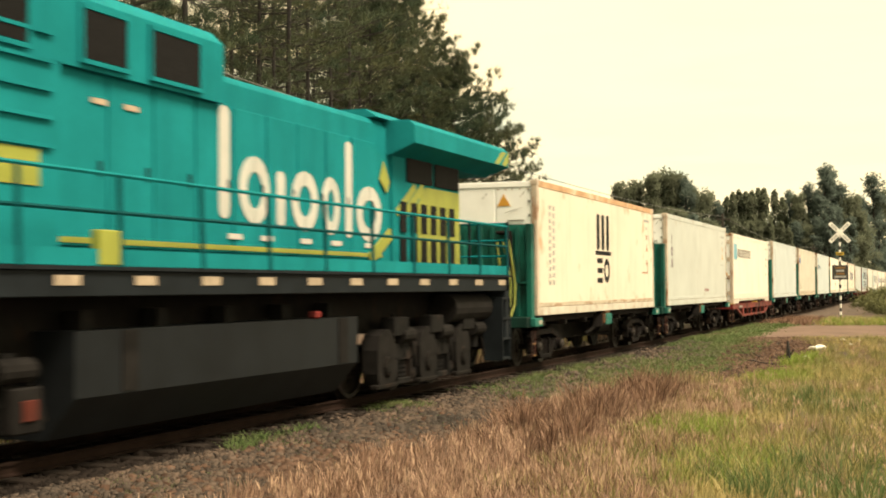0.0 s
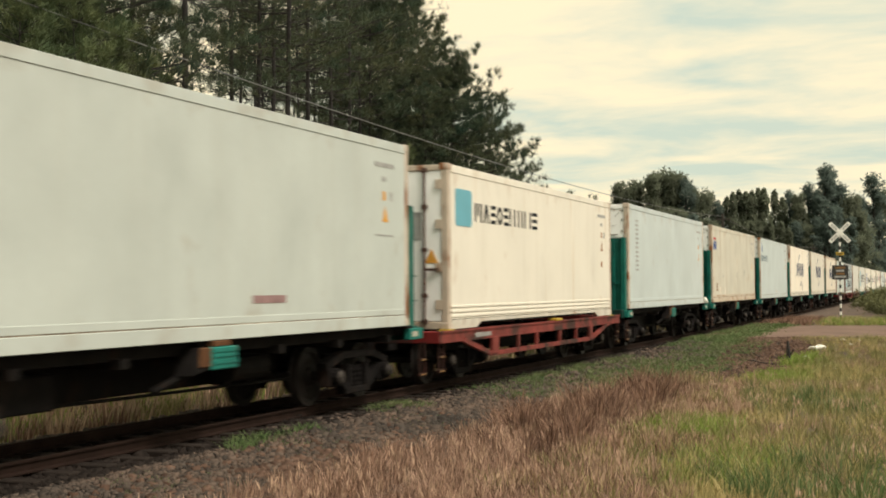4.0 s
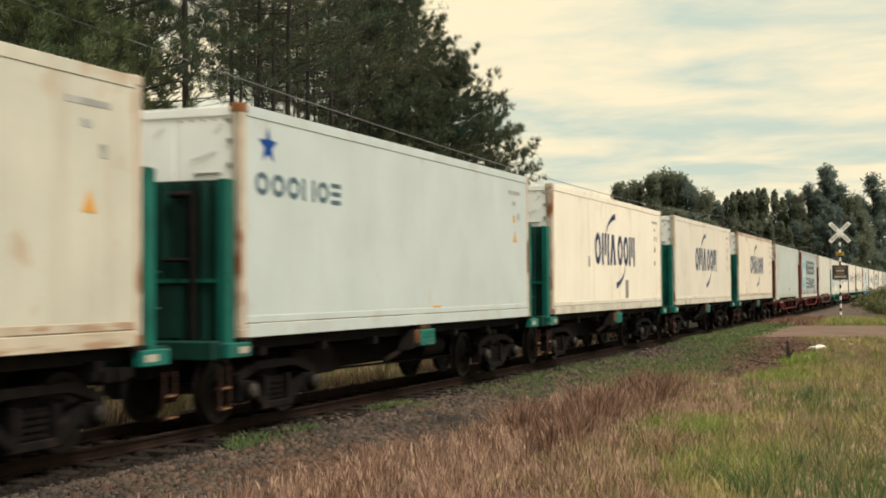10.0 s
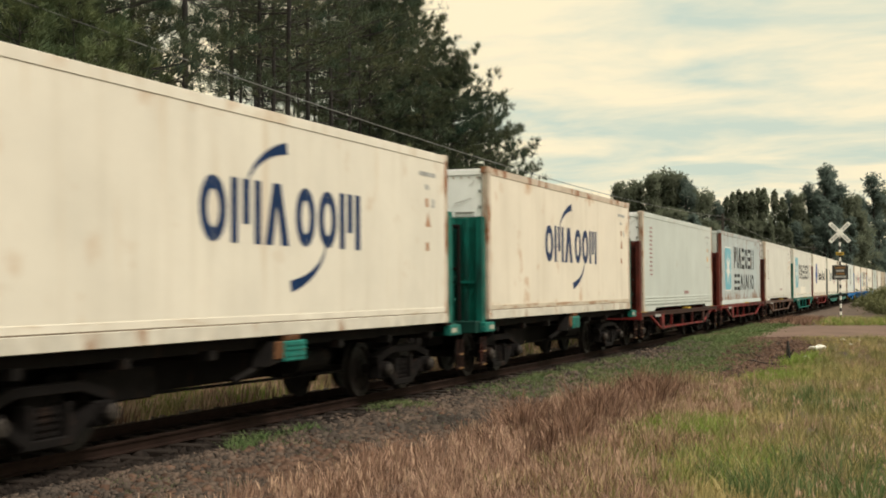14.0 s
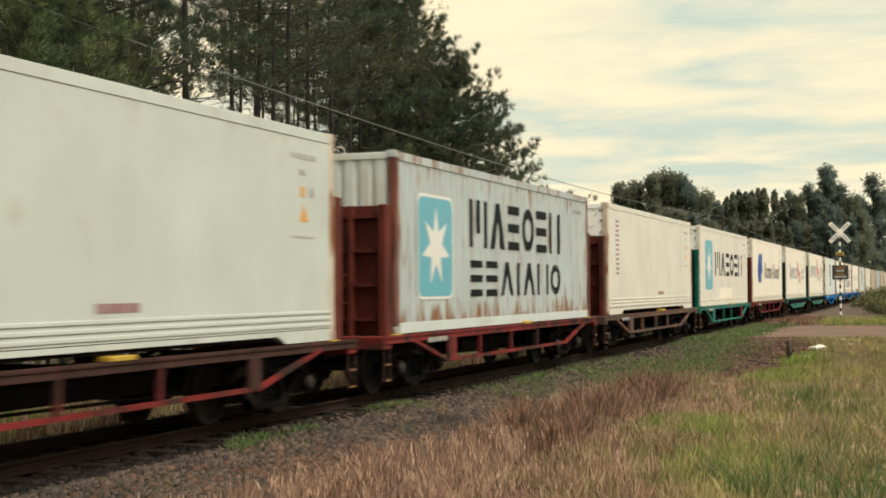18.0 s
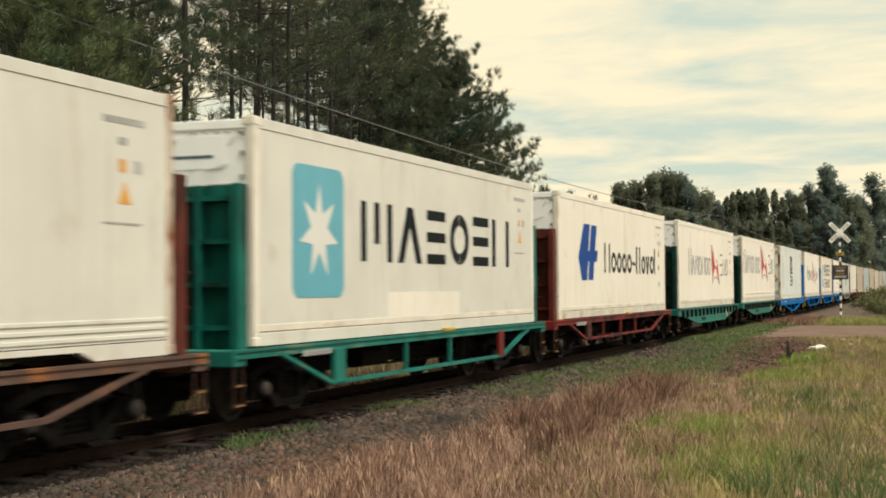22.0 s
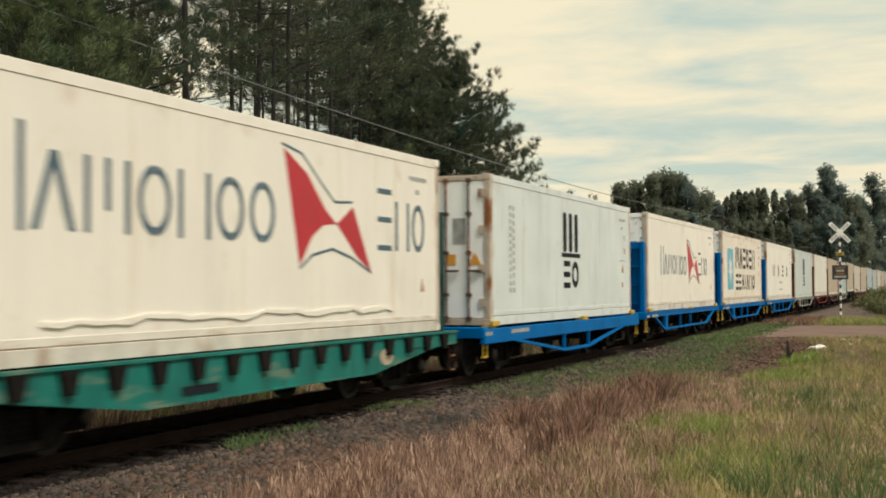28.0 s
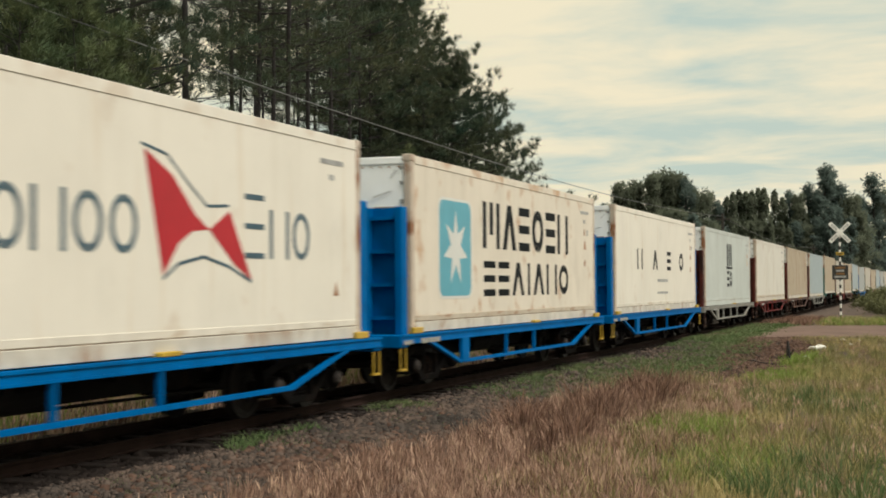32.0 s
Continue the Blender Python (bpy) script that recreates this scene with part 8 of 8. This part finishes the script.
    part("plate_bracket", lambda bm: box(bm, -4.75, -4.3, -1.236, -1.05, 0.36, 0.80, 0.02), GUARD, top)
    part("filler_cap", lambda bm: box(bm, 1.44, 1.58, -1.34, -1.2, 1.30, 1.40, 0.02), REDFRAME, top, "red filler cap")
    part("underframe", lambda bm: box(bm, -9.5, 9.4, -0.8, 0.8, 1.0, 1.645), DARK, top)
    part("air_tank", lambda bm: rod(bm, (7.0, -1.08, 1.35), (9.0, -1.08, 1.35), 0.26, n=16), GUARD, top)
    sets = []
    for x in (-7.3, 5.9):
        sets += [(ob, -1.75 + 1.75 * k) for k, ob in enumerate(bogie(top, x, 1.75, 3, 0.47, True))]
    for x in (4.3, 5.9, 7.5):
        part("sand_pipe", lambda bm, x=x: [rod(bm, (x + 0.5, -1.05, 1.3), (x + 0.62, -1.0, 0.25), 0.03, n=6), box(bm, x + 0.1, x + 0.7, -1.25, -1.0, 0.95, 1.25, 0.02)], LOCOBOGIE, top)
    return top, sets


loco, sets = locomotive()
loco.matrix_basis = pose(15.0, TRACK_Y, 0)
train.append((loco, 15.0, 0.0))
for ob, x in sets:
    wheelsets.append((ob, x, 15.0, 0.47))


def motions():
    """The train rolls by at about 30 km/h; wheels turn while they are near."""
    times = [0.0, 0.25, 0.5, 1.0] + [float(t) for t in range(2, 31)] + [31.0, 31.5, 31.75, 32.0]
    for ob, s0, z in train:
        rows = []
        for t in times:
            x, y, a = line_at(s0 - run(t))
            rows.append((t, pose(x, y, z, 0, 0, math.degrees(a))))
        walk(ob, rows)
    rows = []
    for t in times:
        x, y, a = line_at(FIRST[4] + HALF - 6.48 - run(t))
        rows.append((t, pose(x, y + bag_y, 1.155, 0, 0, math.degrees(a))))
    walk(bag, rows)
    for ob, x, s0, r in wheelsets:
        near = [k / 15.0 for k in range(481) if 2.0 < s0 - run(k / 15.0) < 48.0]
        if not near:
            continue
        rows = []
        for t in sorted({0.0, 32.0, *near}):
            at = min(max(t, near[0]), near[-1])
            rows.append((t, pose(x, 0, r, 0, -math.degrees((run(at) - run(near[0])) / r), 0)))
        walk(ob, rows)


motions()
